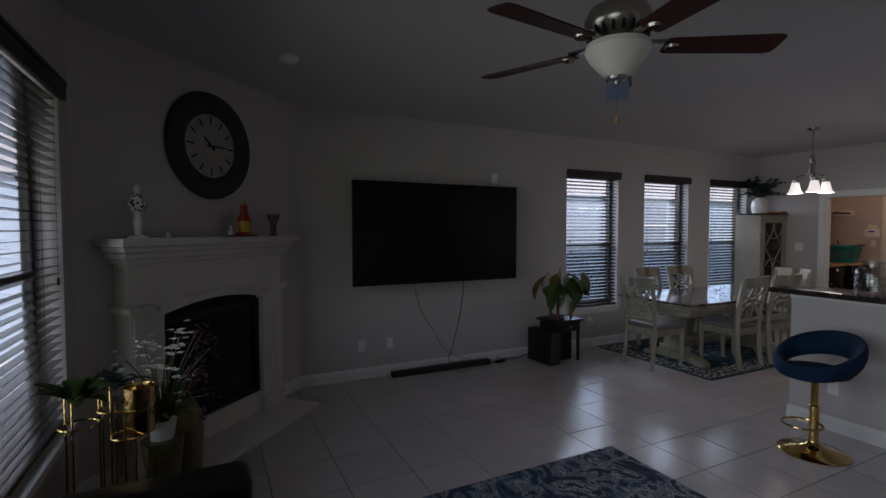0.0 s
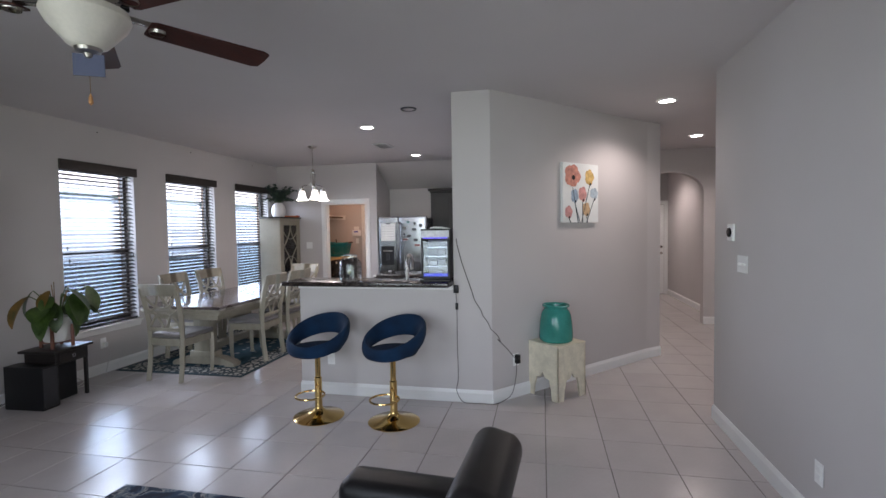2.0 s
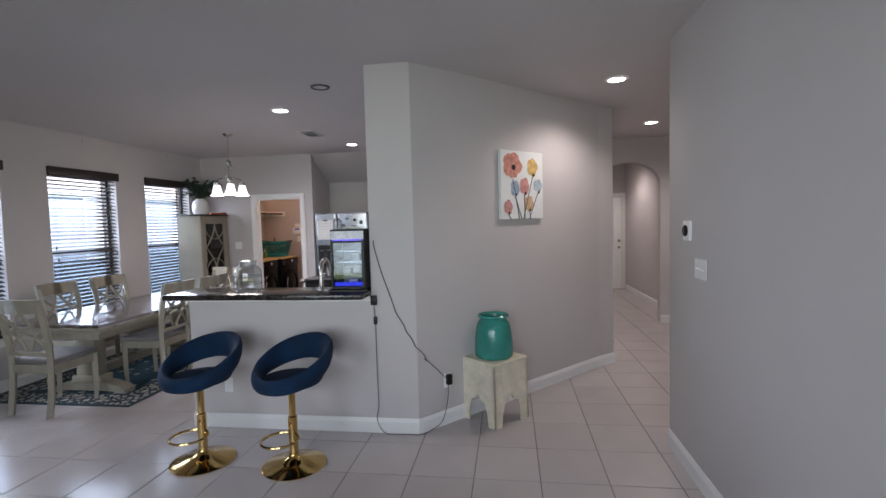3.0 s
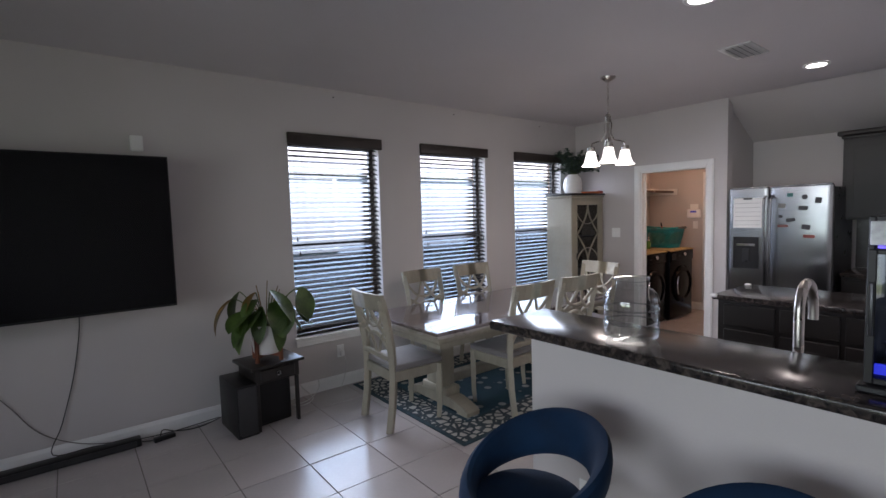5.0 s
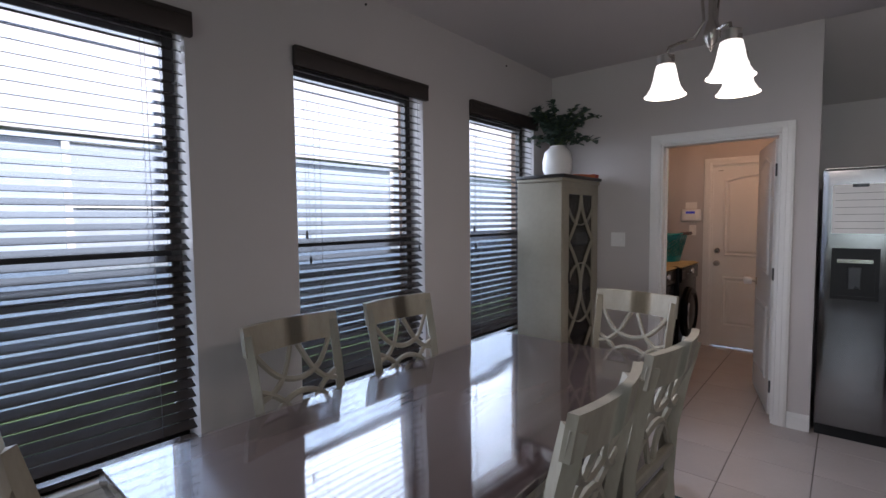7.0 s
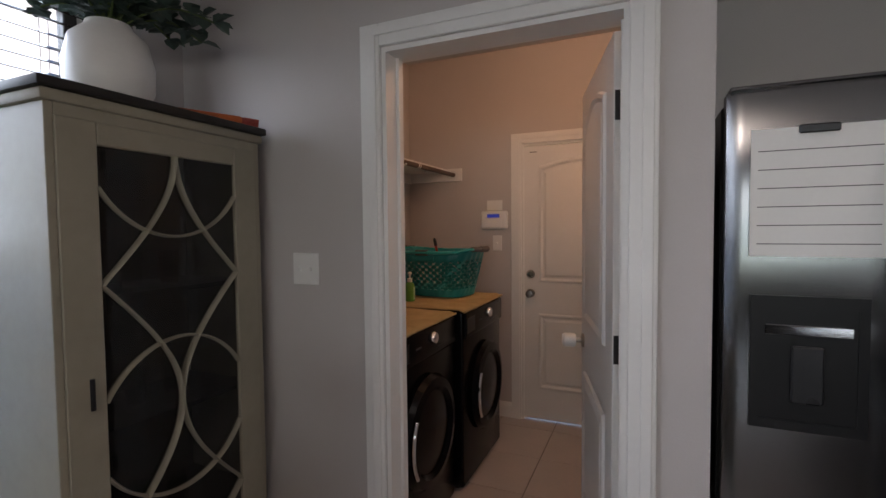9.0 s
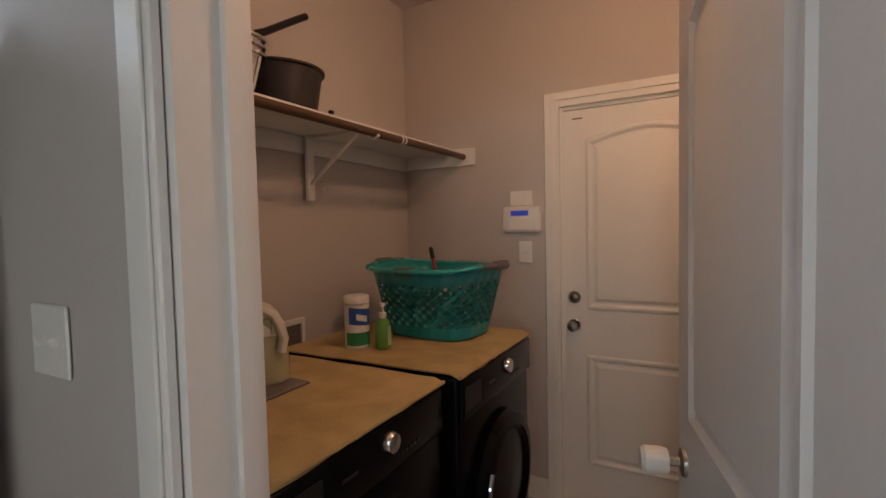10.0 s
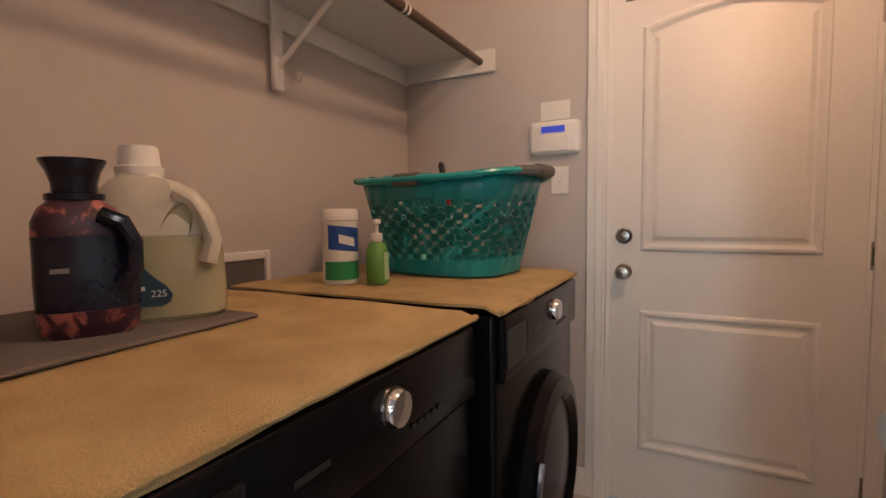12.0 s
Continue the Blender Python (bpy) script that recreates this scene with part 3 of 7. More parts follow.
def window(name, a, b, label, along="x", face=4.72, z0=SILL, z1=HEAD, out=1, slats=True):
    """A white window with dark slatted blinds; built along x with the room towards -y, then turned."""
    win = thing(name, label, "window", kind="structure")
    w = b - a
    bm = B()
    y = 0.115
    for x0, x1, c, d in ((0.0, 0.045, z0, z1), (w - 0.045, w, z0, z1), (0.045, w - 0.045, z0, z0 + 0.05), (0.045, w - 0.045, z1 - 0.05, z1)):
        box(bm, x0, y, c, x1, y + 0.045, d, 0.004)
    zm = z0 + 0.46 * (z1 - z0)
    box(bm, 0.045, y, zm - 0.022, w - 0.045, y + 0.04, zm + 0.022, 0.004)
    part("window_frame", bm, VINYL, win)
    for c, d in ((z0 + 0.05, zm - 0.022), (zm + 0.022, z1 - 0.05)):
        bm = B()
        box(bm, 0.045, y + 0.018, c, w - 0.045, y + 0.022, d)
        p = part("pane", bm, PANE, win)
        p.visible_shadow = False
    bm = B()
    box(bm, 0.03, y + 0.050, z0 + 0.03, w - 0.03, y + 0.0515, zm)
    if out:
        part("insect_screen", bm, SCREENMESH, win, "dark insect screen over the lower sash").visible_shadow = False
    bm = B()
    box(bm, -0.02, -0.045, z0 - 0.025, w + 0.02, 0.115, z0, 0.004)
    box(bm, -0.01, -0.018, z0 - 0.085, w + 0.01, -0.001, z0 - 0.026, 0.004)
    box(bm, -0.01, -0.026, z0 - 0.055, w + 0.01, -0.018, z0 - 0.027, 0.003)
    part("window_sill", bm, TRIM, win, "white moulded sill")
    bm = B()
    box(bm, -0.005, -0.032, z1 - 0.045, w + 0.025, 0.0, z1 + 0.055, 0.006, 2)
    box(bm, 0.0, -0.038, z1 + 0.030, w + 0.020, -0.033, z1 + 0.052, 0.002)
    part("valance", bm, VALANCE, win, "dark wood blind valance")
    n, low = 37, z0 + 0.03
    pitch = (z1 - 0.05 - low) / n
    bm = B()
    box(bm, 0.008, -0.0255, -0.0016, w - 0.008, 0.0255, 0.0016)
    me = made(bm, "slat", SLAT, 0)
    for i in range(1, n + 1):
        s = new("slat", me)
        s.parent = win
        s.matrix_basis = pose(0, 0.036, low + i * pitch, (26 if out else -4) + random.uniform(-1.2, 1.2), random.uniform(-0.12, 0.12), 0)
    bm = B()
    box(bm, 0.006, 0.008, z0 + 0.004, w - 0.006, 0.060, z0 + 0.026, 0.004)
    part("bottom_rail", bm, SLAT, win)
    for f in (0.16, 0.84):
        bm = B()
        for dy in (0.010, 0.060):
            tube(bm, [(f * w, dy, z0 + 0.02), (f * w, dy, z1 - 0.03)], 0.0012, 5)
        part("ladder_cord", bm, CORDB, win)
    for f, drop in ((0.055, 0.86), (0.075, 0.99), (0.945, 0.97)):
        bm = B()
        tube(bm, [(f * w, -0.002, z1 - drop), (f * w, -0.002, z1 - 0.05)], 0.0010, 5)
        lathe(bm, [(0.003, 0.0), (0.008, 0.008), (0.006, 0.035), (0.002, 0.04)], 8, at=(f * w, -0.002, z1 - drop - 0.03))
        part("pull_cord", bm, CORDB, win)
    return win


for i, (a, c) in enumerate(NORTH_WINDOWS):
    window("window_%d" % (i + 1), a, c, "white window with dark wooden slatted blinds, half open").matrix_world = pose(a, 4.72, 0)
for i, (a, c) in enumerate(WEST_WINDOWS):
    window("window_west_%d" % (i + 1), a, c, "wide white window with dark wooden slatted blinds", out=0).matrix_world = pose(WX, a, 0, 0, 0, 90)

# ---- outdoors ----
b = B()
box(b, -400, -400, -0.55, 400, 400, -0.30)
structure("ground", b, GRASS, "lawn outside the windows")
b = B()
box(b, -7.5, -3.0, -0.30, -1.80, 11.0, -0.20, 0.01)
structure("pavement_patio", b, mat("pale_concrete", (0.58, 0.56, 0.53), 0.85, vary=0.15, scale=2, grain=90, bump=0.2), "pale concrete patio outside")
b = B()
wall(b, (9.9, 4.890), (-1.9, 4.890), -0.06, -0.3, 3.0, [(9.9 - e, 9.9 - s, SILL - 0.05, HEAD + 0.02) for s, e in NORTH_WINDOWS])
structure("wall_veneer", b, BRICK, "tan brick outer face of the house")
nb = thing("neighbour_house", "pale-sided house next door with a shingle roof", "house")
bm = B()
box(bm, -6, 8.3, -0.4, 16, 14, 2.36)
part("wall", bm, SIDING, nb)
# ridge set extra high so the pale roof covers the blue sky behind
bm = B()
prism(bm, [(8.20, 2.32), (14.6, 2.32), (11.2, 5.2)], 23.0, Matrix.Translation((-6.5, 0, 0)) @ Matrix(((0, 1, 0, 0), (1, 0, 0, 0), (0, 0, 1, 0), (0, 0, 0, 1))))
part("roof", bm, ROOF, nb)
for x in (1.2, 4.6, 8.8):
    w2 = thing("window", "", "")
    w2.parent = nb
    bm = B()
    for q in ((x, 1.0, x + 0.06, 2.3), (x + 0.94, 1.0, x + 1.0, 2.3), (x + 0.06, 1.0, x + 0.94, 1.06), (x + 0.06, 2.24, x + 0.94, 2.3), (x + 0.06, 1.62, x + 0.94, 1.68)):
        box(bm, q[0], 8.26, q[1], q[2], 8.30, q[3])
    part("frame", bm, TRIM, w2)
    bm = B()
    box(bm, x + 0.06, 8.28, 1.06, x + 0.94, 8.296, 2.24)
    part("pane", bm, mat("far_window_glass", (0.40, 0.45, 0.52), 0.4, vary=0.05, bump=0), w2)

def garden_tree(m, seed):
    """A broadleaf tree: tapered trunk, limbs and a loose crown of many small leaf clumps."""
    g = random.Random(seed)
    ob = thing("tree", "sunlit yellow-green broadleaf tree beyond the lawn", "tree", m, "trees beyond the lawn")
    bt, bc = B(), B()
    tube(bt, [(0, 0, 0), (0.05, 0.02, 1.0), (0.0, 0.06, 2.2), (0.04, 0.0, 3.4)], 0.17, 8, taper=0.06)
    centres = []
    for k in range(9):
        a, r, h = k * 2.4, g.uniform(0.7, 1.6), g.uniform(1.5, 4.4)
        c = Vector((r * math.cos(a), r * math.sin(a), h))
        tube(bt, arc((0, 0, min(h * 0.6, 3.0)), c, 0.15, 5), 0.05, 6, taper=0.02)
        centres.append((c, g.uniform(0.6, 1.0)))
    for c, r in centres:
        for k in range(130):
            d = Vector((g.gauss(0, 1), g.gauss(0, 1), g.gauss(0, 0.8))).normalized() * r * g.uniform(0.55, 1.08)
            leaf(bc, c + d, g.uniform(0, 6.28), g.uniform(-0.6, 0.8), g.uniform(0.18, 0.32), g.uniform(0.12, 0.20), 0.8, 2)
    part("trunk", bt, mat("bark", (0.10, 0.075, 0.055), 0.9, vary=0.3, grain=40, bump=0.5), ob)
    part("crown", bc, SUNLEAF, ob, "yellow-green leaves", 0)
    return ob


# ---- living room ----
def leaf(bm, base, yaw, pitch, length, width, droop, seg=6, fold=0.25):
    """One bent leaf that starts at base and droops along its length."""
    p = Vector(base)
    out = Vector((math.cos(yaw), math.sin(yaw), 0))
    side = Vector((-math.sin(yaw), math.cos(yaw), 0))
    a, rows = pitch, []
    for i in range(seg + 1):
        s = i / seg
        w = width * 0.5 * (math.sin(math.pi * min(1, s * 0.96 + 0.03)) ** 0.75)
        up = Vector((0, 0, 1)) * math.cos(a) - out * math.sin(a)
        rows.append((bm.verts.new(p + side * w + up * (w * fold)), bm.verts.new(p), bm.verts.new(p - side * w + up * (w * fold))))
        p = p + (out * math.cos(a) + Vector((0, 0, 1)) * math.sin(a)) * (length / seg)
        a -= droop / seg
    for r, q in zip(rows, rows[1:]):
        bm.faces.new((r[0], r[1], q[1], q[0]))
        bm.faces.new((r[1], r[2], q[2], q[1]))
    return bm


def arc(p, q, lift, n=8):
    p, q = Vector(p), Vector(q)
    return [p.lerp(q, i / n) + Vector((0, 0, lift * math.sin(math.pi * i / n))) for i in range(n + 1)]


tree = garden_tree(pose(-16.0, -6.0, -0.30), 3)
for x, y, a in ((-17.5, -2.6, 80), (-15.5, 0.6, 160), (-17.0, 3.8, 230), (-15.8, 7.2, 20), (-17.8, 10.6, 120), (-16.5, 14.0, 300), (-18.5, -9.5, 45)):
    copy_thing(tree, pose(x, y, -0.30, 0, 0, a))

# television on an arm
tv = thing("television", "large black flat television on a wall arm, switched off", "television", pose(1.525, 4.46, 1.515, 0, 0, 0))
bm = B()
box(bm, -0.955, 0.0, -0.52, 0.955, 0.035, 0.52, 0.004)
box(bm, -0.55, 0.035, -0.36, 0.55, 0.075, 0.30, 0.015)
part("cabinet", bm, BLACKBOX, tv)
bm = B()
box(bm, -0.945, -0.003, -0.505, 0.945, 0.001, 0.51)
part("screen", bm, SCREEN, tv, "glossy black screen")
bm = B()
box(bm, -0.20, 0.075, -0.20, 0.20, 0.095, 0.20)
box(bm, -0.15, 0.095, -0.05, 0.15, 0.245, 0.05)
box(bm, -0.25, 0.245, -0.22, 0.25, 0.258, 0.22)
part("wall_bracket", bm, DARKSTEEL, tv)
# sound bar lying along the wall
bar = thing("sound_bar", "long black sound bar lying on the floor by the wall", "sound bar", pose(1.62, 4.63, 0))
bm = B()
box(bm, -0.60, -0.045, 0.0, 0.60, 0.045, 0.058, 0.010, 2)
part("body", bm, BLACKBOX, bar)
bm = B()
box(bm, -0.57, -0.048, 0.010, 0.57, -0.045, 0.048)
part("grille", bm, DARKSTEEL, bar)


def outlet(name, m, label="white wall outlet", toggles=0, w=0.072, h=0.115):
    ob = thing(name, label, "outlet" if not toggles else "switch", m, kind="structure")
    bm = B()
    box(bm, -w / 2, -0.006, -h / 2, w / 2, 0, h / 2, 0.003)
    part("plate", bm, WHITEPLASTIC, ob)
    if toggles:
        for i in range(toggles):
            x = (i - (toggles - 1) / 2) * 0.046
            bm = B()
            box(bm, x - 0.005, -0.016, -0.006, x + 0.005, -0.004, 0.010, 0.002, m=Matrix.Rotation(radians(18), 4, 'X'))
            part("toggle", bm, WHITEPLASTIC, ob)
    else:
        for z in (-0.022, 0.022):
            bm = B()
            box(bm, -0.017, -0.0085, z - 0.014, 0.017, -0.006, z + 0.014, 0.003)
            part("socket", bm, TRIM, ob)
    return ob


outlet("outlet_tv", pose(0.72, 4.718, 0.345))
outlet("outlet_tv", pose(1.03, 4.718, 0.34))
outlet("outlet_window", pose(3.835, 4.718, 0.335))
outlet("outlet_bar", pose(3.613, 1.875, 0.341, 0, 0, -90))
outlet("outlet_slant", pose(3.815, 0.160, 0.345, 0, 0, -43))
outlet("switch_dining", pose(7.498, 4.10, 1.287, 0, 0, -90), "white double wall switch", 2, 0.118, 0.118)
outlet("switch_hall", pose(3.05, -1.418, 1.275, 0, 0, 180), "white triple wall switch", 3, 0.165, 0.118)
outlet("outlet_south", pose(2.114, -1.418, 0.31, 0, 0, 180))
stat = thing("thermostat", "white thermostat with a dark round dial", "thermostat", pose(3.237, -1.42, 1.489, 0, 0, 180))
bm = B()
box(bm, -0.052, -0.020, -0.060, 0.052, 0, 0.060, 0.006, 2)
part("case", bm, WHITEPLASTIC, stat)
bm = B()
lathe(bm, [(0.034, 0), (0.034, 0.008), (0.028, 0.012)], 20, m=Matrix.Translation((0, -0.020, 0)) @ Matrix.Rotation(radians(90), 4, 'X'))
part("dial", bm, SCREEN, stat)
sensor = thing("motion_sensor", "small white sensor box high on the wall", "sensor", pose(2.33, 4.72, 2.148))
bm = B()
box(bm, -0.040, -0.035, -0.055, 0.040, 0, 0.055, 0.008, 2)
part("case", bm, WHITEPLASTIC, sensor)

# corner fireplace: local x runs along the slanted wall, -y comes out of it
fire = thing("fireplace", "white cast stone corner fireplace with a black firebox", "fireplace", pose(JX - 1.13 * SQ, JY - 1.13 * SQ, 0, 0, 0, 45))
W2 = 0.70
for s in (-1, 1):
    bm = B()
    box(bm, s * W2, -0.13, 0.04, s * (W2 - 0.235), -0.002, 1.06, 0.006)
    box(bm, s * (W2 - 0.01), -0.145, 0.04, s * (W2 - 0.09), -0.13, 1.02, 0.005)
    box(bm, s * (W2 + 0.012), -0.152, 0.04, s * (W2 - 0.245), -0.002, 0.17, 0.008)
    box(bm, s * (W2 + 0.035), -0.165, 1.04, s * (W2 - 0.13), -0.002, 1.085, 0.010, 2)
    part("pilaster", bm, STONE, fire)
xs = W2 - 0.235
head = [(-xs, 1.04)] + [(-xs + 2 * xs * k / 16, 1.005 + 0.055 * math.sin(math.pi * k / 16)) for k in range(17)] + [(xs, 1.04), (W2, 1.085), (W2, 1.33), (-W2, 1.33), (-W2, 1.085)]
bm = B()
prism(bm, head, 0.118, Matrix.Translation((0, -0.12, 0)))
part("frieze", bm, STONE, fire)
bm = B()
tube(bm, [(-xs - 0.05 + (2 * xs + 0.1) * k / 16, -0.125, 1.045 + 0.065 * math.sin(math.pi * k / 16)) for k in range(17)], 0.018, 8)
part("arch_moulding", bm, STONE, fire)
bm = B()
for k, (o, z0, z1) in enumerate(((0.010, 1.315, 1.345), (0.035, 1.345, 1.375), (0.060, 1.375, 1.415), (0.085, 1.415, 1.452))):
    part("moulding", box(B(), -W2 - o, -0.12 - o, z0, W2 + o, -0.002, z1 - 0.001, 0.010, 2), STONE, fire)
box(bm, -W2 - 0.118, -0.24, 1.452, W2 + 0.118, -0.002, 1.500, 0.006, 2)
part("mantel_shelf", bm, STONE, fire, "white mantel shelf")
bm = B()
box(bm, -xs, -0.055, 0.04, xs, -0.05, 1.06)
part("firebox", bm, SOOT, fire, "black firebox")
bm = B()
for q in ((-xs, -xs + 0.05, 0.20, 0.985), (xs - 0.05, xs, 0.20, 0.985), (-xs, xs, 0.20, 0.26), (-xs, xs, 0.93, 0.985)):
    box(bm, q[0], -0.085, q[2], q[1], -0.055, q[3], 0.004)
part("firebox_frame", bm, BLACKBOX, fire)
bm = B()
box(bm, -xs, -0.11, 0.04, xs, -0.05, 0.20, 0.004)
part("base_panel", bm, STONE, fire)
bm = B()
box(bm, -W2 - 0.06, -0.47, 0.0, W2 + 0.06, -0.002, 0.04, 0.006, 2)
part("hearth", bm, STONE, fire, "low stone hearth slab")

clock = thing("wall_clock", "large round clock with a dark frame and pale dial", "clock", fire.matrix_world @ pose(0.055, 0, 2.175, 90))
bm = B()
lathe(bm, [(0.235, 0.0), (0.385, 0.0), (0.395, 0.012), (0.385, 0.040), (0.33, 0.046), (0.25, 0.034), (0.232, 0.016)], 48, caps=False)
part("frame", bm, mat("clock_frame", (0.022, 0.022, 0.021), 0.6, vary=0.3, scale=12), clock)
bm = B()
lathe(bm, [(0.0, 0.018), (0.236, 0.018)], 48, caps=False)
part("dial", bm, mat("clock_dial", (0.34, 0.33, 0.30), 0.7, vary=0.15, scale=10), clock)
for k in range(12):
    bm = B()
    box(bm, -0.006, 0.155, 0.019, 0.006, 0.215 if k % 3 else 0.222, 0.021)
    n = part("numeral_bar", bm, BLACKBOX, clock)
    n.matrix_basis = Matrix.Rotation(-k * math.pi / 6, 4, 'Z')
for nm, ln, wd, an in (("hour_hand", 0.10, 0.011, -50), ("minute_hand", 0.165, 0.008, 88)):
    bm = B()
    prism(bm, [(-wd, -0.04), (wd, -0.04), (wd * 0.7, ln * 0.8), (0, ln), (-wd * 0.7, ln * 0.8)], 0.002)
    n = part(nm, bm, BLACKBOX, clock)
    n.matrix_basis = Matrix.Translation((0, 0, 0.025)) @ Matrix.Rotation(radians(-an), 4, 'Z') @ Matrix.Rotation(radians(-90), 4, 'X')


def on_mantel(x, y=-0.12):
    return fire.matrix_world @ Matrix.Translation((x, y, 1.500))


fig = thing("zebra_statuette", "small white statuette with black checks", "ornament", on_mantel(-0.63))
bm = B()
lathe(bm, [(0.0, 0), (0.055, 0), (0.055, 0.012), (0.02, 0.02), (0.028, 0.10), (0.018, 0.14), (0.026, 0.16)], 16, caps=False)
part("body", bm, CERAMIC, fig)
bm = B()
lathe(bm, [(0.026, 0.16), (0.048, 0.19), (0.050, 0.22), (0.03, 0.25), (0.014, 0.27)], 16, caps=False)
part("checked_body", bm, ramp_mat("black_white_checks", [(0.0, (0.01, 0.01, 0.01)), (0.45, (0.02, 0.02, 0.02)), (0.5, (0.7, 0.7, 0.7)), (1, (0.75, 0.75, 0.75))], kind="cells", scale=60, rough=0.4), fig)
bm = B()
lathe(bm, [(0.012, 0.265), (0.02, 0.29), (0.016, 0.32), (0.0, 0.33)], 12, caps=False)
part("head", bm, CERAMIC, fig)
red = mat("red_lacquer", (0.35, 0.02, 0.015), 0.35, vary=0.1)
yellow = mat("yellow_lacquer", (0.55, 0.33, 0.03), 0.4, vary=0.1)
doll = solid("painted_doll", lathe(B(), [(0.0, 0), (0.062, 0), (0.062, 0.03), (0.045, 0.035), (0.055, 0.09), (0.058, 0.12), (0.035, 0.17), (0.024, 0.20), (0.030, 0.225), (0.022, 0.25), (0.007, 0.28), (0.0, 0.30)], 18, caps=False), yellow, "red and yellow painted wooden doll", "doll", on_mantel(0.27))
doll.data.materials.append(red)
for f in doll.data.polygons:
    f.material_index = 1 if (f.center.z > 0.13 or f.center.z < 0.04) and f.center.z < 0.245 else 0
cup = solid("carved_goblet", lathe(B(), [(0.0, 0), (0.035, 0), (0.035, 0.01), (0.022, 0.02), (0.026, 0.07), (0.028, 0.11), (0.050, 0.15), (0.055, 0.185), (0.04, 0.185), (0.02, 0.13), (0.0, 0.13)], 16, caps=False), mat("dark_carved_wood", (0.05, 0.035, 0.035), 0.6, vary=0.5, scale=18, colour2=(0.25, 0.10, 0.12)), "small dark carved goblet on the mantel", "ornament", on_mantel(0.62))
tray = solid("small_tray", box(B(), -0.14, -0.045, 0, 0.10, 0.045, 0.012, 0.004), BLACKBOX, "small dark tray under the doll", "tray", on_mantel(0.19, -0.19))
for x, h in ((-0.42, 0.055), (0.13, 0.09)):
    solid("glass_trinket", lathe(B(), [(0.0, 0), (0.022, 0), (0.020, h * 0.4), (0.010, h * 0.6), (0.013, h * 0.8), (0.0, h)], 10, caps=False), CERAMIC, "tiny pale trinket on the mantel", "ornament", on_mantel(x))

# rug, black chairs
rug = thing("area_rug", "dark blue and cream abstract rug on the tiles", "rug", pose(0.30, 1.55, 0))
bm = B()
box(bm, -1.25, -0.88, 0.001, 1.58, 0.88, 0.011, 0.004)
part("rug_surface", bm, RUG, rug)


def lounge(name, label, m, w, d, arm_z, back_z, arm=0.20):
    """A padded black leather armchair that looks along +y."""
    ob = thing(name, label, "armchair", m)
    bm = B()
    box(bm, -w / 2 + arm, -d / 2 + 0.10, 0.06, w / 2 - arm, d / 2 - 0.04, 0.30, 0.02, 2)
    part("base", bm, LEATHER, ob)
    bm = B()
    box(bm, -w / 2 + arm + 0.004, -d / 2 + 0.20, 0.30, w / 2 - arm - 0.004, d / 2, 0.43, 0.045, 4)
    part("seat", bm, LEATHER, ob)
    for s in (-1, 1):
        bm = B()
        box(bm, s * w / 2, -d / 2 + 0.10, 0.05, s * (w / 2 - arm), d / 2 - 0.02, arm_z, 0.055, 4)
        part("armrest", bm, LEATHER, ob)
    bm = B()
    t = Matrix.Translation((0, -d / 2 + 0.17, 0.34)) @ Matrix.Rotation(radians(14), 4, 'X')
    h = (back_z - 0.34) / math.cos(radians(14))
    box(bm, -w / 2 + arm * 0.9, -0.09, 0.0, w / 2 - arm * 0.9, 0.06, h * 0.52, 0.05, 4, m=t)
    box(bm, -w / 2 + arm * 0.92, -0.10, h * 0.48, w / 2 - arm * 0.92, 0.07, h, 0.06, 5, m=t)
    part("backrest", bm, LEATHER, ob, "black leather back with a head cushion")
    for x in (-w / 2 + 0.06, w / 2 - 0.06):
        for y in (-d / 2 + 0.14, d / 2 - 0.08):
            bm = B()
            lathe(bm, [(0.02, 0.0), (0.026, 0.06)], 12, at=(x, y, 0))
            part("foot", bm, BLACKBOX, ob)
    return ob


lounge("leather_armchair", "black leather armchair with a padded back, beside the rug", pose(0.93, 0.40, 0, 0, 0, -4), 0.84, 0.72, 0.56, 0.855, 0.19)
lounge("leather_loveseat", "black leather chair under the west window", pose(-0.92, 1.80, 0, 0, 0, -90), 0.98, 0.84, 0.52, 0.60, 0.2)

# plants by the fireplace
stand = thing("plant_stand", "gold wire plant stand with three pots", "plant stand", pose(-0.98, 2.62, 0))
for x, y, h in ((-0.25, 0.06, 0.67), (-0.11, 0.09, 0.72), (-0.04, -0.02, 0.62)):
    bm = B()
    for k in range(3):
        a = k * 2.094 + 0.4
        tube(bm, [(x + 0.08 * math.cos(a), y + 0.08 * math.sin(a), 0.0), (x + 0.078 * math.cos(a), y + 0.078 * math.sin(a), h + 0.10)], 0.005, 6)
    tube(bm, [(x + 0.076 * math.cos(k * 0.393), y + 0.076 * math.sin(k * 0.393), h - 0.03) for k in range(16)], 0.005, 6, closed=True)
    part("stand_leg_frame", bm, GOLD, stand)
    pot = part("pot", lathe(B(), [(0.0, h - 0.03), (0.060, h - 0.03), (0.070, h + 0.09), (0.064, h + 0.09), (0.058, h + 0.06), (0.0, h + 0.06)], 20, caps=False), GOLD, stand, "shiny gold pot")
bm = B()
rng = random.Random(4)
for k in range(16):
    leaf(bm, (-0.25, 0.06, 0.73), rng.uniform(0, 6.28), rng.uniform(0.7, 1.4), rng.uniform(0.14, 0.24), 0.065, rng.uniform(0.8, 1.6))
part("foliage", bm, LEAF, stand, "small bright green leaves", 0)
bm = B()
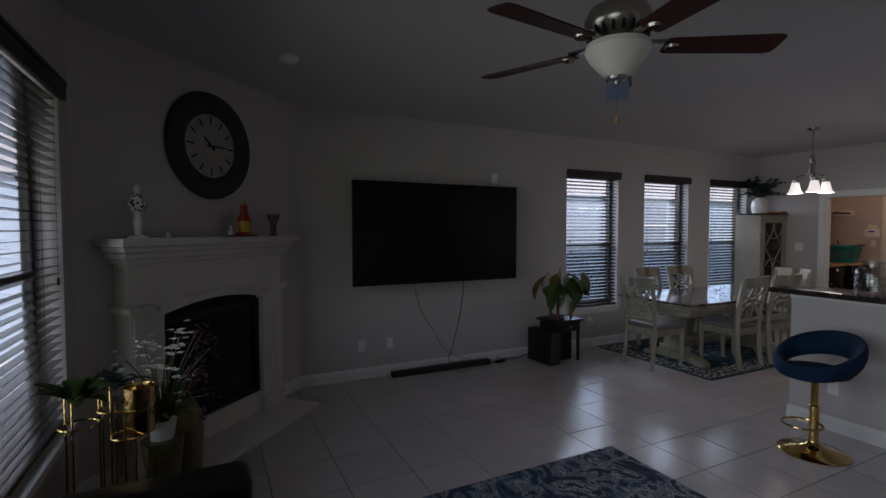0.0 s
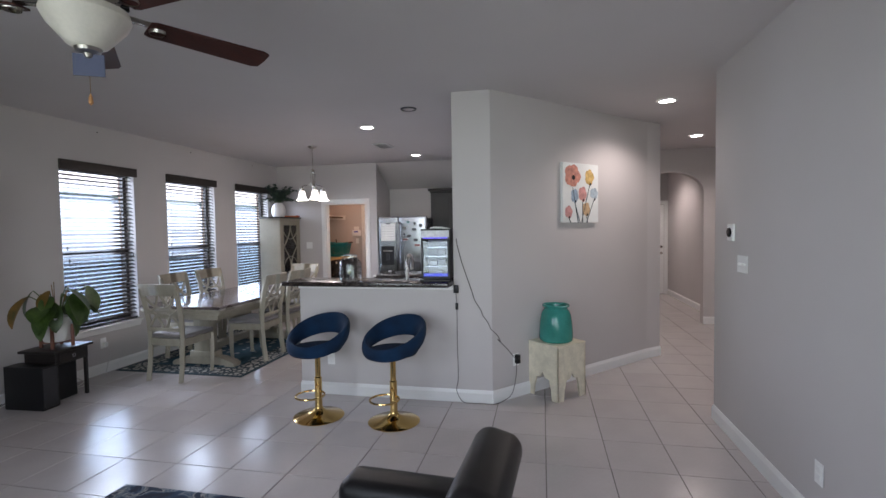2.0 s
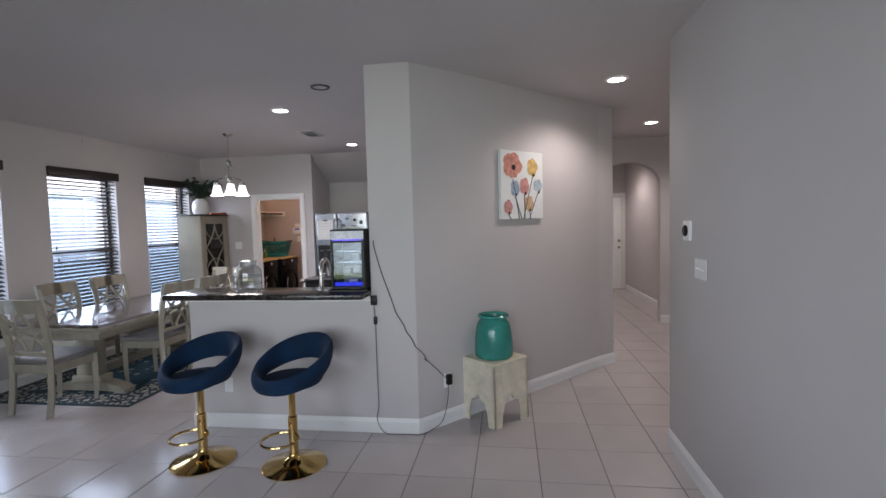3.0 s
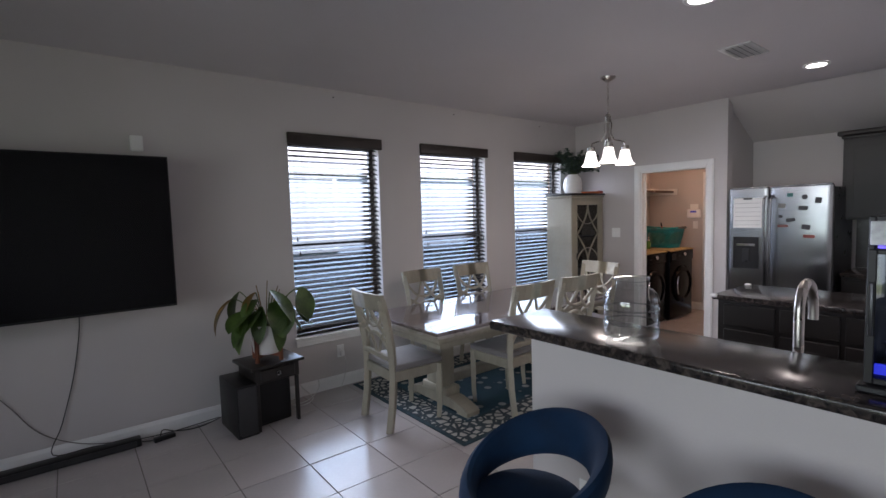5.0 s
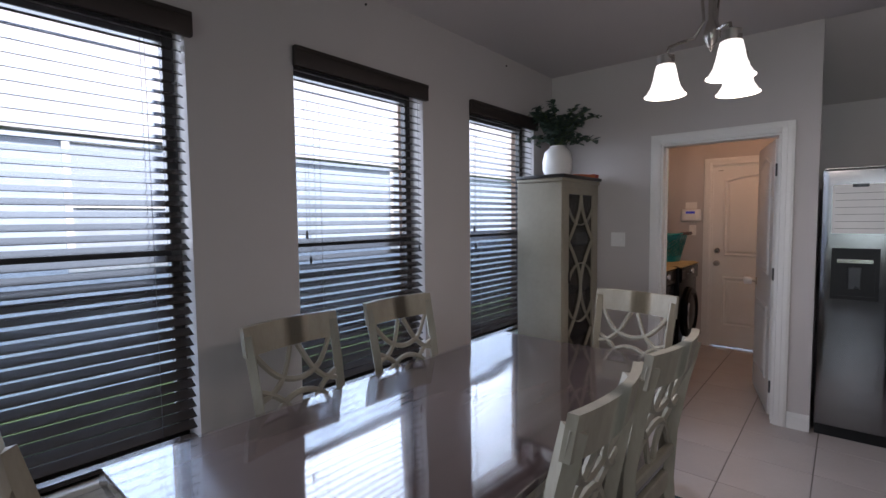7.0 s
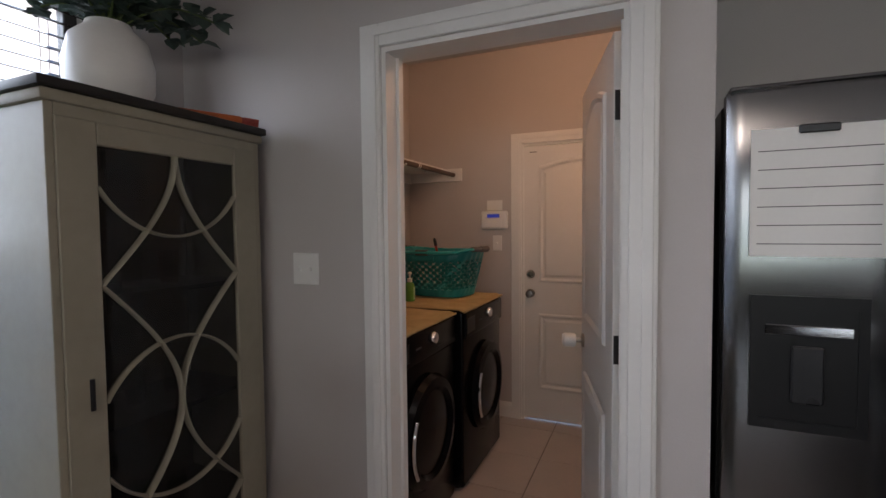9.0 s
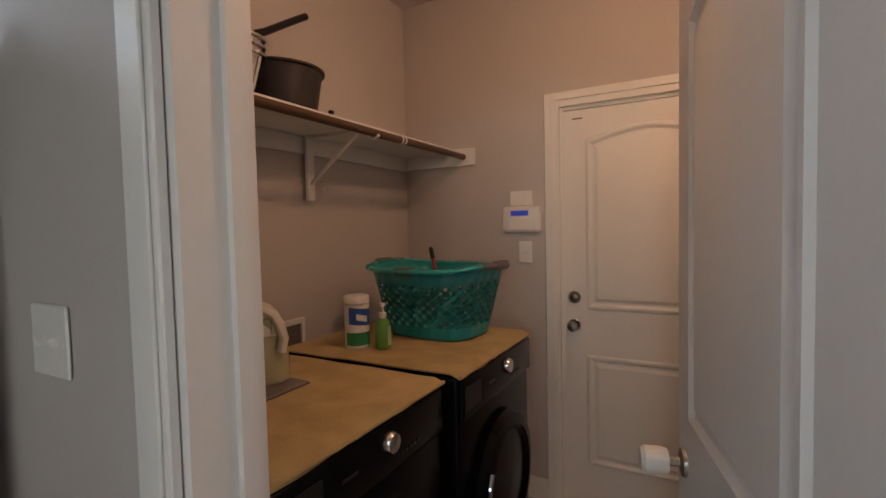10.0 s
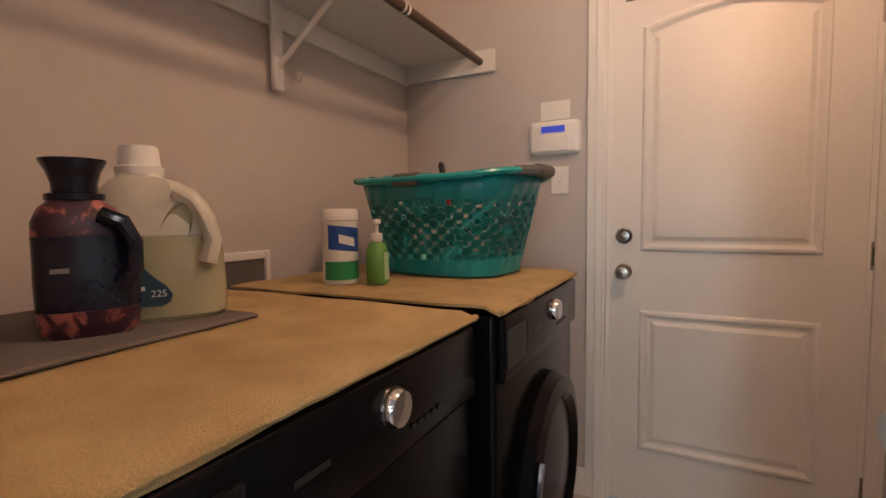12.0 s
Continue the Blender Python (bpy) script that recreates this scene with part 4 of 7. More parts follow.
for k in range(16):
    leaf(bm, (-0.11, 0.09, 0.78), rng.uniform(0, 6.28), rng.uniform(0.5, 1.2), rng.uniform(0.10, 0.18), 0.05, rng.uniform(0.8, 1.6))
part("foliage", bm, LEAF2, stand, "", 0)
orchid = thing("flowering_plant", "tall plant with white blossoms in a white pot", "plant", pose(-0.90, 2.72, 0) @ Matrix.Diagonal((0.8, 0.8, 1.0, 1)))
part("stool", lathe(B(), [(0.10, 0.0), (0.11, 0.02), (0.08, 0.22), (0.12, 0.48), (0.12, 0.50)], 18), mat("green_gold_vase", (0.05, 0.06, 0.03), 0.4, 0.1, vary=0.5, scale=10, colour2=(0.16, 0.13, 0.05)), orchid, "mottled green and gold pedestal")
part("pot", lathe(B(), [(0.0, 0.50), (0.065, 0.50), (0.085, 0.60), (0.078, 0.60), (0.07, 0.58), (0.0, 0.58)], 18, caps=False), CERAMIC, orchid, "white pot")
bm, bf, bs = B(), B(), B()
for k in range(26):
    leaf(bm, (rng.uniform(-0.04, 0.04), rng.uniform(-0.04, 0.04), 0.58), rng.uniform(0, 6.28), rng.uniform(0.6, 1.45), rng.uniform(0.14, 0.30), rng.uniform(0.025, 0.05), rng.uniform(0.4, 1.6))
for k in range(11):
    a, r, h = rng.uniform(0, 6.28), rng.uniform(0.06, 0.28), rng.uniform(0.72, 1.08)
    tip = (r * math.cos(a), r * math.sin(a), h)
    tube(bs, arc((0, 0, 0.58), tip, 0.05), 0.004, 5)
    for q in range(9):
        c = Vector(tip) + Vector((rng.uniform(-0.06, 0.06), rng.uniform(-0.06, 0.06), rng.uniform(-0.10, 0.05)))
        for w in range(4):
            leaf(bf, c, w * 1.57 + rng.uniform(0, 1), 0.5, 0.028, 0.022, 1.0, 3)
bp = B()
for k in range(9):
    a, r, h = rng.uniform(-0.9, 1.2), rng.uniform(0.12, 0.34), rng.uniform(0.70, 1.02)
    tip = Vector((r * math.cos(a), r * math.sin(a), h))
    tube(bs, arc((0, 0, 0.58), tip, 0.04), 0.003, 5)
    for q in range(12):
        c = tip + Vector((rng.uniform(-0.05, 0.05), rng.uniform(-0.05, 0.05), rng.uniform(-0.13, 0.04)))
        leaf(bp, c, rng.uniform(0, 6.28), rng.uniform(-0.4, 1.0), rng.uniform(0.03, 0.06), 0.028, 1.0, 3)
part("plum_bloom", bp, mat("plum_petals", (0.055, 0.012, 0.035), 0.8, vary=0.4, scale=20), orchid, "dark plum dried flowers", 0)["kind"] = "stuff"
part("foliage", bm, LEAF, orchid, "", 0)
part("blossoms", bf, CERAMIC, orchid, "clusters of small white blossoms", 0)
part("stem", bs, STEM, orchid)["kind"] = "stuff"

tall_vase = solid("floor_vase", lathe(B(), [(0.0, 0.0), (0.075, 0.0), (0.085, 0.02), (0.105, 0.22), (0.115, 0.42), (0.105, 0.52), (0.075, 0.585), (0.055, 0.615), (0.060, 0.635), (0.048, 0.635), (0.045, 0.60), (0.0, 0.30)], 32, caps=False), mat("patina_vase", (0.055, 0.085, 0.065), 0.35, 0.2, vary=0.4, scale=7, grain=60, bump=0.2, colour2=(0.20, 0.14, 0.05)), "tall green and gold patina vase on the floor", "vase", pose(-0.83, 2.96, 0))

# ceiling fan
fan = thing("ceiling_fan", "brushed nickel ceiling fan with dark wood blades and a bowl light", "ceiling fan", pose(0.97, 1.55, -0.025))
part("canopy", lathe(B(), [(0.016, 2.55), (0.016, 2.68), (0.055, 2.72), (0.075, 2.764), (0.0, 2.764)], 24, caps=False), NICKEL, fan)
part("motor_housing", lathe(B(), [(0.0, 2.575), (0.07, 2.57), (0.125, 2.545), (0.145, 2.50), (0.14, 2.465), (0.115, 2.435), (0.09, 2.415), (0.0, 2.41)], 32, caps=False), NICKEL, fan)
bm = B()
for k in range(20):
    a = k * math.pi / 10
    box(bm, 0.108, -0.006, 2.425, 0.134, 0.006, 2.46, m=Matrix.Rotation(a, 4, 'Z'))
part("vent_slots", bm, BLACKBOX, fan)["kind"] = "stuff"
for k in range(5):
    a = radians(-29 + 72 * k)
    mm = Matrix.Rotation(a, 4, 'Z') @ Matrix.Translation((0, 0, 2.392)) @ Matrix.Rotation(radians(-11), 4, 'X')
    bm = B()
    prism(bm, [(0.20, -0.045), (0.22, -0.055), (0.66, -0.070), (0.69, -0.058), (0.695, 0.0), (0.69, 0.058), (0.66, 0.070), (0.22, 0.055), (0.20, 0.045)], 0.008, mm @ Matrix.Rotation(radians(-90), 4, 'X'))
    bl = part("blade", bm, FANWOOD, fan, "dark mahogany blade")
    bm = B()
    box(bm, 0.10, -0.018, 2.398, 0.23, 0.018, 2.412, 0.004, m=Matrix.Rotation(a, 4, 'Z'))
    lathe(bm, [(0.03, 0), (0.034, 0.012), (0.0, 0.016)], 14, m=Matrix.Rotation(a, 4, 'Z') @ Matrix.Translation((0.235, 0, 2.374)), caps=False)
    part("blade_bracket", bm, NICKEL, fan)
part("light_bowl", lathe(B(), [(0.085, 2.41), (0.135, 2.395), (0.142, 2.37), (0.125, 2.335), (0.095, 2.30), (0.065, 2.265), (0.03, 2.25), (0.0, 2.248)], 32, caps=False), FROST, fan, "cream frosted glass bowl")
part("finial", lathe(B(), [(0.045, 2.255), (0.040, 2.243), (0.018, 2.236), (0.012, 2.222), (0.0, 2.215)], 16, caps=False), NICKEL, fan)
part("tag", box(B(), -0.05, -0.003, 2.155, 0.05, 0.003, 2.235, m=Matrix.Rotation(radians(-60), 4, 'Z')), mat("blue_tag", (0.06, 0.07, 0.13), 0.6), fan, "small blue card hanging below the bowl")
bm = B()
tube(bm, [(0.01, 0.01, 2.24), (0.012, 0.012, 2.09)], 0.0012, 5)
part("pull_chain", bm, GOLD, fan)
part("pull_knob", lathe(B(), [(0.002, 2.095), (0.007, 2.08), (0.008, 2.06), (0.0, 2.05)], 10, at=(0.012, 0.012, 0), caps=False), mat("wood_knob", (0.35, 0.17, 0.07), 0.5), fan)
smoke = thing("smoke_detector", "round white smoke detector on the ceiling", "smoke detector", pose(-0.16, 3.40, 0))
part("case", lathe(B(), [(0.0, 2.70), (0.045, 2.70), (0.065, 2.715), (0.068, 2.739)], 24), WHITEPLASTIC, smoke)


def can(x, y, lit=True):
    ob = thing("recessed_light", "round recessed ceiling light, lit" if lit else "round dark ceiling speaker ring", "ceiling light", pose(x, y, 0), "recessed ceiling lights" if lit else "")
    part("ring", lathe(B(), [(0.068, 2.736), (0.070, 2.730), (0.092, 2.730), (0.096, 2.7385)], 32, caps=False), TRIM if lit else DARKSTEEL, ob)
    part("lamp", lathe(B(), [(0.0, 2.7345), (0.068, 2.7345)], 24, caps=False), CANGLOW if lit else CEIL, ob)
    return ob


# the corridor fitting is unseen and only goes with its added lamp
for x, y, watts in CANS:
    can(x, y)
can(4.06, 1.20, False).scale = (0.85, 0.85, 1)
vent = thing("ceiling_vent", "white slatted ceiling air vent", "vent", pose(5.93, 2.10, 0))
part("frame", box(B(), -0.19, -0.11, 2.732, 0.19, 0.11, 2.739, 0.002), TRIM, vent)
# every second slat is coloured dark for the shaded gaps between the louvres
for k in range(9):
    part("slat", box(B(), -0.16, -0.009, -0.001, 0.16, 0.009, 0.001, m=Matrix.Translation((0, -0.08 + k * 0.02, 2.729)) @ Matrix.Rotation(radians(35), 4, 'X')), DARKSTEEL if k % 2 else TRIM, vent)

# canvas of flowers on the slanted wall
D = Vector((5.36 - 3.615, -1.28 - 0.35, 0)).normalized()
pic_c = Vector((3.615, 0.35, 1.885)) + D * 1.165
canvas = thing("flower_canvas", "white canvas painted with red, yellow and blue poppies", "painting", Matrix.Translation(pic_c) @ Matrix.Rotation(math.atan2(D.y, D.x), 4, 'Z'))
part("canvas", box(B(), -0.275, -0.035, -0.295, 0.275, -0.003, 0.295, 0.004), mat("canvas_white", (0.72, 0.74, 0.73), 0.8, vary=0.06, scale=5), canvas)


def bloom(x, z, r, colour, seed, flat=1.0):
    g = random.Random(seed)
    m2 = mat("petal_paint", colour, 0.8, vary=0.35, scale=25)
    for k in range(5):
        a = k * 1.2566 + g.uniform(-0.2, 0.2)
        cx, cz = x + r * 0.45 * math.cos(a), z + r * 0.45 * math.sin(a) * flat
        pts = [(cx + r * g.uniform(0.5, 0.62) * math.cos(q * 0.524), cz + r * flat * g.uniform(0.5, 0.62) * math.sin(q * 0.524)) for q in range(12)]
        bm = B()
        bm.faces.new([bm.verts.new((px, -0.0355 - 0.0006 * k - seed * 0.00003, pz)) for px, pz in pts])
        part("petal", bm, m2, canvas, smooth=0)


for i, (x, z, r, c, f) in enumerate(((-0.13, 0.17, 0.125, (0.50, 0.22, 0.17), 0.9), (0.13, 0.16, 0.075, (0.55, 0.37, 0.13), 1.1), (0.02, -0.01, 0.065, (0.52, 0.25, 0.23), 1.2),
                                      (-0.10, -0.03, 0.060, (0.27, 0.35, 0.44), 1.2), (0.20, 0.0, 0.065, (0.38, 0.46, 0.52), 0.9), (-0.19, -0.19, 0.058, (0.50, 0.25, 0.24), 1.1), (0.08, -0.16, 0.062, (0.50, 0.34, 0.20), 1.2))):
    bloom(x, z, r, c, i + 1, f)
    hx, hz = (x + 0.01, z - 0.02) if i == 0 else (x + 0.01, z - r * 0.9)
    part("flower_heart", lathe(B(), [(0.0, 0.0), (0.2 * r, 0.0)], 10, m=Matrix.Translation((hx, -0.0395, hz)) @ Matrix.Rotation(radians(90), 4, 'X'), caps=False), BLACKBOX, canvas, "dark flower heart", 0)
for i, (x0, z0, x1) in enumerate(((-0.13, 0.05, -0.05), (0.13, 0.08, 0.0), (0.02, -0.08, 0.02), (-0.10, -0.1, -0.02), (0.2, -0.06, 0.08), (-0.19, -0.25, -0.16), (0.08, -0.22, 0.1))):
    bm = B()
    tube(bm, [(x0 + (x1 - x0) * s / 6, -0.0365, z0 + (-0.295 - z0) * s / 6) for s in range(7)], 0.005, 4, flat=0.3)
    part("stem", bm, mat("painted_stem", (0.03, 0.045, 0.05), 0.8, vary=0.3, scale=20), canvas)

# low ivory table with the teal jar
SM = pose(3.965, -0.205, 0, 0, 0, 47)
side = thing("ivory_side_table", "ivory inlaid side table with cusped arches", "side table", SM)
H = 0.50
w = 0.185
arch2 = [(-w, 0), (-w + 0.075, 0), (-w + 0.085, 0.10), (-0.085, 0.14), (-0.075, 0.18), (-0.03, 0.19), (0, 0.235), (0.03, 0.19), (0.075, 0.18), (0.085, 0.14), (w - 0.085, 0.10), (w - 0.075, 0), (w, 0), (w, H - 0.02), (-w, H - 0.02)]
for k in range(4):
    bm = B()
    prism(bm, arch2, 0.016, Matrix.Rotation(k * math.pi / 2, 4, 'Z') @ Matrix.Translation((0, -w, 0)))
    part("side_panel", bm, IVORY, side)
part("top", box(B(), -w - 0.003, -w - 0.003, H - 0.018, w + 0.003, w + 0.003, H, 0.003), IVORY, side)
jar = solid("teal_jar", lathe(B(), [(0.0, 0.0), (0.138, 0.0), (0.150, 0.012), (0.154, 0.05), (0.151, 0.12), (0.144, 0.19), (0.135, 0.245), (0.122, 0.275), (0.109, 0.290), (0.105, 0.300), (0.110, 0.312), (0.123, 0.320), (0.125, 0.331), (0.118, 0.337), (0.100, 0.325), (0.096, 0.300), (0.115, 0.265), (0.135, 0.12), (0.0, 0.03)], 36, caps=False), TEAL, "glossy teal ceramic jar on the ivory table", "jar", pose(3.965, -0.205, H))

# ---- dining area ----
drug = thing("dining_rug", "teal oriental rug with a cream floral border", "rug", pose(5.02, 3.86, 0))
part("edge", box(B(), -1.10, -0.80, 0.001, 1.10, 0.80, 0.008, 0.003), RUGDARK, drug)
part("border", box(B(), -1.06, -0.76, 0.008, 1.06, 0.76, 0.0095), RUGBORDER, drug)
part("inner_edge", box(B(), -0.84, -0.54, 0.0095, 0.84, 0.54, 0.0105), RUGDARK, drug)
part("field", box(B(), -0.81, -0.51, 0.0105, 0.81, 0.51, 0.0115), RUGFIELD, drug)

table = thing("dining_table", "dark-topped cream trestle dining table under a clear cover", "dining table", pose(4.94, 3.765, 0.0115))
L2, D2 = 1.065, 0.50
bm = B()
box(bm, -L2, -D2, 0.715, L2, D2, 0.742, 0.006, 2)
part("tabletop", bm, TABLEWOOD, table, "dark stained plank top")
bm = B()
box(bm, -L2 + 0.004, -D2 + 0.004, 0.680, L2 - 0.004, D2 - 0.004, 0.715, 0.010, 2)
box(bm, -L2 + 0.03, -D2 + 0.03, 0.645, L2 - 0.03, D2 - 0.03, 0.680, 0.012, 3)
part("moulded_edge", bm, CREAM, table)
bm = B()
box(bm, -L2 + 0.10, -D2 + 0.10, 0.585, L2 - 0.10, D2 - 0.10, 0.645)
part("apron", bm, CREAM, table)
for s in (-1, 1):
    x = s * 0.66
    bm = B()
    box(bm, x - 0.065, -0.11, 0.12, x + 0.065, 0.11, 0.585, 0.012, 2)
    box(bm, x - 0.075, -0.16, 0.10, x + 0.075, 0.16, 0.17, 0.01, 2)
    box(bm, x - 0.075, -0.18, 0.53, x + 0.075, 0.18, 0.585, 0.01, 2)
    part("pedestal", bm, CREAM, table)
    bm = B()
    foot = [(-0.40, 0.0), (-0.30, 0.0), (-0.27, 0.02), (0.27, 0.02), (0.30, 0.0), (0.40, 0.0), (0.405, 0.035), (0.36, 0.06), (0.22, 0.10), (0.0, 0.115), (-0.22, 0.10), (-0.36, 0.06), (-0.405, 0.035)]
    prism(bm, foot, 0.13, Matrix.Translation((x + 0.065, 0, 0)) @ Matrix.Rotation(radians(90), 4, 'Z'))
    part("foot", bm, CREAM, table)
bm = B()
box(bm, -0.60, -0.045, 0.15, 0.60, 0.045, 0.23, 0.008)
part("stretcher", bm, CREAM, table)
cover = thing("table_cover", "clear plastic cover draped over the table", "table cover", pose(4.94, 3.765, 0.0115))
bm = B()
nx, ny = 40, 20
hang = 0.045
grid = []
for i in range(nx + 1):
    row = []
    for j in range(ny + 1):
        x, y = -L2 - 0.006 + (2 * L2 + 0.012) * i / nx, -D2 - 0.006 + (2 * D2 + 0.012) * j / ny
        z = 0.7465 + 0.0016 * noise.noise(Vector((x * 3, y * 3, 0.3)))
        row.append(bm.verts.new((x, y, z)))
    grid.append(row)
for i in range(nx):
    for j in range(ny):
        bm.faces.new((grid[i][j], grid[i + 1][j], grid[i + 1][j + 1], grid[i][j + 1]))
rim = [grid[i][0] for i in range(nx + 1)] + [grid[nx][j] for j in range(1, ny + 1)] + [grid[i][ny] for i in range(nx - 1, -1, -1)] + [grid[0][j] for j in range(ny - 1, 0, -1)]
low = []
for v in rim:
    o = Vector((v.co.x / L2, v.co.y / D2, 0))
    o = Vector((math.copysign(1, o.x) if abs(o.x) > 0.99 else 0, math.copysign(1, o.y) if abs(o.y) > 0.99 else 0, 0))
    wv = 0.006 + 0.008 * (0.5 + noise.noise(Vector((v.co.x * 6, v.co.y * 6, 4))))
    low.append(bm.verts.new(v.co + o * wv - Vector((0, 0, hang + 0.02 * noise.noise(Vector((v.co.x * 4, v.co.y * 4, 9)))))))
for i in range(len(rim)):
    j = (i + 1) % len(rim)
    bm.faces.new((rim[i], rim[j], low[j], low[i]))
sheet = part("sheet", bm, VINYLCOVER, cover, "", 60)
sheet.visible_shadow = False


def dining_chair(m):
    """A cream chair with interlaced arcs in its back; it faces +y."""
    ob = thing("dining_chair", "cream painted dining chair with interlaced back and taupe seat", "chair", m, "chairs round the dining table")
    for s in (-1, 1):
        bm = B()
        path = [(s * 0.205, -0.245, 0.0), (s * 0.205, -0.215, 0.20), (s * 0.205, -0.20, 0.42), (s * 0.208, -0.21, 0.62), (s * 0.215, -0.245, 0.82), (s * 0.22, -0.285, 0.985)]
        tube(bm, path, 0.034, 4, flat=0.66)
        part("back_leg", bm, CREAM, ob)
        bm = B()
        tube(bm, [(s * 0.205, 0.19, 0.0), (s * 0.21, 0.198, 0.10), (s * 0.21, 0.20, 0.30), (s * 0.21, 0.195, 0.44)], 0.022, 4, taper=0.034)
        part("front_leg", bm, CREAM, ob)
    bm = B()
    box(bm, -0.215, 0.185, 0.37, 0.215, 0.215, 0.445, 0.004)
    box(bm, -0.215, -0.215, 0.37, 0.215, -0.19, 0.445, 0.004)
    for s in (-1, 1):
        box(bm, s * 0.222, -0.20, 0.37, s * 0.197, 0.20, 0.445, 0.004)
    part("seat_frame", bm, CREAM, ob)
    bm = B()
    box(bm, -0.225, -0.20, 0.446, 0.225, 0.225, 0.492, 0.018, 3)
    part("seat", bm, SEATFAB, ob, "taupe padded seat")
    bm = B()
    n = 10
    for i in range(n):
        a, c = -1 + 2 * i / n, -1 + 2 * (i + 1) / n
        ya, yc = -0.318 + 0.035 * a * a, -0.318 + 0.035 * c * c
        for z0, z1, y0 in ((0.905, 1.025, 0.0),):
            q = [(a * 0.24, ya, z0), (c * 0.24, yc, z0), (c * 0.24, yc - 0.022, z1), (a * 0.24, ya - 0.022, z1)]
            f = [bm.verts.new(p) for p in q] + [bm.verts.new((p[0], p[1] + 0.028, p[2])) for p in q]
            for k in ((0, 1, 2, 3), (7, 6, 5, 4), (0, 4, 5, 1), (3, 2, 6, 7), (0, 3, 7, 4), (1, 5, 6, 2)):
                bm.faces.new([f[t] for t in k])
    bmesh.ops.remove_doubles(bm, verts=bm.verts, dist=0.0005)
    part("top_rail", bm, CREAM, ob, "curved top rail")

    def yb(z):
        return -0.205 - 0.10 * max(0, (z - 0.6) / 0.4) ** 1.4 - 0.008
    curves = [[(-0.195, 0.905), (-0.11, 0.80), (0, 0.765), (0.11, 0.80), (0.195, 0.905)],
              [(-0.195, 0.56), (-0.11, 0.67), (0, 0.71), (0.11, 0.67), (0.195, 0.56)],
              [(-0.02, 0.905), (-0.07, 0.80), (-0.13, 0.74), (-0.20, 0.715)], [(0.02, 0.905), (0.07, 0.80), (0.13, 0.74), (0.20, 0.715)],
              [(-0.02, 0.555), (-0.07, 0.66), (-0.13, 0.72), (-0.20, 0.755)], [(0.02, 0.555), (0.07, 0.66), (0.13, 0.72), (0.20, 0.755)]]
    for cv in curves:
        bm = B()
        fine = []
        for k in range(len(cv) - 1):
            for q in range(4):
                t = q / 4
                p0, p1, p2, p3 = cv[max(0, k - 1)], cv[k], cv[k + 1], cv[min(len(cv) - 1, k + 2)]
                fine.append(tuple(0.5 * (2 * p1[i] + (p2[i] - p0[i]) * t + (2 * p0[i] - 5 * p1[i] + 4 * p2[i] - p3[i]) * t * t + (3 * p1[i] - p0[i] - 3 * p2[i] + p3[i]) * t ** 3) for i in (0, 1)))
        fine.append(cv[-1])
        tube(bm, [(x, yb(z), z) for x, z in fine], 0.0115, 6, flat=1.25)
        part("back_lattice", bm, CREAM, ob)
    bm = B()
    box(bm, -0.20, -0.235, 0.525, 0.20, -0.205, 0.562, 0.005)
    part("back_rail", bm, CREAM, ob)
    return ob


ch = dining_chair(pose(4.70, 3.385, 0.012, 0, 0, 2))
for m in (pose(5.30, 3.375, 0.012, 0, 0, -3), pose(4.67, 4.225, 0.012, 0, 0, 183), pose(5.33, 4.245, 0.012, 0, 0, 178), pose(3.90, 3.755, 0.004, 0, 0, -93), pose(6.02, 3.60, 0.012, 0, 0, 82)):
    copy_thing(ch, m)

# chandelier
chand = thing("chandelier", "nickel chandelier with lit white bell shades", "chandelier", pose(5.69, 3.075, 0))
part("canopy", lathe(B(), [(0.008, 2.70), (0.03, 2.705), (0.062, 2.725), (0.065, 2.739), (0.0, 2.739)], 24, caps=False), NICKEL, chand)
bm = B()
for k in range(9):
    a = k % 2 * math.pi / 2
    c = Vector((0, 0, 2.69 - k * 0.030))
    tube(bm, [c + Vector((0.009 * math.cos(q * 0.785) * math.cos(a), 0.009 * math.cos(q * 0.785) * math.sin(a), 0.019 * math.sin(q * 0.785))) for q in range(8)], 0.0025, 5, closed=True)
part("chain", bm, NICKEL, chand)
part("body", lathe(B(), [(0.004, 2.43), (0.020, 2.42), (0.026, 2.40), (0.014, 2.375), (0.012, 2.26), (0.022, 2.235), (0.030, 2.20), (0.020, 2.17), (0.010, 2.15), (0.0, 2.13)], 20, caps=False), NICKEL, chand)
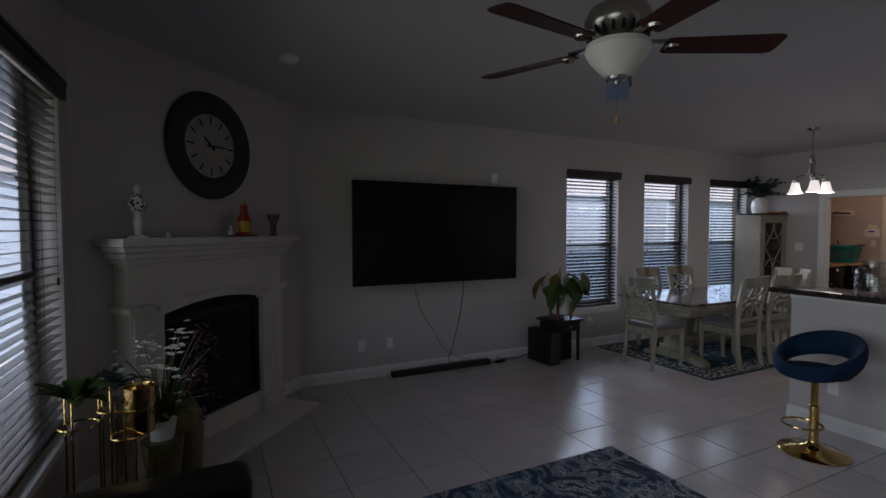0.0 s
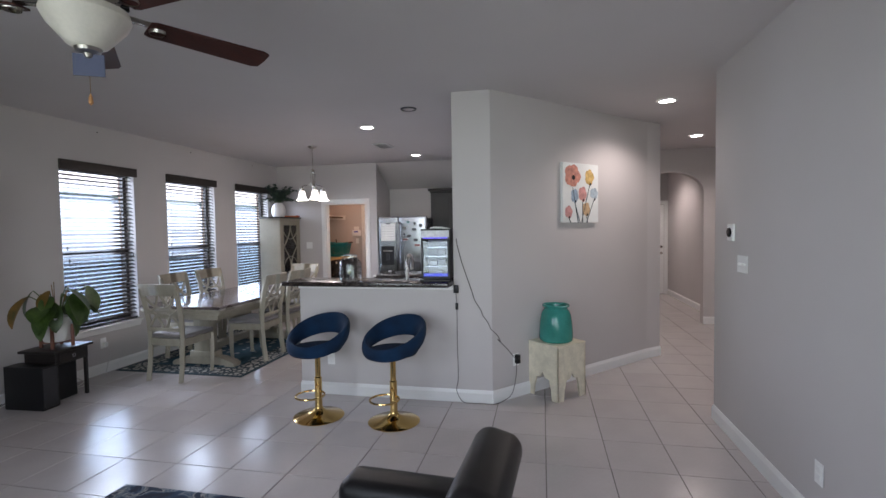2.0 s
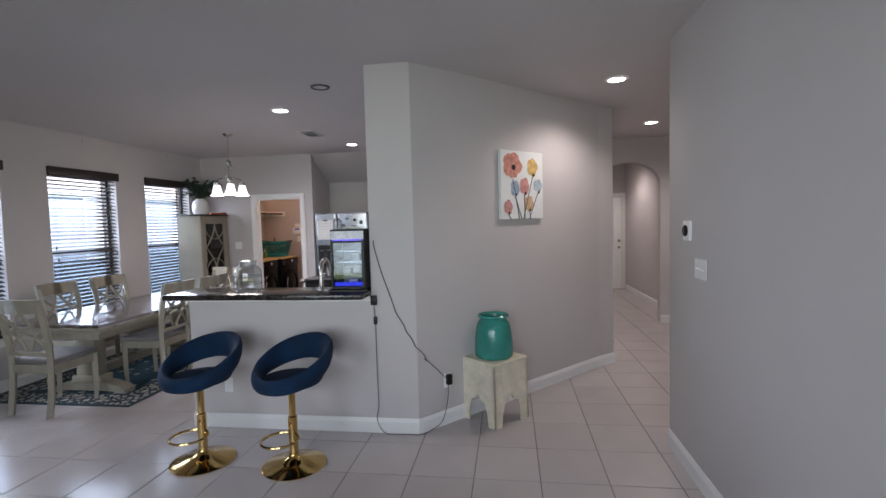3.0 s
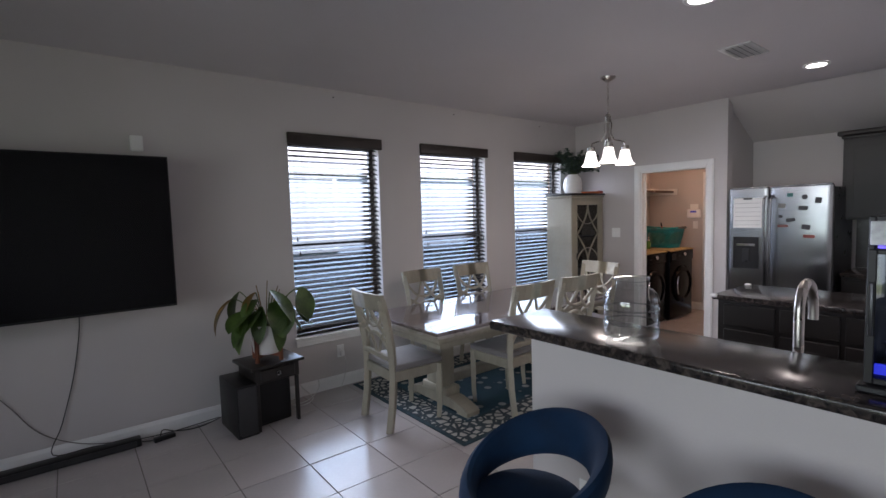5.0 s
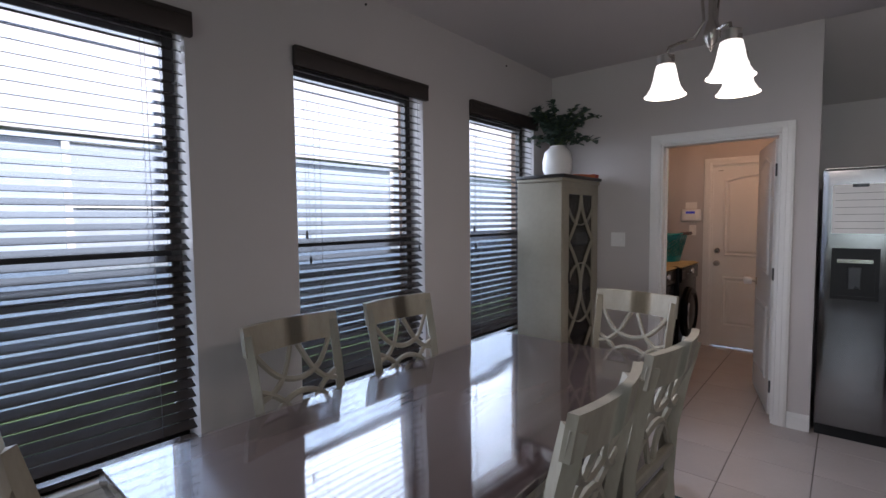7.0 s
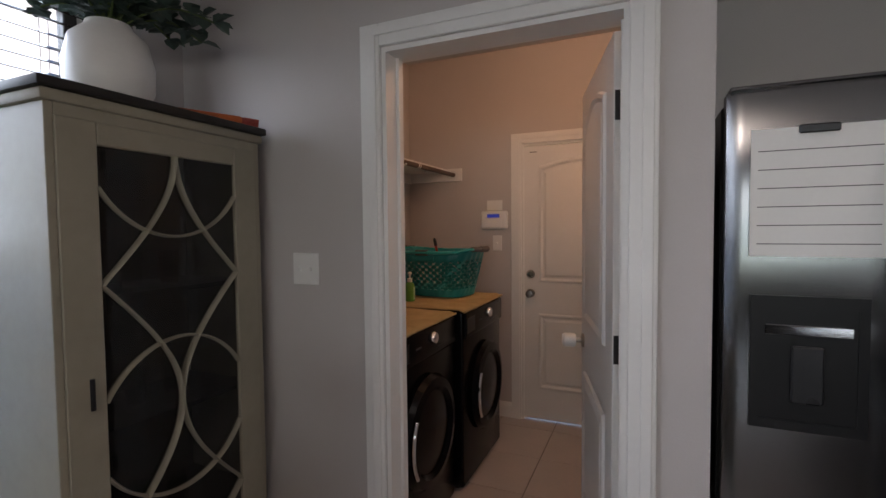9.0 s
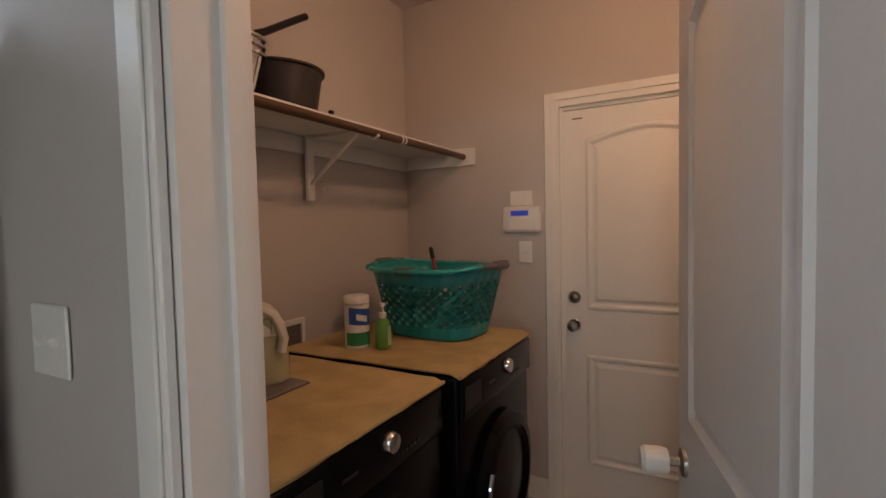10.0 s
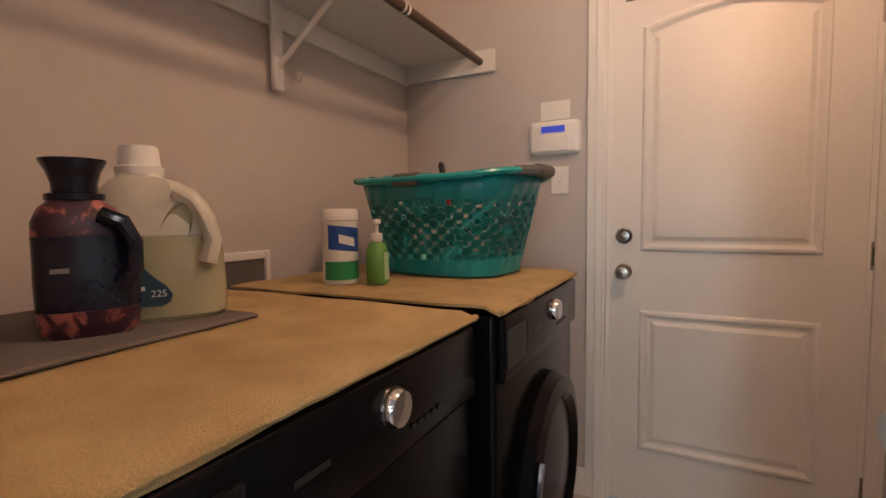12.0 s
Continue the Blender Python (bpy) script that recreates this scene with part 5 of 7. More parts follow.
for k in range(3):
    a = radians(94 + 120 * k)
    c, s = math.cos(a), math.sin(a)
    bm = B()
    prof = [(0.012, 2.40), (0.035, 2.34), (0.028, 2.26), (0.06, 2.20), (0.11, 2.195), (0.155, 2.185), (0.168, 2.15)]
    tube(bm, [(r * c, r * s, z) for r, z in prof], 0.006, 6)
    lathe(bm, [(0.014, 2.16), (0.036, 2.150), (0.034, 2.110), (0.0, 2.108)], 16, at=(0.168 * c, 0.168 * s, 0), caps=False)
    arm = part("arm", bm, NICKEL, chand)
    sh = part("shade", lathe(B(), [(0.028, 2.118), (0.037, 2.112), (0.043, 2.088), (0.049, 2.055), (0.058, 2.022), (0.073, 1.996), (0.083, 1.985), (0.079, 1.985), (0.069, 1.996), (0.054, 2.022), (0.045, 2.055), (0.037, 2.09), (0.0, 2.105)], 28, at=(0.168 * c, 0.168 * s, 0), caps=False), SHADE, chand, "lit frosted white bell shade")
    sh.visible_shadow = True
    bulb("chandelier_bulb", (5.69 + 0.168 * c, 3.075 + 0.168 * s, 1.955), 1.5, (1.0, 0.90, 0.78), 0.075)

# tall display cabinet
cab = thing("curio_cabinet", "grey-cream display cabinet with a fretwork glass door", "cabinet", pose(7.092, 4.44, 0))
CABP = mat("cabinet_paint", (0.27, 0.245, 0.19), 0.5, vary=0.1, scale=4, grain=30, bump=0.04)
hw, hd = 0.335, 0.19
bm = B()
box(bm, -hw, -hd, 0.06, -hw + 0.02, hd, 1.745, 0.002)
box(bm, hw - 0.02, -hd, 0.06, hw, hd, 1.745, 0.002)
box(bm, -hw + 0.02, hd - 0.012, 0.06, hw - 0.02, hd, 1.745)
box(bm, -hw + 0.02, -hd, 1.715, hw - 0.02, hd - 0.012, 1.745)
box(bm, -hw + 0.02, -hd, 0.06, hw - 0.02, hd - 0.012, 0.10)
part("carcass", bm, CABP, cab)
part("plinth", box(B(), -hw - 0.008, -hd - 0.008, 0, hw + 0.008, hd, 0.07, 0.006), CABP, cab)
bm = B()
box(bm, -hw - 0.012, -hd - 0.012, 1.745, hw + 0.012, hd, 1.775, 0.008, 2)
part("cornice", bm, CABP, cab)
part("top", box(B(), -hw - 0.022, -hd - 0.025, 1.775, hw + 0.018, hd + 0.002, 1.80, 0.005, 2), ESPRESSO, cab, "dark wood top")
for z in (0.48, 0.86, 1.24):
    part("shelf", box(B(), -hw + 0.02, -hd + 0.05, z, hw - 0.02, hd - 0.012, z + 0.016), ESPRESSO, cab)
part("lining", box(B(), -hw + 0.021, hd - 0.016, 0.10, hw - 0.021, hd - 0.0125, 1.715), mat("dark_lining", (0.035, 0.025, 0.02), 0.6), cab)
fd = part("door", box(box(box(box(B(), -hw + 0.02, -hd - 0.004, 0.10, -hw + 0.115, -hd + 0.018, 1.715, 0.003), hw - 0.115, -hd - 0.004, 0.10, hw - 0.02, -hd + 0.018, 1.715, 0.003), -hw + 0.115, -hd - 0.004, 0.10, hw - 0.115, -hd + 0.018, 0.19, 0.003), -hw + 0.115, -hd - 0.004, 1.655, hw - 0.115, -hd + 0.018, 1.715, 0.003), CABP, cab)
gw = hw - 0.115
PT, LOOP = 1.655, 0.365
for sd in (-1, 1):
    zs = [PT - 1.465 * k / 96 for k in range(97)]
    part("fretwork", tube(B(), [(sd * gw * (1 - abs(math.cos(math.pi * (PT - z) / (2 * LOOP)))), -hd + 0.003, z) for z in zs], 0.017, 6, flat=0.28), CABP, fd)
half = math.acos(0.83)
for zc, up in ((PT + 0.06, 0), (0.81, 1), (0.94, 0)):
    sg = 1 if up else -1
    part("fretwork", tube(B(), [(gw / 0.83 * math.cos(half + (math.pi - 2 * half) * k / 24), -hd + 0.006, zc + sg * 0.30 * math.sin(half + (math.pi - 2 * half) * k / 24)) for k in range(25)], 0.017, 6, flat=0.28), CABP, fd)
gl = part("glass", box(B(), -gw, -hd + 0.008, 0.19, gw, -hd + 0.011, 1.655), glass_mat("cabinet_glass", (0.8, 0.8, 0.82), 0.0, 0.75), fd)
part("pull", tube(B(), [(-gw - 0.05, -hd - 0.03, 0.98), (-gw - 0.05, -hd - 0.03, 1.06)], 0.006, 8), BLACKBOX, fd)
for z in (0.876, 1.256, 0.496):
    for x in (-0.14, -0.02, 0.11):
        solid("glass_tumbler", lathe(B(), [(0.0, 0), (0.028, 0), (0.034, 0.11), (0.030, 0.11), (0.025, 0.006), (0, 0.006)], 14, caps=False), glass_mat("tumbler_glass", (0.9, 0.92, 0.95)), "clear glass tumbler on the cabinet shelf", "glass", pose(7.105 + x, 4.46, z), "glasses in the cabinet")
vase = thing("eucalyptus_vase", "white vase with eucalyptus branches on the cabinet", "plant", pose(7.02, 4.42, 1.80) @ Matrix.Diagonal((1.18, 1.18, 1.05, 1)))
part("vase", lathe(B(), [(0.0, 0), (0.075, 0.0), (0.098, 0.05), (0.10, 0.12), (0.085, 0.19), (0.052, 0.225), (0.05, 0.235), (0.044, 0.225), (0.07, 0.18), (0.0, 0.03)], 28, caps=False), CERAMIC, vase)
bs, bl = B(), B()
g = random.Random(11)
for k in range(34):
    a, r, h = g.uniform(0, 6.28), g.uniform(0.06, 0.27), g.uniform(0.26, 0.52)
    tip = Vector((r * math.cos(a), min(0.22, r * math.sin(a)), h))
    path = arc((0, 0, 0.2), tip, 0.06, 9)
    tube(bs, path, 0.0028, 5)
    for p in path[2:]:
        for q in range(4):
            leaf(bl, p, g.uniform(0, 6.28), g.uniform(-0.3, 0.9), g.uniform(0.035, 0.06), g.uniform(0.03, 0.045), 0.6, 3)
part("branch", bs, STEM, vase)["kind"] = "stuff"
part("foliage", bl, LEAF2, vase, "round grey-green leaves", 0)
mag = thing("folded_scarf", "folded orange cloth with a red tassel on the cabinet", "scarf", pose(7.30, 4.32, 1.80, 0, 0, -24))
part("cloth", box(B(), -0.13, -0.05, 0.0, 0.08, 0.06, 0.030, 0.010, 3), mat("orange_cloth", (0.42, 0.10, 0.03), 0.85, vary=0.35, scale=14, grain=200, bump=0.3), mag)
part("tassel", tube(B(), [(0.07, 0.0, 0.018), (0.11, 0.012, 0.024), (0.15, -0.006, 0.018)], 0.017, 8), mat("red_tassel", (0.30, 0.05, 0.04), 0.8, vary=0.4, scale=30), mag)

# black night table, subwoofer and the potted plant
nt = thing("small_black_table", "small black table with one drawer", "side table", pose(3.07, 4.40, 0, 0, 0, 6))
part("top", box(B(), -0.21, -0.185, 0.475, 0.21, 0.185, 0.50, 0.006, 2), ESPRESSO, nt)
part("apron", box(B(), -0.175, -0.155, 0.36, 0.175, 0.155, 0.475, 0.003), ESPRESSO, nt)
dr = part("drawer", box(B(), -0.135, -0.167, 0.375, 0.135, -0.155, 0.465, 0.004), ESPRESSO, nt)
part("ring_pull", tube(B(), [(0.016 * math.cos(k * 0.524), -0.174, 0.42 + 0.016 * math.sin(k * 0.524)) for k in range(12)], 0.003, 6, closed=True), CHROME, dr)
for x in (-1, 1):
    for y in (-1, 1):
        part("leg", box(B(), x * 0.168, y * 0.158, 0, x * 0.145, y * 0.125, 0.36, 0.003), ESPRESSO, nt)
part("stretcher", box(B(), -0.145, 0.135, 0.24, 0.145, 0.15, 0.27, 0.002), ESPRESSO, nt)
sub = thing("subwoofer", "black box subwoofer on the floor", "loudspeaker", pose(2.835, 4.405, 0, 0, 0, 3))
part("cabinet", box(B(), -0.075, -0.20, 0.0, 0.075, 0.20, 0.385, 0.006, 2), BLACKBOX, sub)
part("front_grille", box(B(), -0.066, -0.204, 0.02, 0.066, -0.199, 0.37, 0.002), DARKSTEEL, sub)
# added black box that darkens the space between the table legs, no known loudspeaker
under = thing("loudspeaker_box", "black box added to darken the gap under the small table", "loudspeaker", pose(3.07, 4.44, 0, 0, 0, 6))
part("cabinet", box(B(), -0.135, -0.10, 0.0, 0.135, 0.10, 0.345, 0.006, 2), BLACKBOX, under)
# plain black face of the added box
part("front_grille", box(B(), -0.120, -0.104, 0.015, 0.120, -0.100, 0.330, 0.002), BLACKBOX, under)
plant = thing("potted_peace_lily", "drooping broad-leaved plant in a white pot", "plant", pose(3.06, 4.38, 0.50) @ Matrix.Diagonal((1.08, 1.08, 1.04, 1)))
part("pot", lathe(B(), [(0.0, 0.055), (0.085, 0.055), (0.095, 0.07), (0.112, 0.27), (0.106, 0.27), (0.098, 0.24), (0.0, 0.24)], 30, caps=False), CERAMIC, plant, "white ceramic pot")
part("soil", lathe(B(), [(0.0, 0.245), (0.099, 0.243)], 20, caps=False), SOIL, plant)
for k in range(4):
    a = radians(35 + 90 * k)
    part("stand_leg", box(B(), 0.100, -0.013, 0.0, 0.124, 0.013, 0.20, 0.004, m=Matrix.Rotation(a, 4, 'Z')), WALNUT, plant, "walnut stand leg")
part("stand_cross", box(box(B(), -0.11, -0.012, 0.035, 0.11, 0.012, 0.055, m=Matrix.Rotation(radians(35), 4, 'Z')), -0.11, -0.012, 0.034, 0.11, 0.012, 0.054, m=Matrix.Rotation(radians(125), 4, 'Z')), WALNUT, plant)
g = random.Random(21)
bl, bd, bs = B(), B(), B()
for k in range(17):
    a = radians(g.choice((178, 195, 215, 165, 235, 260)) + g.uniform(-16, 16)) if k < 13 else radians(g.uniform(-60, 40))
    r, h = g.uniform(0.05, 0.21) if k < 15 else g.uniform(0.05, 0.12), g.uniform(0.33, 0.53)
    tip = Vector((r * math.cos(a), r * math.sin(a) * (0.9 if math.sin(a) < 0 else 0.6), h))
    tube(bs, arc((0.03 * math.cos(a), 0.03 * math.sin(a), 0.24), tip, 0.05), 0.004, 6)
    leaf(bd if k in (2, 9) else bl, tip, a + g.uniform(-0.5, 0.5), g.uniform(-1.1, -0.3), g.uniform(0.18, 0.30), g.uniform(0.10, 0.155), g.uniform(0.4, 1.1), 8, 0.28)
leaf(bl, (0.08, -0.10, 0.47), -1.9, -1.1, 0.30, 0.185, 0.3, 8, 0.22)
tube(bs, arc((0.02, 0, 0.24), (0.09, -0.10, 0.46), 0.05), 0.004, 6)
leaf(bl, (0.25, -0.06, 0.52), -1.5, -1.25, 0.27, 0.155, 0.2, 8, 0.2)
tube(bs, arc((0.03, 0, 0.24), (0.25, -0.06, 0.52), 0.07), 0.005, 6)
for k in range(7):
    a = g.uniform(0, 6.28)
    tube(bd, arc((0.02 * math.cos(a), 0.02 * math.sin(a), 0.24), (0.11 * math.cos(a), 0.07 * math.sin(a), g.uniform(0.46, 0.60)), 0.02), 0.0035, 5)
part("leaves", bl, LEAF, plant, "broad drooping green leaves", 60)
part("dry_leaves", bd, DRYLEAF, plant, "yellowing leaf", 60)
part("stem", bs, STEM, plant)["kind"] = "stuff"

# ---- bar and kitchen ----
top = solid("breakfast_bar", box(B(), 3.40, 0.690, 1.047, 3.80, 2.25, 1.088, 0.010, 3), GRANITE, "dark polished granite breakfast bar top", "counter")
apron = structure("trim_bar", box(B(), 3.600, 0.690, 1.005, 3.613, 2.19, 1.045, 0.003), TRIM, "white trim under the bar")


def stool(m):
    ob = thing("bar_stool", "navy velvet bar stool on a gold pedestal", "bar stool", m, "bar stools")
    part("base_plate", lathe(B(), [(0.0, 0.0), (0.205, 0.0), (0.208, 0.006), (0.19, 0.014), (0.10, 0.034), (0.05, 0.055), (0.034, 0.075), (0.032, 0.085), (0.0, 0.086)], 40, caps=False), GOLD, ob, "round polished gold base")
    part("lower_column", lathe(B(), [(0.030, 0.08), (0.030, 0.33), (0.024, 0.335)], 24, caps=False), GOLD, ob)
    part("gas_lift", lathe(B(), [(0.023, 0.33), (0.023, 0.55)], 20, caps=False), GOLD, ob)
    bm = B()
    tube(bm, [(-0.03, 0, 0.215)] + [(-0.115 + 0.115 * math.cos(math.pi * 2 * k / 24), 0.115 * math.sin(math.pi * 2 * k / 24), 0.215) for k in range(25)], 0.008, 8)
    part("footrest", bm, GOLD, ob, "gold footrest ring")
    part("lever", tube(B(), [(-0.02, 0.02, 0.535), (-0.10, 0.13, 0.525), (-0.115, 0.155, 0.515)], 0.005, 6), GOLD, ob)
    part("swivel_plate", lathe(B(), [(0.024, 0.54), (0.09, 0.548), (0.09, 0.556), (0.0, 0.556)], 20, caps=False), BLACKBOX, ob)
    part("seat", lathe(B(), [(0.0, 0.545), (0.13, 0.546), (0.190, 0.556), (0.205, 0.575), (0.195, 0.592), (0.15, 0.600), (0.0, 0.604)], 36, caps=False), VELVET, ob, "round navy velvet seat")
    bm = B()
    n, q = 48, 12
    rings = []
    for i in range(n):
        t = 2 * math.pi * i / n
        back = (1 + math.cos(t)) / 2
        c = Vector(((0.205 + 0.045 * back) * math.cos(t) + 0.01 * back, (0.212 + 0.025 * back) * math.sin(t), 0.583 + 0.160 * back ** 1.1))
        out = Vector((math.cos(t), math.sin(t), 0))
        lean = 0.30 * back
        up = (Vector((0, 0, 1)) + out * lean).normalized()
        nrm = (out - Vector((0, 0, 1)) * lean).normalized()
        hh, th = 0.047 + 0.042 * back ** 0.9, 0.031
        rings.append([bm.verts.new(c + up * (hh * math.sin(2 * math.pi * k / q)) + nrm * (th * math.cos(2 * math.pi * k / q))) for k in range(q)])
    for i in range(n):
        a, b2 = rings[i], rings[(i + 1) % n]
        for k in range(q):
            j = (k + 1) % q
            bm.faces.new((a[k], a[j], b2[j], b2[k]))
    part("backrest", bm, VELVET, ob, "ring-shaped velvet back")
    return ob


st = stool(pose(3.09, 1.75, 0, 0, 0, -8))
copy_thing(st, pose(3.09, 1.095, 0, 0, 0, -20))

# glass jug on the bar
GLASS = glass_mat("jug_glass", (0.93, 0.96, 0.97), 0.02, 0.9, 2.0)
jug = thing("glass_drink_jug", "large clear glass drink jar on the bar", "jar", pose(3.575, 1.645, 1.088))
part("body", lathe(B(), [(0.0, 0.006), (0.078, 0.0), (0.096, 0.014), (0.100, 0.040), (0.097, 0.066), (0.1005, 0.092), (0.097, 0.118), (0.100, 0.145), (0.094, 0.172), (0.076, 0.192), (0.060, 0.200), (0.060, 0.222), (0.064, 0.226)], 36, caps=False), GLASS, jug)
for z in (0.066, 0.118):
    part("rib", tube(B(), [(0.0985 * math.cos(k * 0.262), 0.0985 * math.sin(k * 0.262), z) for k in range(24)], 0.0035, 6, closed=True), GLASS, jug)
part("lid", lathe(B(), [(0.062, 0.224), (0.066, 0.228), (0.066, 0.238), (0.030, 0.243), (0.0, 0.243)], 28, caps=False), GLASS, jug, "glass lid")
# countertop drink cooler at the end of the bar
cool = thing("glass_door_cooler", "black countertop cooler with a lit glass door", "mini fridge", pose(3.53, 0.830, 1.088, 0, 0, 2))
cw, cd, chh = 0.128, 0.270, 0.460
bm = B()
for q in ((0.0, -cw, 0.022, cd, -cw + 0.014, chh), (0.0, cw - 0.014, 0.022, cd, cw, chh), (0.0, -cw + 0.014, 0.022, cd, cw - 0.014, 0.040), (0.0, -cw + 0.014, 0.375, cd, cw - 0.014, chh), (cd - 0.012, -cw + 0.014, 0.040, cd, cw - 0.014, 0.375)):
    box(bm, *q, 0.003)
part("case", bm, BLACKBOX, cool)
for x in (0.02, 0.20):
    for y in (-0.09, 0.09):
        part("foot", lathe(B(), [(0.016, 0.0), (0.018, 0.023)], 12, at=(x, y, 0)), BLACKBOX, cool)
part("base_step", box(B(), -0.030, -cw - 0.012, 0.0, 0.016, cw + 0.012, 0.020, 0.004), BLACKBOX, cool)
part("lining", box(B(), cd - 0.030, -cw + 0.016, 0.042, cd - 0.014, cw - 0.016, 0.373), mat("cooler_lining", (0.72, 0.73, 0.74), 0.4), cool)
part("header", box(B(), -0.006, -cw + 0.004, 0.385, -0.001, cw - 0.004, 0.447, 0.002), mat("cooler_header", (0.42, 0.42, 0.44), 0.18, vary=0.3, scale=14, bump=0), cool, "pale glossy header strip")
part("header_light", box(B(), -0.008, -cw + 0.02, 0.377, -0.002, cw - 0.02, 0.384), glow_mat("violet_light", (0.16, 0.12, 0.95), 0.4, (0.05, 0.05, 0.3)), cool, "violet light strip")
for z in (0.13, 0.22, 0.30):
    bm = B()
    for k in range(9):
        tube(bm, [(0.02, -0.092 + 0.023 * k, z), (cd - 0.032, -0.092 + 0.023 * k, z)], 0.0018, 5)
    for x in (0.02, cd - 0.04):
        tube(bm, [(x, -0.097, z - 0.002), (x, 0.097, z - 0.002)], 0.0022, 5)
    part("wire_shelf", bm, CHROME, cool)
part("base_light", box(B(), 0.020, -cw + 0.018, 0.042, 0.034, cw - 0.018, 0.068), glow_mat("blue_base", (0.04, 0.06, 0.9), 0.28, (0.03, 0.03, 0.25)), cool, "blue light strip")
for z, y0, hh in ((0.224, -0.040, 0.05), (0.132, -0.050, 0.060), (0.132, 0.030, 0.045), (0.044, -0.020, 0.045)):
    part("stored_box", box(B(), 0.06, y0 - 0.030, z, 0.15, y0 + 0.030, z + hh, 0.004), PAPER, cool)
door = part("door", box(box(box(box(B(), -0.014, -cw + 0.001, 0.024, -0.001, -cw + 0.020, 0.374, 0.002), -0.014, cw - 0.020, 0.024, -0.001, cw - 0.001, 0.374, 0.002), -0.014, -cw + 0.020, 0.024, -0.001, cw - 0.020, 0.040, 0.002), -0.014, -cw + 0.020, 0.362, -0.001, cw - 0.020, 0.374, 0.002), BLACKBOX, cool, "black-framed glass door")
part("glass", box(B(), -0.010, -cw + 0.020, 0.040, -0.007, cw - 0.020, 0.362), glass_mat("cooler_glass", (0.88, 0.90, 0.95), 0.0, 0.88), door)
part("handle", box(B(), -0.030, cw - 0.018, 0.15, -0.014, cw - 0.008, 0.29, 0.003, 2), DARKSTEEL, door)
solid("plug_lead", tube(B(), [(0.0, 0.0, 0.006), (-0.02, -0.04, 0.012), (-0.05, -0.12, 0.010), (-0.055, -0.19, -0.004)], 0.008, 8), PAPER, "white plug lead lying over the cooler top", "cord", pose(3.64, 0.90, 1.088 + chh))

# sink run behind the bar
base = thing("sink_cabinet", "espresso base cabinets behind the bar", "cabinet", pose(4.06, 1.44, 0))
part("body", box(B(), -0.32, -0.745, 0.10, 0.28, 0.72, 0.875), ESPRESSO, base)
for y in (-0.55, -0.18, 0.18, 0.54):
    part("door", box(B(), 0.28, y - 0.165, 0.13, 0.30, y + 0.165, 0.85, 0.004), ESPRESSO, base)
solid("sink_counter", box(B(), 3.737, 0.690, 0.877, 4.38, 2.18, 0.915, 0.006, 2), GRANITE, "dark granite sink counter", "countertop")
tap = thing("kitchen_faucet", "tall chrome gooseneck faucet", "faucet", pose(3.93, 1.205, 0.915) @ Matrix.Diagonal((1.15, 1.15, 1.28, 1)))
part("base", lathe(B(), [(0.03, 0), (0.03, 0.012), (0.02, 0.03), (0.016, 0.05)], 18), CHROME, tap)
bm = B()
tube(bm, [(0, 0, 0.04), (0, 0, 0.22)] + [(0.075 - 0.075 * math.cos(k * math.pi / 10), 0, 0.22 + 0.075 * math.sin(k * math.pi / 10)) for k in range(1, 11)] + [(0.15, 0, 0.18)], 0.015, 12)
part("spout", bm, NICKEL, tap)
part("handle", tube(B(), [(0, -0.03, 0.03), (0.0, -0.06, 0.09)], 0.007, 8), NICKEL, tap)
solid("soap_dispenser", tube(lathe(B(), [(0.0, 0), (0.022, 0), (0.022, 0.01), (0.01, 0.02), (0.009, 0.10), (0.0, 0.105)], 14, caps=False), [(0, 0, 0.10), (0.03, 0, 0.115), (0.055, 0, 0.10)], 0.006, 8), CHROME, "small chrome soap dispenser by the sink", "dispenser", pose(3.90, 1.42, 0.915))

# island with white corner guards
isl = thing("kitchen_island", "espresso kitchen island with panelled ends", "kitchen island", pose(6.09, 1.62, 0))
part("body", box(B(), -0.31, -0.55, 0.10, 0.31, 0.57, 0.875), ESPRESSO, isl)
part("plinth", box(B(), -0.27, -0.50, 0.0, 0.27, 0.52, 0.10), BLACKBOX, isl)
for y in (-0.36, 0.0, 0.36):
    d = part("door", box(B(), -0.33, y - 0.165, 0.13, -0.31, y + 0.165, 0.66, 0.004), ESPRESSO, isl)
    part("inset", box(B(), -0.334, y - 0.10, 0.20, -0.330, y + 0.10, 0.59, 0.002), ESPRESSO, d)
    part("drawer", box(B(), -0.33, y - 0.165, 0.69, -0.31, y + 0.165, 0.85, 0.004), ESPRESSO, isl)
part("end_panel", box(B(), -0.27, 0.57, 0.13, 0.27, 0.585, 0.85, 0.004), ESPRESSO, isl)
solid("child_lock", box(B(), -0.03, 0, -0.07, 0.03, 0.035, 0.07, 0.025, 4), WHITEPLASTIC, "white plastic cabinet lock on the island", "cabinet lock", pose(6.28, 2.204, 0.70))
solid("island_top", box(B(), 5.745, 1.04, 0.877, 6.445, 2.225, 0.915, 0.008, 3), GRANITE, "dark granite island top", "countertop")
for x, y in ((6.435, 2.215), (5.755, 2.215)):
    solid("corner_guard", box(B(), -0.03, -0.03, -0.02, 0.014, 0.014, 0.006, 0.008, 3), WHITEPLASTIC, "white foam corner guard on the island top", "corner guard", pose(x, y, 0.915), "corner guards")

# refrigerator
fr = thing("refrigerator", "stainless side-by-side refrigerator with magnets on the door", "refrigerator", pose(7.48, 2.32, 0))
part("cabinet", box(B(), 0.075, -0.445, 0.02, 0.78, 0.445, 1.745, 0.006), DARKSTEEL, fr)


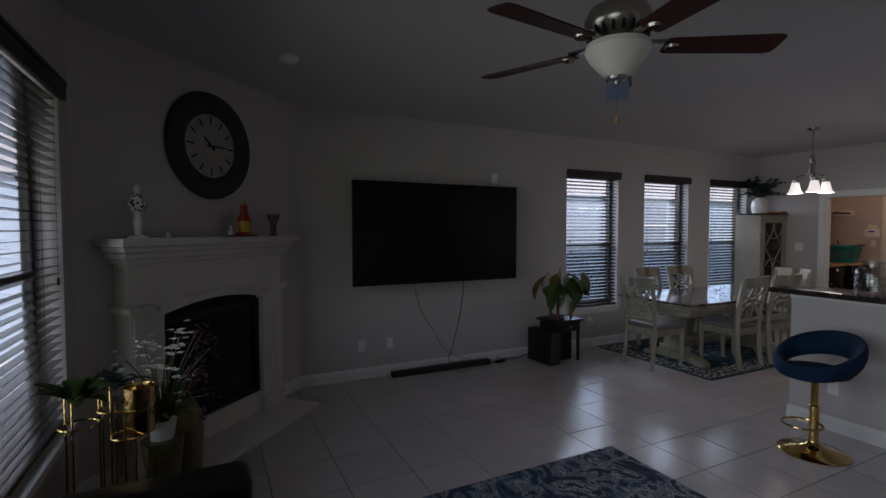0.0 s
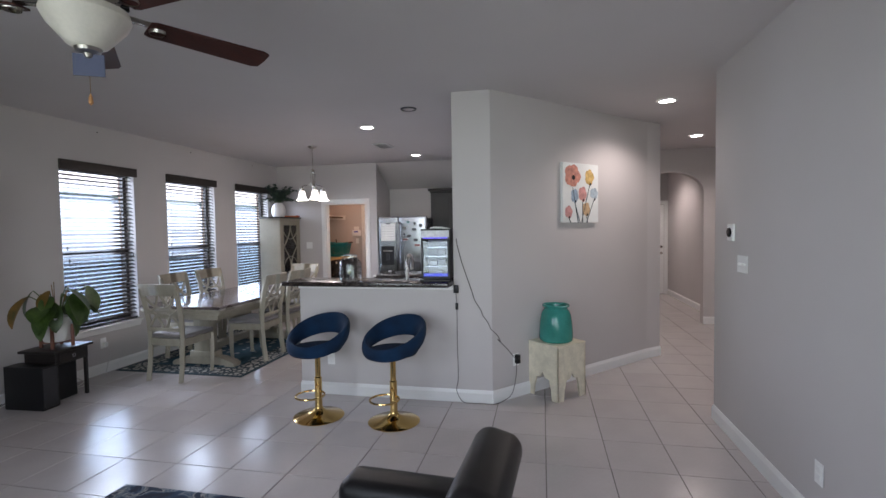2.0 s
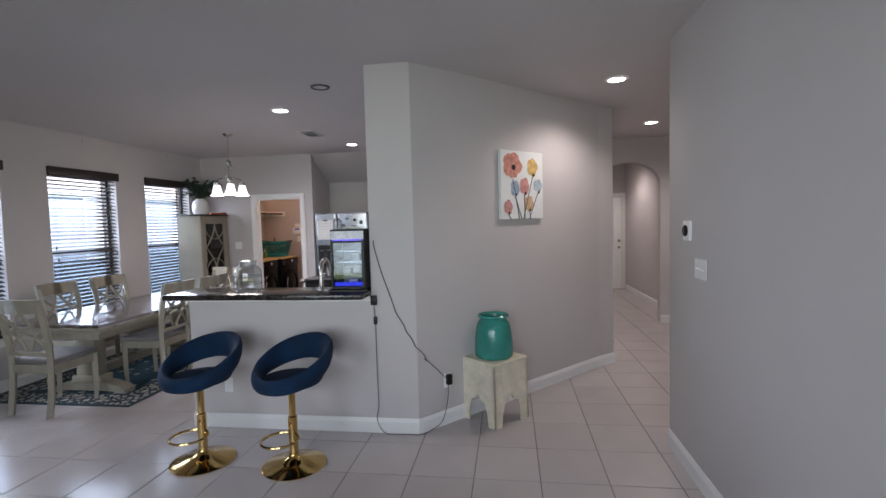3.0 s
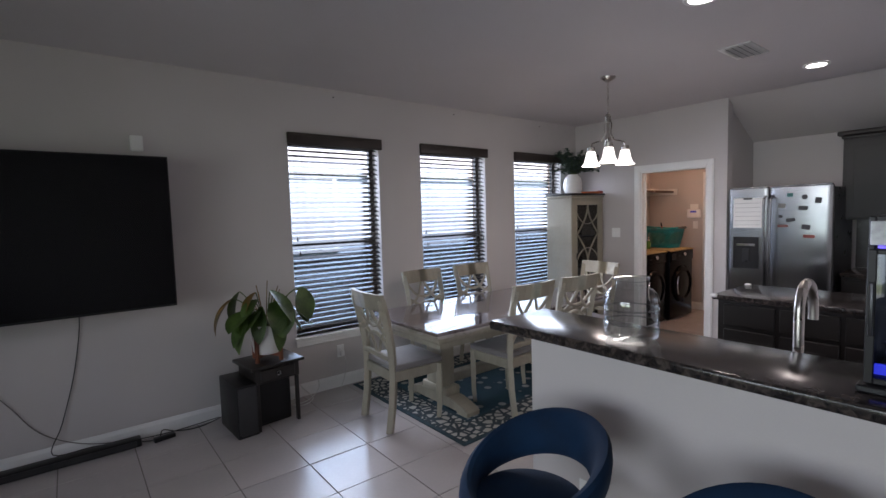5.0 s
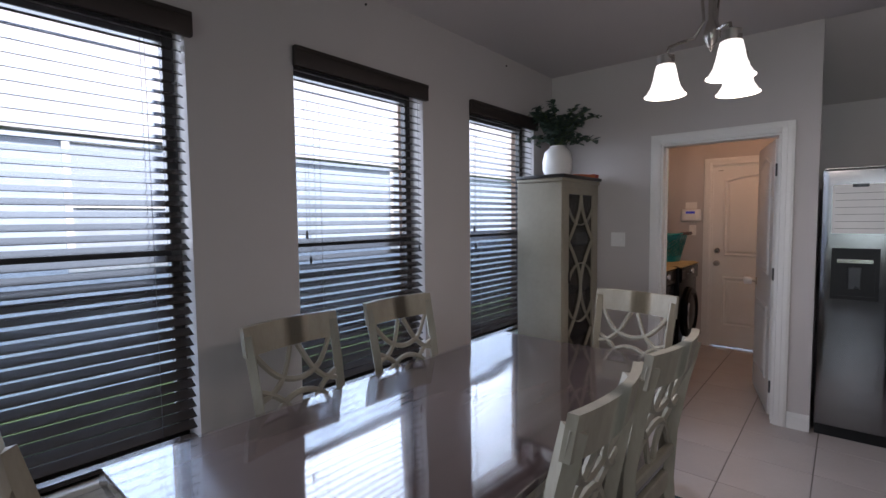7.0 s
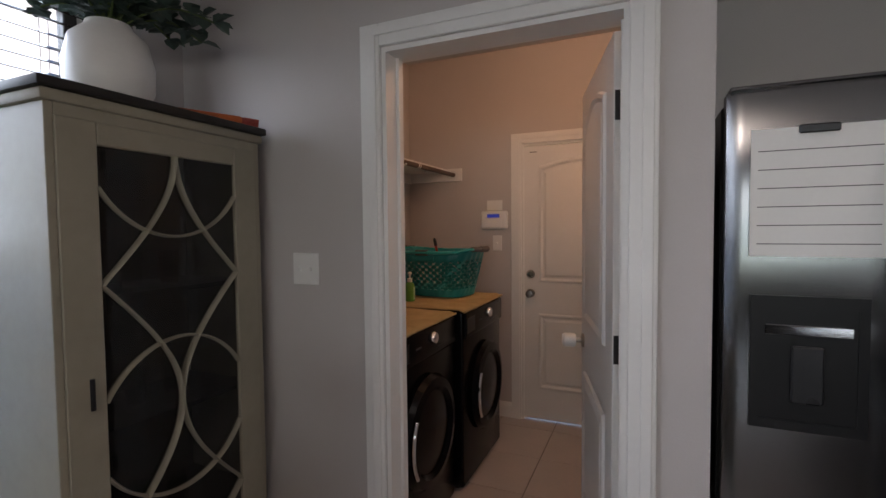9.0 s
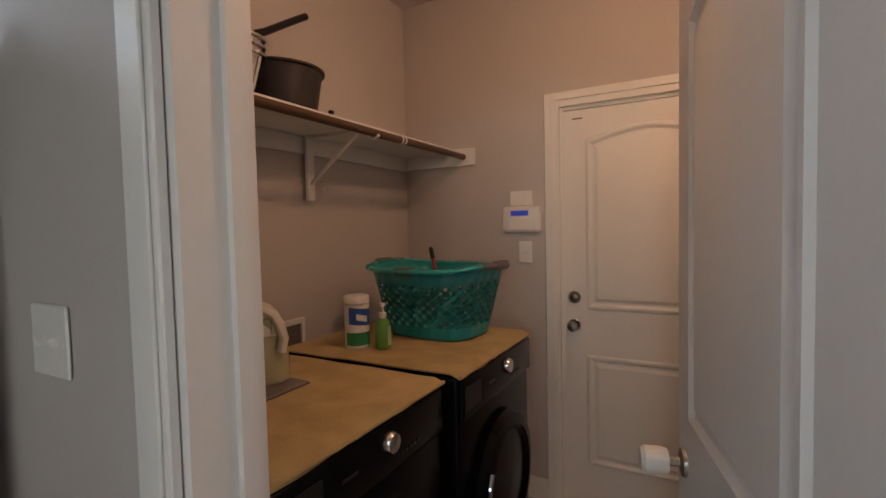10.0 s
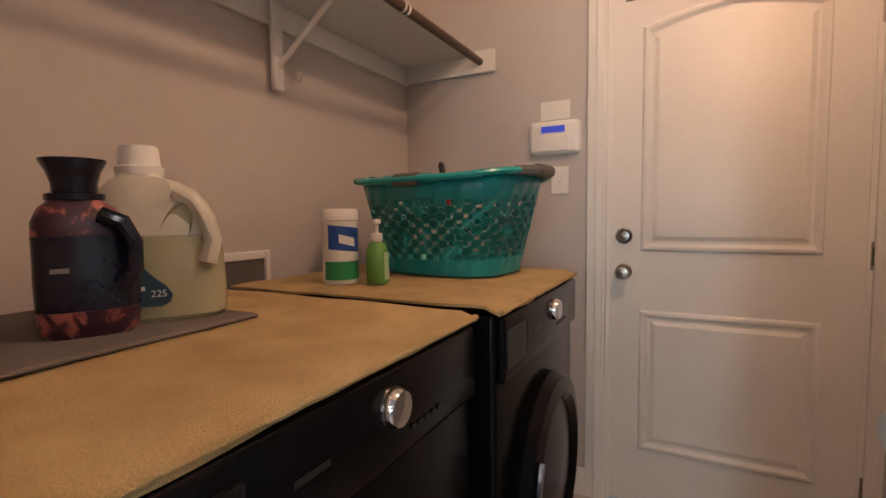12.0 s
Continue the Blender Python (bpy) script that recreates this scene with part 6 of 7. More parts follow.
def bowed_door(y0, y1, bow):
    """A door whose front bows outward across its width."""
    bm = B()
    ring = [(bow * (2 * k / 20 - 1) ** 2 + (0.012 if k in (0, 20) else 0.0), y0 + (y1 - y0) * k / 20) for k in range(21)] + [(0.072, y1), (0.072, y0)]
    rows = [[bm.verts.new((x + dx, y, z)) for x, y in ring] for z, dx in ((0.075, 0.008), (0.083, 0.0), (1.757, 0.0), (1.765, 0.008))]
    for a, b in zip(rows, rows[1:]):
        for k in range(len(ring)):
            j = (k + 1) % len(ring)
            bm.faces.new((a[k], b[k], b[j], a[j]))
    bm.faces.new(rows[0])
    bm.faces.new(rows[-1][::-1])
    bmesh.ops.recalc_face_normals(bm, faces=bm.faces)
    return bm


for nm, y0, y1, bow in (("freezer_door", 0.075, 0.440, 0.006), ("fridge_door", -0.440, 0.067, 0.020)):
    d = part(nm, bowed_door(y0, y1, bow), STEEL, fr, "brushed stainless door")
    hy = 0.098 if nm == "freezer_door" else 0.040
    bm = B()
    tube(bm, [(0.018, hy, 0.60), (-0.045, hy, 0.64), (-0.052, hy, 0.80), (-0.052, hy, 1.52), (-0.045, hy, 1.64), (0.018, hy, 1.68)], 0.013, 10)
    part("handle", bm, STEEL, d)
    part("top_trim", box(B(), 0.01, y0 + 0.005, 1.766, 0.072, y1 - 0.005, 1.778, 0.004), STEEL, d)
part("kick_plate", box(B(), 0.03, -0.44, 0.0, 0.075, 0.44, 0.070), BLACKBOX, fr)
dis = part("water_dispenser", box(box(box(box(box(B(), -0.006, 0.150, 0.93, 0.004, 0.385, 0.955), -0.006, 0.150, 1.23, 0.004, 0.385, 1.26), -0.006, 0.150, 0.955, 0.004, 0.170, 1.23), -0.006, 0.365, 0.955, 0.004, 0.385, 1.23), -0.003, 0.170, 0.955, 0.000, 0.365, 1.23), BLACKBOX, fr, "black ice and water recess")
part("control_strip", box(B(), -0.010, 0.180, 1.165, -0.003, 0.355, 1.19, 0.002), CHROME, dis)
part("paddle", box(B(), -0.014, 0.235, 1.00, -0.003, 0.30, 1.14, 0.004), DARKSTEEL, dis)
sheet = thing("paper_chart", "white paper chart held on the freezer door", "paper", pose(7.479, 2.575, 1.51))
part("page", box(B(), -0.003, -0.135, -0.155, -0.001, 0.135, 0.155), PAPER, sheet)
for k in range(6):
    part("ruled_line", box(B(), -0.0036, -0.12, 0.10 - k * 0.045, -0.003, 0.12, 0.102 - k * 0.045), DARKSTEEL, sheet)
part("clip", box(B(), -0.012, -0.04, 0.138, -0.003, 0.04, 0.158, 0.003), DARKSTEEL, sheet)
g = random.Random(5)
MAG = [mat("magnet_teal", (0.03, 0.14, 0.14), 0.5), mat("magnet_dark", (0.03, 0.03, 0.035), 0.5), mat("magnet_red", (0.22, 0.05, 0.04), 0.5), mat("magnet_grey", (0.20, 0.20, 0.19), 0.5)]
for i, (y, z, w2, h2, k) in enumerate(((2.21, 1.68, 0.05, 0.035, 0), (2.09, 1.655, 0.05, 0.05, 1), (1.985, 1.62, 0.05, 0.055, 1), (2.275, 1.575, 0.06, 0.045, 3), (2.10, 1.55, 0.075, 0.04, 1), (2.285, 1.47, 0.04, 0.03, 1), (2.20, 1.435, 0.075, 0.035, 1), (2.265, 1.375, 0.09, 0.022, 2), (2.075, 1.365, 0.07, 0.045, 1), (2.05, 1.275, 0.09, 0.03, 2))):
    b2 = B()
    if k == 1 and i % 2:
        lathe(b2, [(0.0, 0.0), (w2 / 2, 0.0), (w2 / 2 * 0.9, 0.006), (0.0, 0.007)], 12, m=Matrix.Rotation(radians(-90), 4, 'Y') @ Matrix.Diagonal((h2 / w2, 1, 1, 1)), caps=False)
    else:
        box(b2, -0.006, -w2 / 2, -h2 / 2, 0, w2 / 2, h2 / 2, 0.002)
    solid("fridge_magnet", b2, MAG[k], "small souvenir magnet on the refrigerator door", "magnet", pose(7.4795 + 0.020 * ((y - 2.1335) / 0.2535) ** 2, y, z, g.uniform(-8, 8)), "fridge magnets")

# back wall run
up = thing("wall_cabinet", "dark espresso wall cabinet with a crown moulding", "cabinet", pose(8.155, 1.30, 0))
part("body", box(B(), -0.185, -0.61, 1.42, 0.183, 0.61, 2.22, 0.003), ESPRESSO, up)
part("crown", box(box(B(), -0.20, -0.612, 2.215, 0.182, 0.625, 2.245, 0.006), -0.235, -0.612, 2.245, 0.182, 0.655, 2.29, 0.012, 2), ESPRESSO, up)
for y in (-0.40, 0.0, 0.40):
    d = part("door", box(B(), -0.205, y - 0.19, 1.44, -0.186, y + 0.19, 2.20, 0.004), ESPRESSO, up)
    part("inset", box(B(), -0.209, y - 0.12, 1.51, -0.205, y + 0.12, 2.13, 0.002), ESPRESSO, d)
low = thing("base_cabinet", "espresso base cabinet along the back wall", "cabinet", pose(8.03, 1.27, 0))
part("body", box(B(), -0.29, -0.58, 0.10, 0.308, 0.58, 0.875), ESPRESSO, low)
for y in (-0.38, 0.0, 0.38):
    part("door", box(B(), -0.31, y - 0.18, 0.13, -0.29, y + 0.18, 0.85, 0.004), ESPRESSO, low)
solid("back_counter", box(B(), 7.70, 0.69, 0.877, 8.338, 1.855, 0.915, 0.006, 2), GRANITE, "dark granite counter on the back wall", "countertop")
SPLASH = mat("dark_backsplash", (0.05, 0.045, 0.042), 0.25, vary=0.3, scale=10)
spl = structure("trim_backsplash", box(B(), 8.325, 0.69, 0.917, 8.338, 1.855, 1.418), SPLASH, "dark backsplash")
outlet("outlet_kitchen", pose(8.323, 1.72, 1.16, 0, 0, -90))

# ---- laundry ----
def front_loader(name, x0, x1, yc, dial, label):
    w = x1 - x0
    ob = thing(name, label, "washing machine", pose((x0 + x1) / 2, yc, 0), "laundry pair")
    h = w / 2
    part("body", box(B(), -h, -0.375, 0.02, h, 0.38, 0.981, 0.012, 3), BLACKGLOSS, ob)
    part("control_panel", box(B(), -h + 0.008, -0.392, 0.835, h - 0.008, -0.372, 0.974, 0.012, 3), BLACKGLOSS, ob)
    mm = Matrix.Translation((dial, -0.392, 0.922)) @ Matrix.Rotation(radians(90), 4, 'X')
    part("dial", lathe(B(), [(0.029, 0.0), (0.029, 0.010), (0.024, 0.018), (0.0, 0.020)], 28, m=mm, caps=False), CHROME, ob, "chrome program dial")
    part("nameplate", box(B(), -0.13, -0.3940, 0.902, -0.075, -0.3925, 0.910), DARKSTEEL, ob)
    part("drawer_line", box(B(), -h + 0.02, -0.394, 0.865, -0.19, -0.3922, 0.945, 0.003), BLACKBOX, ob)
    for k in range(5):
        part("button", box(B(), 0.10 + k * 0.020, -0.395, 0.870, 0.110 + k * 0.020, -0.392, 0.875), DARKSTEEL, ob)
    md = Matrix.Translation((0, -0.375, 0.50)) @ Matrix.Rotation(radians(90), 4, 'X')
    d = part("door", lathe(B(), [(0.255, 0.0), (0.262, 0.02), (0.245, 0.045), (0.205, 0.052), (0.185, 0.035)], 44, m=md, caps=False), BLACKGLOSS, ob, "round loading door")
    part("glass", lathe(B(), [(0.0, 0.05), (0.10, 0.046), (0.186, 0.034)], 36, m=md, caps=False), SCREEN, d)
    part("handle", tube(B(), [(0.235 * math.cos(a), -0.43, 0.50 + 0.235 * math.sin(a)) for a in [2.6 + k * 0.11 for k in range(11)]], 0.010, 8), CHROME, d)
    for x in (-h + 0.05, h - 0.05):
        for y in (-0.32, 0.32):
            part("foot", lathe(B(), [(0.022, 0), (0.022, 0.02)], 10, at=(x, y, 0)), BLACKBOX, ob)
    return ob


front_loader("front_load_dryer", 7.690, 8.375, 4.250, 0.05, "black front-loading dryer under a tan towel")
front_loader("front_load_washer", 8.430, 9.110, 4.220, 0.05, "black front-loading washer under a tan towel")


def towel(x0, x1, yc, seed):
    ob = thing("tan_towel", "tan terry towel spread over the machine top", "towel", pose((x0 + x1) / 2, yc, 0.982), "towels on the machines")
    bm = B()
    n = 24
    h = (x1 - x0) / 2
    rows = []
    for i in range(n + 1):
        r = []
        for j in range(n + 1):
            u, v = -1 + 2 * i / n, -1 + 2 * j / n
            z = 0.008 + 0.004 * noise.noise(Vector((u * 3, v * 3, seed)))
            x = u * (h + 0.004) + 0.006 * noise.noise(Vector((v * 4, seed, u)))
            y = v * 0.388 + 0.010 * noise.noise(Vector((u * 3, seed, 2))) * abs(v)
            if v < -0.97:
                z -= 0.012
            r.append(bm.verts.new((x, y, z)))
        rows.append(r)
    for i in range(n):
        for j in range(n):
            bm.faces.new((rows[i][j], rows[i + 1][j], rows[i + 1][j + 1], rows[i][j + 1]))
    ext = bmesh.ops.extrude_face_region(bm, geom=list(bm.faces))
    for v in ext["geom"]:
        if isinstance(v, bmesh.types.BMVert):
            v.co.z += 0.006
    part("cloth", bm, CORK, ob, "", 60)
    bm = B()
    tube(bm, [(-h + 2 * h * k / 20, -0.390 + 0.004 * noise.noise(Vector((k * 0.7, seed, 1))), 0.004) for k in range(21)], 0.006, 6)
    part("hem", bm, CORK, ob)
    return ob


towel(7.690, 8.375, 4.250, 1.3)
towel(8.430, 9.110, 4.220, 5.1)
TOP = 0.998
solid("grey_mat", box(B(), -0.24, -0.22, 0, 0.22, 0.22, 0.008, 0.003), GREYMAT, "grey rubber mat on the dryer", "mat", pose(7.945, 4.42, TOP, 0, 0, 0))

# laundry basket: real holes between the bars of its sides
bas = thing("laundry_basket", "teal plastic laundry basket with round holes", "laundry basket", pose(8.935, 4.19, TOP, 0, 0, 82))


def basket_ring(u):
    """The turn at which a rounded-square outline has run the share u of its length, so that the holes are evenly spaced."""
    while u >= BASKET_RUN[-1][0]:
        u -= BASKET_RUN[-1][0]
    k = min(range(len(BASKET_RUN)), key=lambda i: abs(BASKET_RUN[i][0] - u))
    return BASKET_RUN[k][1]


def basket_xy(t, a, b2):
    c, d = math.cos(t), math.sin(t)
    return a * math.copysign(abs(c) ** 0.55, c), b2 * math.copysign(abs(d) ** 0.55, d)


BASKET_RUN, run, last = [], 0.0, None
for i in range(2001):
    q = Vector(basket_xy(2 * math.pi * i / 2000, 0.24, 0.185))
    run += (q - last).length if last is not None else 0.0
    last = q
    BASKET_RUN.append((run, 2 * math.pi * i / 2000))
BASKET_RUN = [(r / run * 2 * math.pi, t) for r, t in BASKET_RUN]
BASKET_STEP = {}


def basket_pt(u, s):
    """A point of the basket's side: u round by length, s up."""
    key = round(u, 5)
    if key not in BASKET_STEP:
        BASKET_STEP[key] = basket_ring(u % (2 * math.pi))
    t = BASKET_STEP[key]
    x, y = basket_xy(t, 0.205 + 0.064 * s, 0.155 + 0.058 * s)
    return Vector((x, y, 0.005 + 0.275 * s + 0.018 * abs(math.cos(t)) ** 3 * s))


bm = B()
NU, NV = 56, 9
lo, hi = 0.16, 0.80


def ring_row(s):
    return [bm.verts.new(basket_pt(2 * math.pi * k / NU, s)) for k in range(NU)]


r0, r1 = ring_row(0.0), ring_row(lo)
for k in range(NU):
    j = (k + 1) % NU
    bm.faces.new((r0[k], r0[j], r1[j], r1[k]))
for v in range(NV):
    s0, s1 = lo + (hi - lo) * v / NV, lo + (hi - lo) * (v + 1) / NV
    for k in range(NU):
        t0, t1 = 2 * math.pi * k / NU, 2 * math.pi * (k + 1) / NU
        corners = [(t0, s0), (t1, s0), (t1, s1), (t0, s1)]
        if (k + v) % 2:
            bm.faces.new([bm.verts.new(basket_pt(*c)) for c in corners])
            continue
        tc, sc = (t0 + t1) / 2, (s0 + s1) / 2
        f = 0.44
        outer, inner = [], []
        for q in range(8):
            an = q * math.pi / 4 + math.pi / 8
            rx, ry = math.cos(an), math.sin(an)
            mx = max(abs(rx), abs(ry))
            outer.append(bm.verts.new(basket_pt(tc + (t1 - t0) * 0.5 * rx / mx, sc + (s1 - s0) * 0.5 * ry / mx)))
            inner.append(bm.verts.new(basket_pt(tc + (t1 - t0) * f * rx, sc + (s1 - s0) * f * ry)))
        for q in range(8):
            j = (q + 1) % 8
            bm.faces.new((outer[q], outer[j], inner[j], inner[q]))
r2, r3 = ring_row(hi), ring_row(1.0)
for k in range(NU):
    j = (k + 1) % NU
    bm.faces.new((r2[k], r2[j], r3[j], r3[k]))
bm.faces.new([bm.verts.new(basket_pt(2 * math.pi * k / NU, 0.0)) for k in range(NU)][::-1])
bmesh.ops.remove_doubles(bm, verts=bm.verts, dist=0.0004)
shell = part("shell", bm, TEALPLASTIC, bas, "", 50)
sol = shell.modifiers.new("thickness", 'SOLIDIFY')
sol.thickness = 0.0035
bm = B()
tube(bm, [basket_pt(2 * math.pi * k / 72, 1.0) + Vector((0.012 * math.cos(2 * math.pi * k / 72), 0.012 * math.sin(2 * math.pi * k / 72), 0.004)) for k in range(72)], 0.017, 10, closed=True, flat=0.6)
part("rim", bm, mat("rim_teal", (0.020, 0.330, 0.335), 0.28, vary=0.06, bump=0), bas, "smooth rolled rim")
for t in (math.pi, 0.0, math.pi / 2):
    p = basket_pt(t, 1.0)
    c, s = math.cos(t), math.sin(t)
    bm = B()
    pts = []
    for k in range(13):
        q = (k / 12 - 0.5) * 0.17
        bow = 0.05 * (1 - (k / 6 - 1) ** 4) if abs(c) > 0.5 else 0.008
        pts.append((p.x + c * bow - s * q, p.y + s * bow + c * q, p.z + 0.004))
    tube(bm, pts, 0.014, 8)
    part("handle", bm, GREYMAT if abs(c) > 0.5 else TEALPLASTIC, bas)
    bm = B()
    tube(bm, pts[3:10], 0.0185, 10)
    part("grip", bm, GREYMAT, bas, "grey soft grip")
    if abs(c) < 0.5:
        part("handle_panel", box(B(), -0.075, -0.003, -0.040, 0.075, 0.004, 0.0, 0.006, 2, m=Matrix.Translation((p.x, p.y - 0.004, p.z - 0.012))), TEALPLASTIC, bas, "smooth panel under the grip")
solid("red_marker", lathe(B(), [(0.0, 0), (0.008, 0), (0.009, 0.12), (0.006, 0.135), (0.0, 0.14)], 12, caps=False), red, "red marker with a black cap standing in the basket", "marker", bas.matrix_world @ pose(0.09, -0.12, 0.20, -4, 10, 0))
solid("black_marker_cap", lathe(B(), [(0.0, 0.0), (0.0105, 0.0), (0.0105, 0.045), (0.005, 0.055), (0.0, 0.056)], 12, caps=False), BLACKBOX, "black cap of the red marker", "marker cap", bas.matrix_world @ pose(0.09, -0.12, 0.20, -4, 10, 0) @ Matrix.Translation((0, 0, 0.115)))

# wipes tub
tub = thing("wipes_tub", "white wipes tub with a blue and green label", "wipes", pose(8.58, 4.355, TOP))
part("body", lathe(B(), [(0.0, 0), (0.046, 0), (0.048, 0.006), (0.048, 0.168), (0.0, 0.168)], 28, caps=False), WHITEPLASTIC, tub)
part("lid", lathe(B(), [(0.0495, 0.172), (0.050, 0.196), (0.046, 0.202), (0.0, 0.203)], 28, caps=False), WHITEPLASTIC, tub)


def wrap(z0, z1, a0, a1, r, n=14, slant=0.0):
    b2 = B()
    lo2 = [b2.verts.new((r * math.cos(a0 + (a1 - a0) * k / n), r * math.sin(a0 + (a1 - a0) * k / n), z0 + slant * k / n)) for k in range(n + 1)]
    hi2 = [b2.verts.new((r * math.cos(a0 + (a1 - a0) * k / n), r * math.sin(a0 + (a1 - a0) * k / n), z1 + slant * k / n)) for k in range(n + 1)]
    for k in range(n):
        b2.faces.new((lo2[k], lo2[k + 1], hi2[k + 1], hi2[k]))
    return b2


BLUE = mat("label_blue", (0.02, 0.09, 0.38), 0.4)
GREEN = mat("label_green", (0.03, 0.28, 0.10), 0.4)
part("blue_label", wrap(0.095, 0.160, math.pi, math.pi * 1.75, 0.0484, slant=-0.012), BLUE, tub, "blue label band")
part("green_label", wrap(0.012, 0.062, math.pi * 0.9, math.pi * 1.9, 0.0484), GREEN, tub, "green label band")
part("white_mark", wrap(0.112, 0.135, math.pi * 1.2, math.pi * 1.5, 0.0487, slant=-0.012), WHITEPLASTIC, tub)
part("blue_bars", wrap(0.075, 0.150, math.pi * 1.78, math.pi * 1.88, 0.0485), BLUE, tub)
san = thing("hand_sanitizer", "clear green hand sanitizer pump bottle", "bottle", pose(8.605, 4.25, TOP))
GEL = mat("green_gel", (0.14, 0.36, 0.08), 0.15, vary=0.1, bump=0)
part("bottle", lathe(B(), [(0.0, 0), (0.027, 0), (0.030, 0.006), (0.030, 0.085), (0.024, 0.105), (0.012, 0.115)], 20, caps=False), GEL, san)
part("label", wrap(0.012, 0.085, math.pi * 1.40, math.pi * 2.05, 0.0305), mat("pale_label", (0.35, 0.55, 0.33), 0.5), san)
part("pump", tube(lathe(B(), [(0.013, 0.112), (0.015, 0.118), (0.015, 0.135), (0.005, 0.137), (0.005, 0.160), (0.012, 0.162), (0.012, 0.172), (0.0, 0.174)], 16, caps=False), [(0, 0, 0.168), (-0.020, -0.014, 0.169), (-0.034, -0.024, 0.160)], 0.005, 8), WHITEPLASTIC, san)

# bottle of clear detergent
SOAP = mat("milky_detergent", (0.58, 0.56, 0.36), 0.22, vary=0.05, bump=0)
SOAP.node_tree.nodes["Principled BSDF"].inputs["Transmission Weight"].default_value = 0.35
MILK = mat("milky_plastic", (0.72, 0.70, 0.60), 0.3, vary=0.04, bump=0)
MILK.node_tree.nodes["Principled BSDF"].inputs["Transmission Weight"].default_value = 0.25


def oval(bm, prof, kx, ky, n=28, at=(0, 0, 0)):
    rings = []
    for r, z in prof:
        rings.append([bm.verts.new((at[0] + r * kx * math.copysign(abs(math.cos(2 * math.pi * i / n)) ** 0.8, math.cos(2 * math.pi * i / n)), at[1] + r * ky * math.copysign(abs(math.sin(2 * math.pi * i / n)) ** 0.8, math.sin(2 * math.pi * i / n)), z)) for i in range(n)])
    for a, b2 in zip(rings, rings[1:]):
        for i in range(n):
            j = (i + 1) % n
            bm.faces.new((a[i], a[j], b2[j], b2[i]))
    bm.faces.new(rings[0][::-1])
    bm.faces.new(rings[-1])
    return bm


def jug_body(bm, rows, n=36):
    """A moulded bottle: rows of (centre x, half width, half depth, height) with rounded-square sections."""
    rings = []
    for cx, hw2, hd2, z in rows:
        rings.append([bm.verts.new((cx + hw2 * math.copysign(abs(math.cos(2 * math.pi * i / n)) ** 0.62, math.cos(2 * math.pi * i / n)), hd2 * math.copysign(abs(math.sin(2 * math.pi * i / n)) ** 0.62, math.sin(2 * math.pi * i / n)), z)) for i in range(n)])
    for r, q in zip(rings, rings[1:]):
        for i in range(n):
            bm.faces.new((r[i], r[(i + 1) % n], q[(i + 1) % n], q[i]))
    bm.faces.new(rings[0][::-1])
    bm.faces.new(rings[-1])
    return bm


det = thing("detergent_jug", "large translucent jug of pale yellow laundry detergent", "detergent bottle", pose(8.085, 4.35, TOP + 0.008, 0, 0, -38))
part("liquid", jug_body(B(), [(0.0, 0.094, 0.064, 0.0), (0.0, 0.102, 0.070, 0.008), (0.0, 0.103, 0.071, 0.06), (0.0, 0.099, 0.069, 0.120), (0.0, 0.096, 0.067, 0.145)]), SOAP, det, "pale yellow detergent")
part("upper_body", jug_body(B(), [(0.0, 0.096, 0.067, 0.1455), (-0.003, 0.091, 0.063, 0.180), (-0.008, 0.084, 0.057, 0.205), (-0.014, 0.072, 0.050, 0.226), (-0.022, 0.052, 0.043, 0.240), (-0.028, 0.036, 0.036, 0.246), (-0.028, 0.034, 0.034, 0.252)]), MILK, det)
hb = B()
tube(hb, [(0.030, -0.050, 0.222), (0.058, -0.056, 0.205), (0.076, -0.060, 0.175), (0.084, -0.064, 0.135), (0.074, -0.066, 0.098)], 0.019, 12, flat=0.8)
part("handle", hb, MILK, det)
part("handle_recess", lathe(B(), [(0.0, 0.0), (0.9, 0.0), (1.0, 0.004), (1.05, 0.0)], 28, m=Matrix.Translation((0.026, -0.062, 0.150)) @ Matrix.Rotation(radians(20), 4, 'Y') @ Matrix.Rotation(radians(90), 4, 'X') @ Matrix.Diagonal((0.022, 0.052, 1, 1)), caps=False), SOAP, det, "moulded finger recess")
part("cap", lathe(B(), [(0.037, 0.250), (0.038, 0.264), (0.033, 0.267), (0.031, 0.292), (0.029, 0.300), (0.026, 0.302), (0.0, 0.302)], 26, at=(-0.028, 0, 0), caps=False), WHITEPLASTIC, det, "white screw cap")
part("label", prism(B(), [(-0.086, 0.028), (0.004, 0.028), (0.016, 0.034), (0.020, 0.046), (0.012, 0.060), (-0.004, 0.074), (-0.020, 0.092), (-0.033, 0.114), (-0.042, 0.140), (-0.047, 0.170), (-0.080, 0.166)], 0.006, Matrix.Translation((0, -0.0745, 0))), mat("dark_teal_label", (0.012, 0.085, 0.10), 0.5, vary=0.4, scale=12, colour2=(0.02, 0.05, 0.12)), det, "dark teal tapering label")
txt = bpy.data.curves.new("count_text", 'FONT')
txt.body, txt.size, txt.extrude, txt.align_x = "225", 0.016, 0.0003, 'CENTER'
txt.materials.append(PAPER)
to = new("count_text", txt)
to.parent = det
to.matrix_basis = pose(0.000, -0.0755, 0.044, 90)
for k in range(2):
    part("text_bar", box(B(), -0.060 + 0.012 * k, -0.0755, 0.100 - k * 0.045, -0.040 + 0.02 * k, -0.0747, 0.107 - k * 0.045), PAPER, det)
sb = thing("scent_bead_bottle", "dark bottle of scent beads with a pink floral sleeve", "bottle", pose(7.955, 4.33, TOP + 0.008, 0, 0, -25))
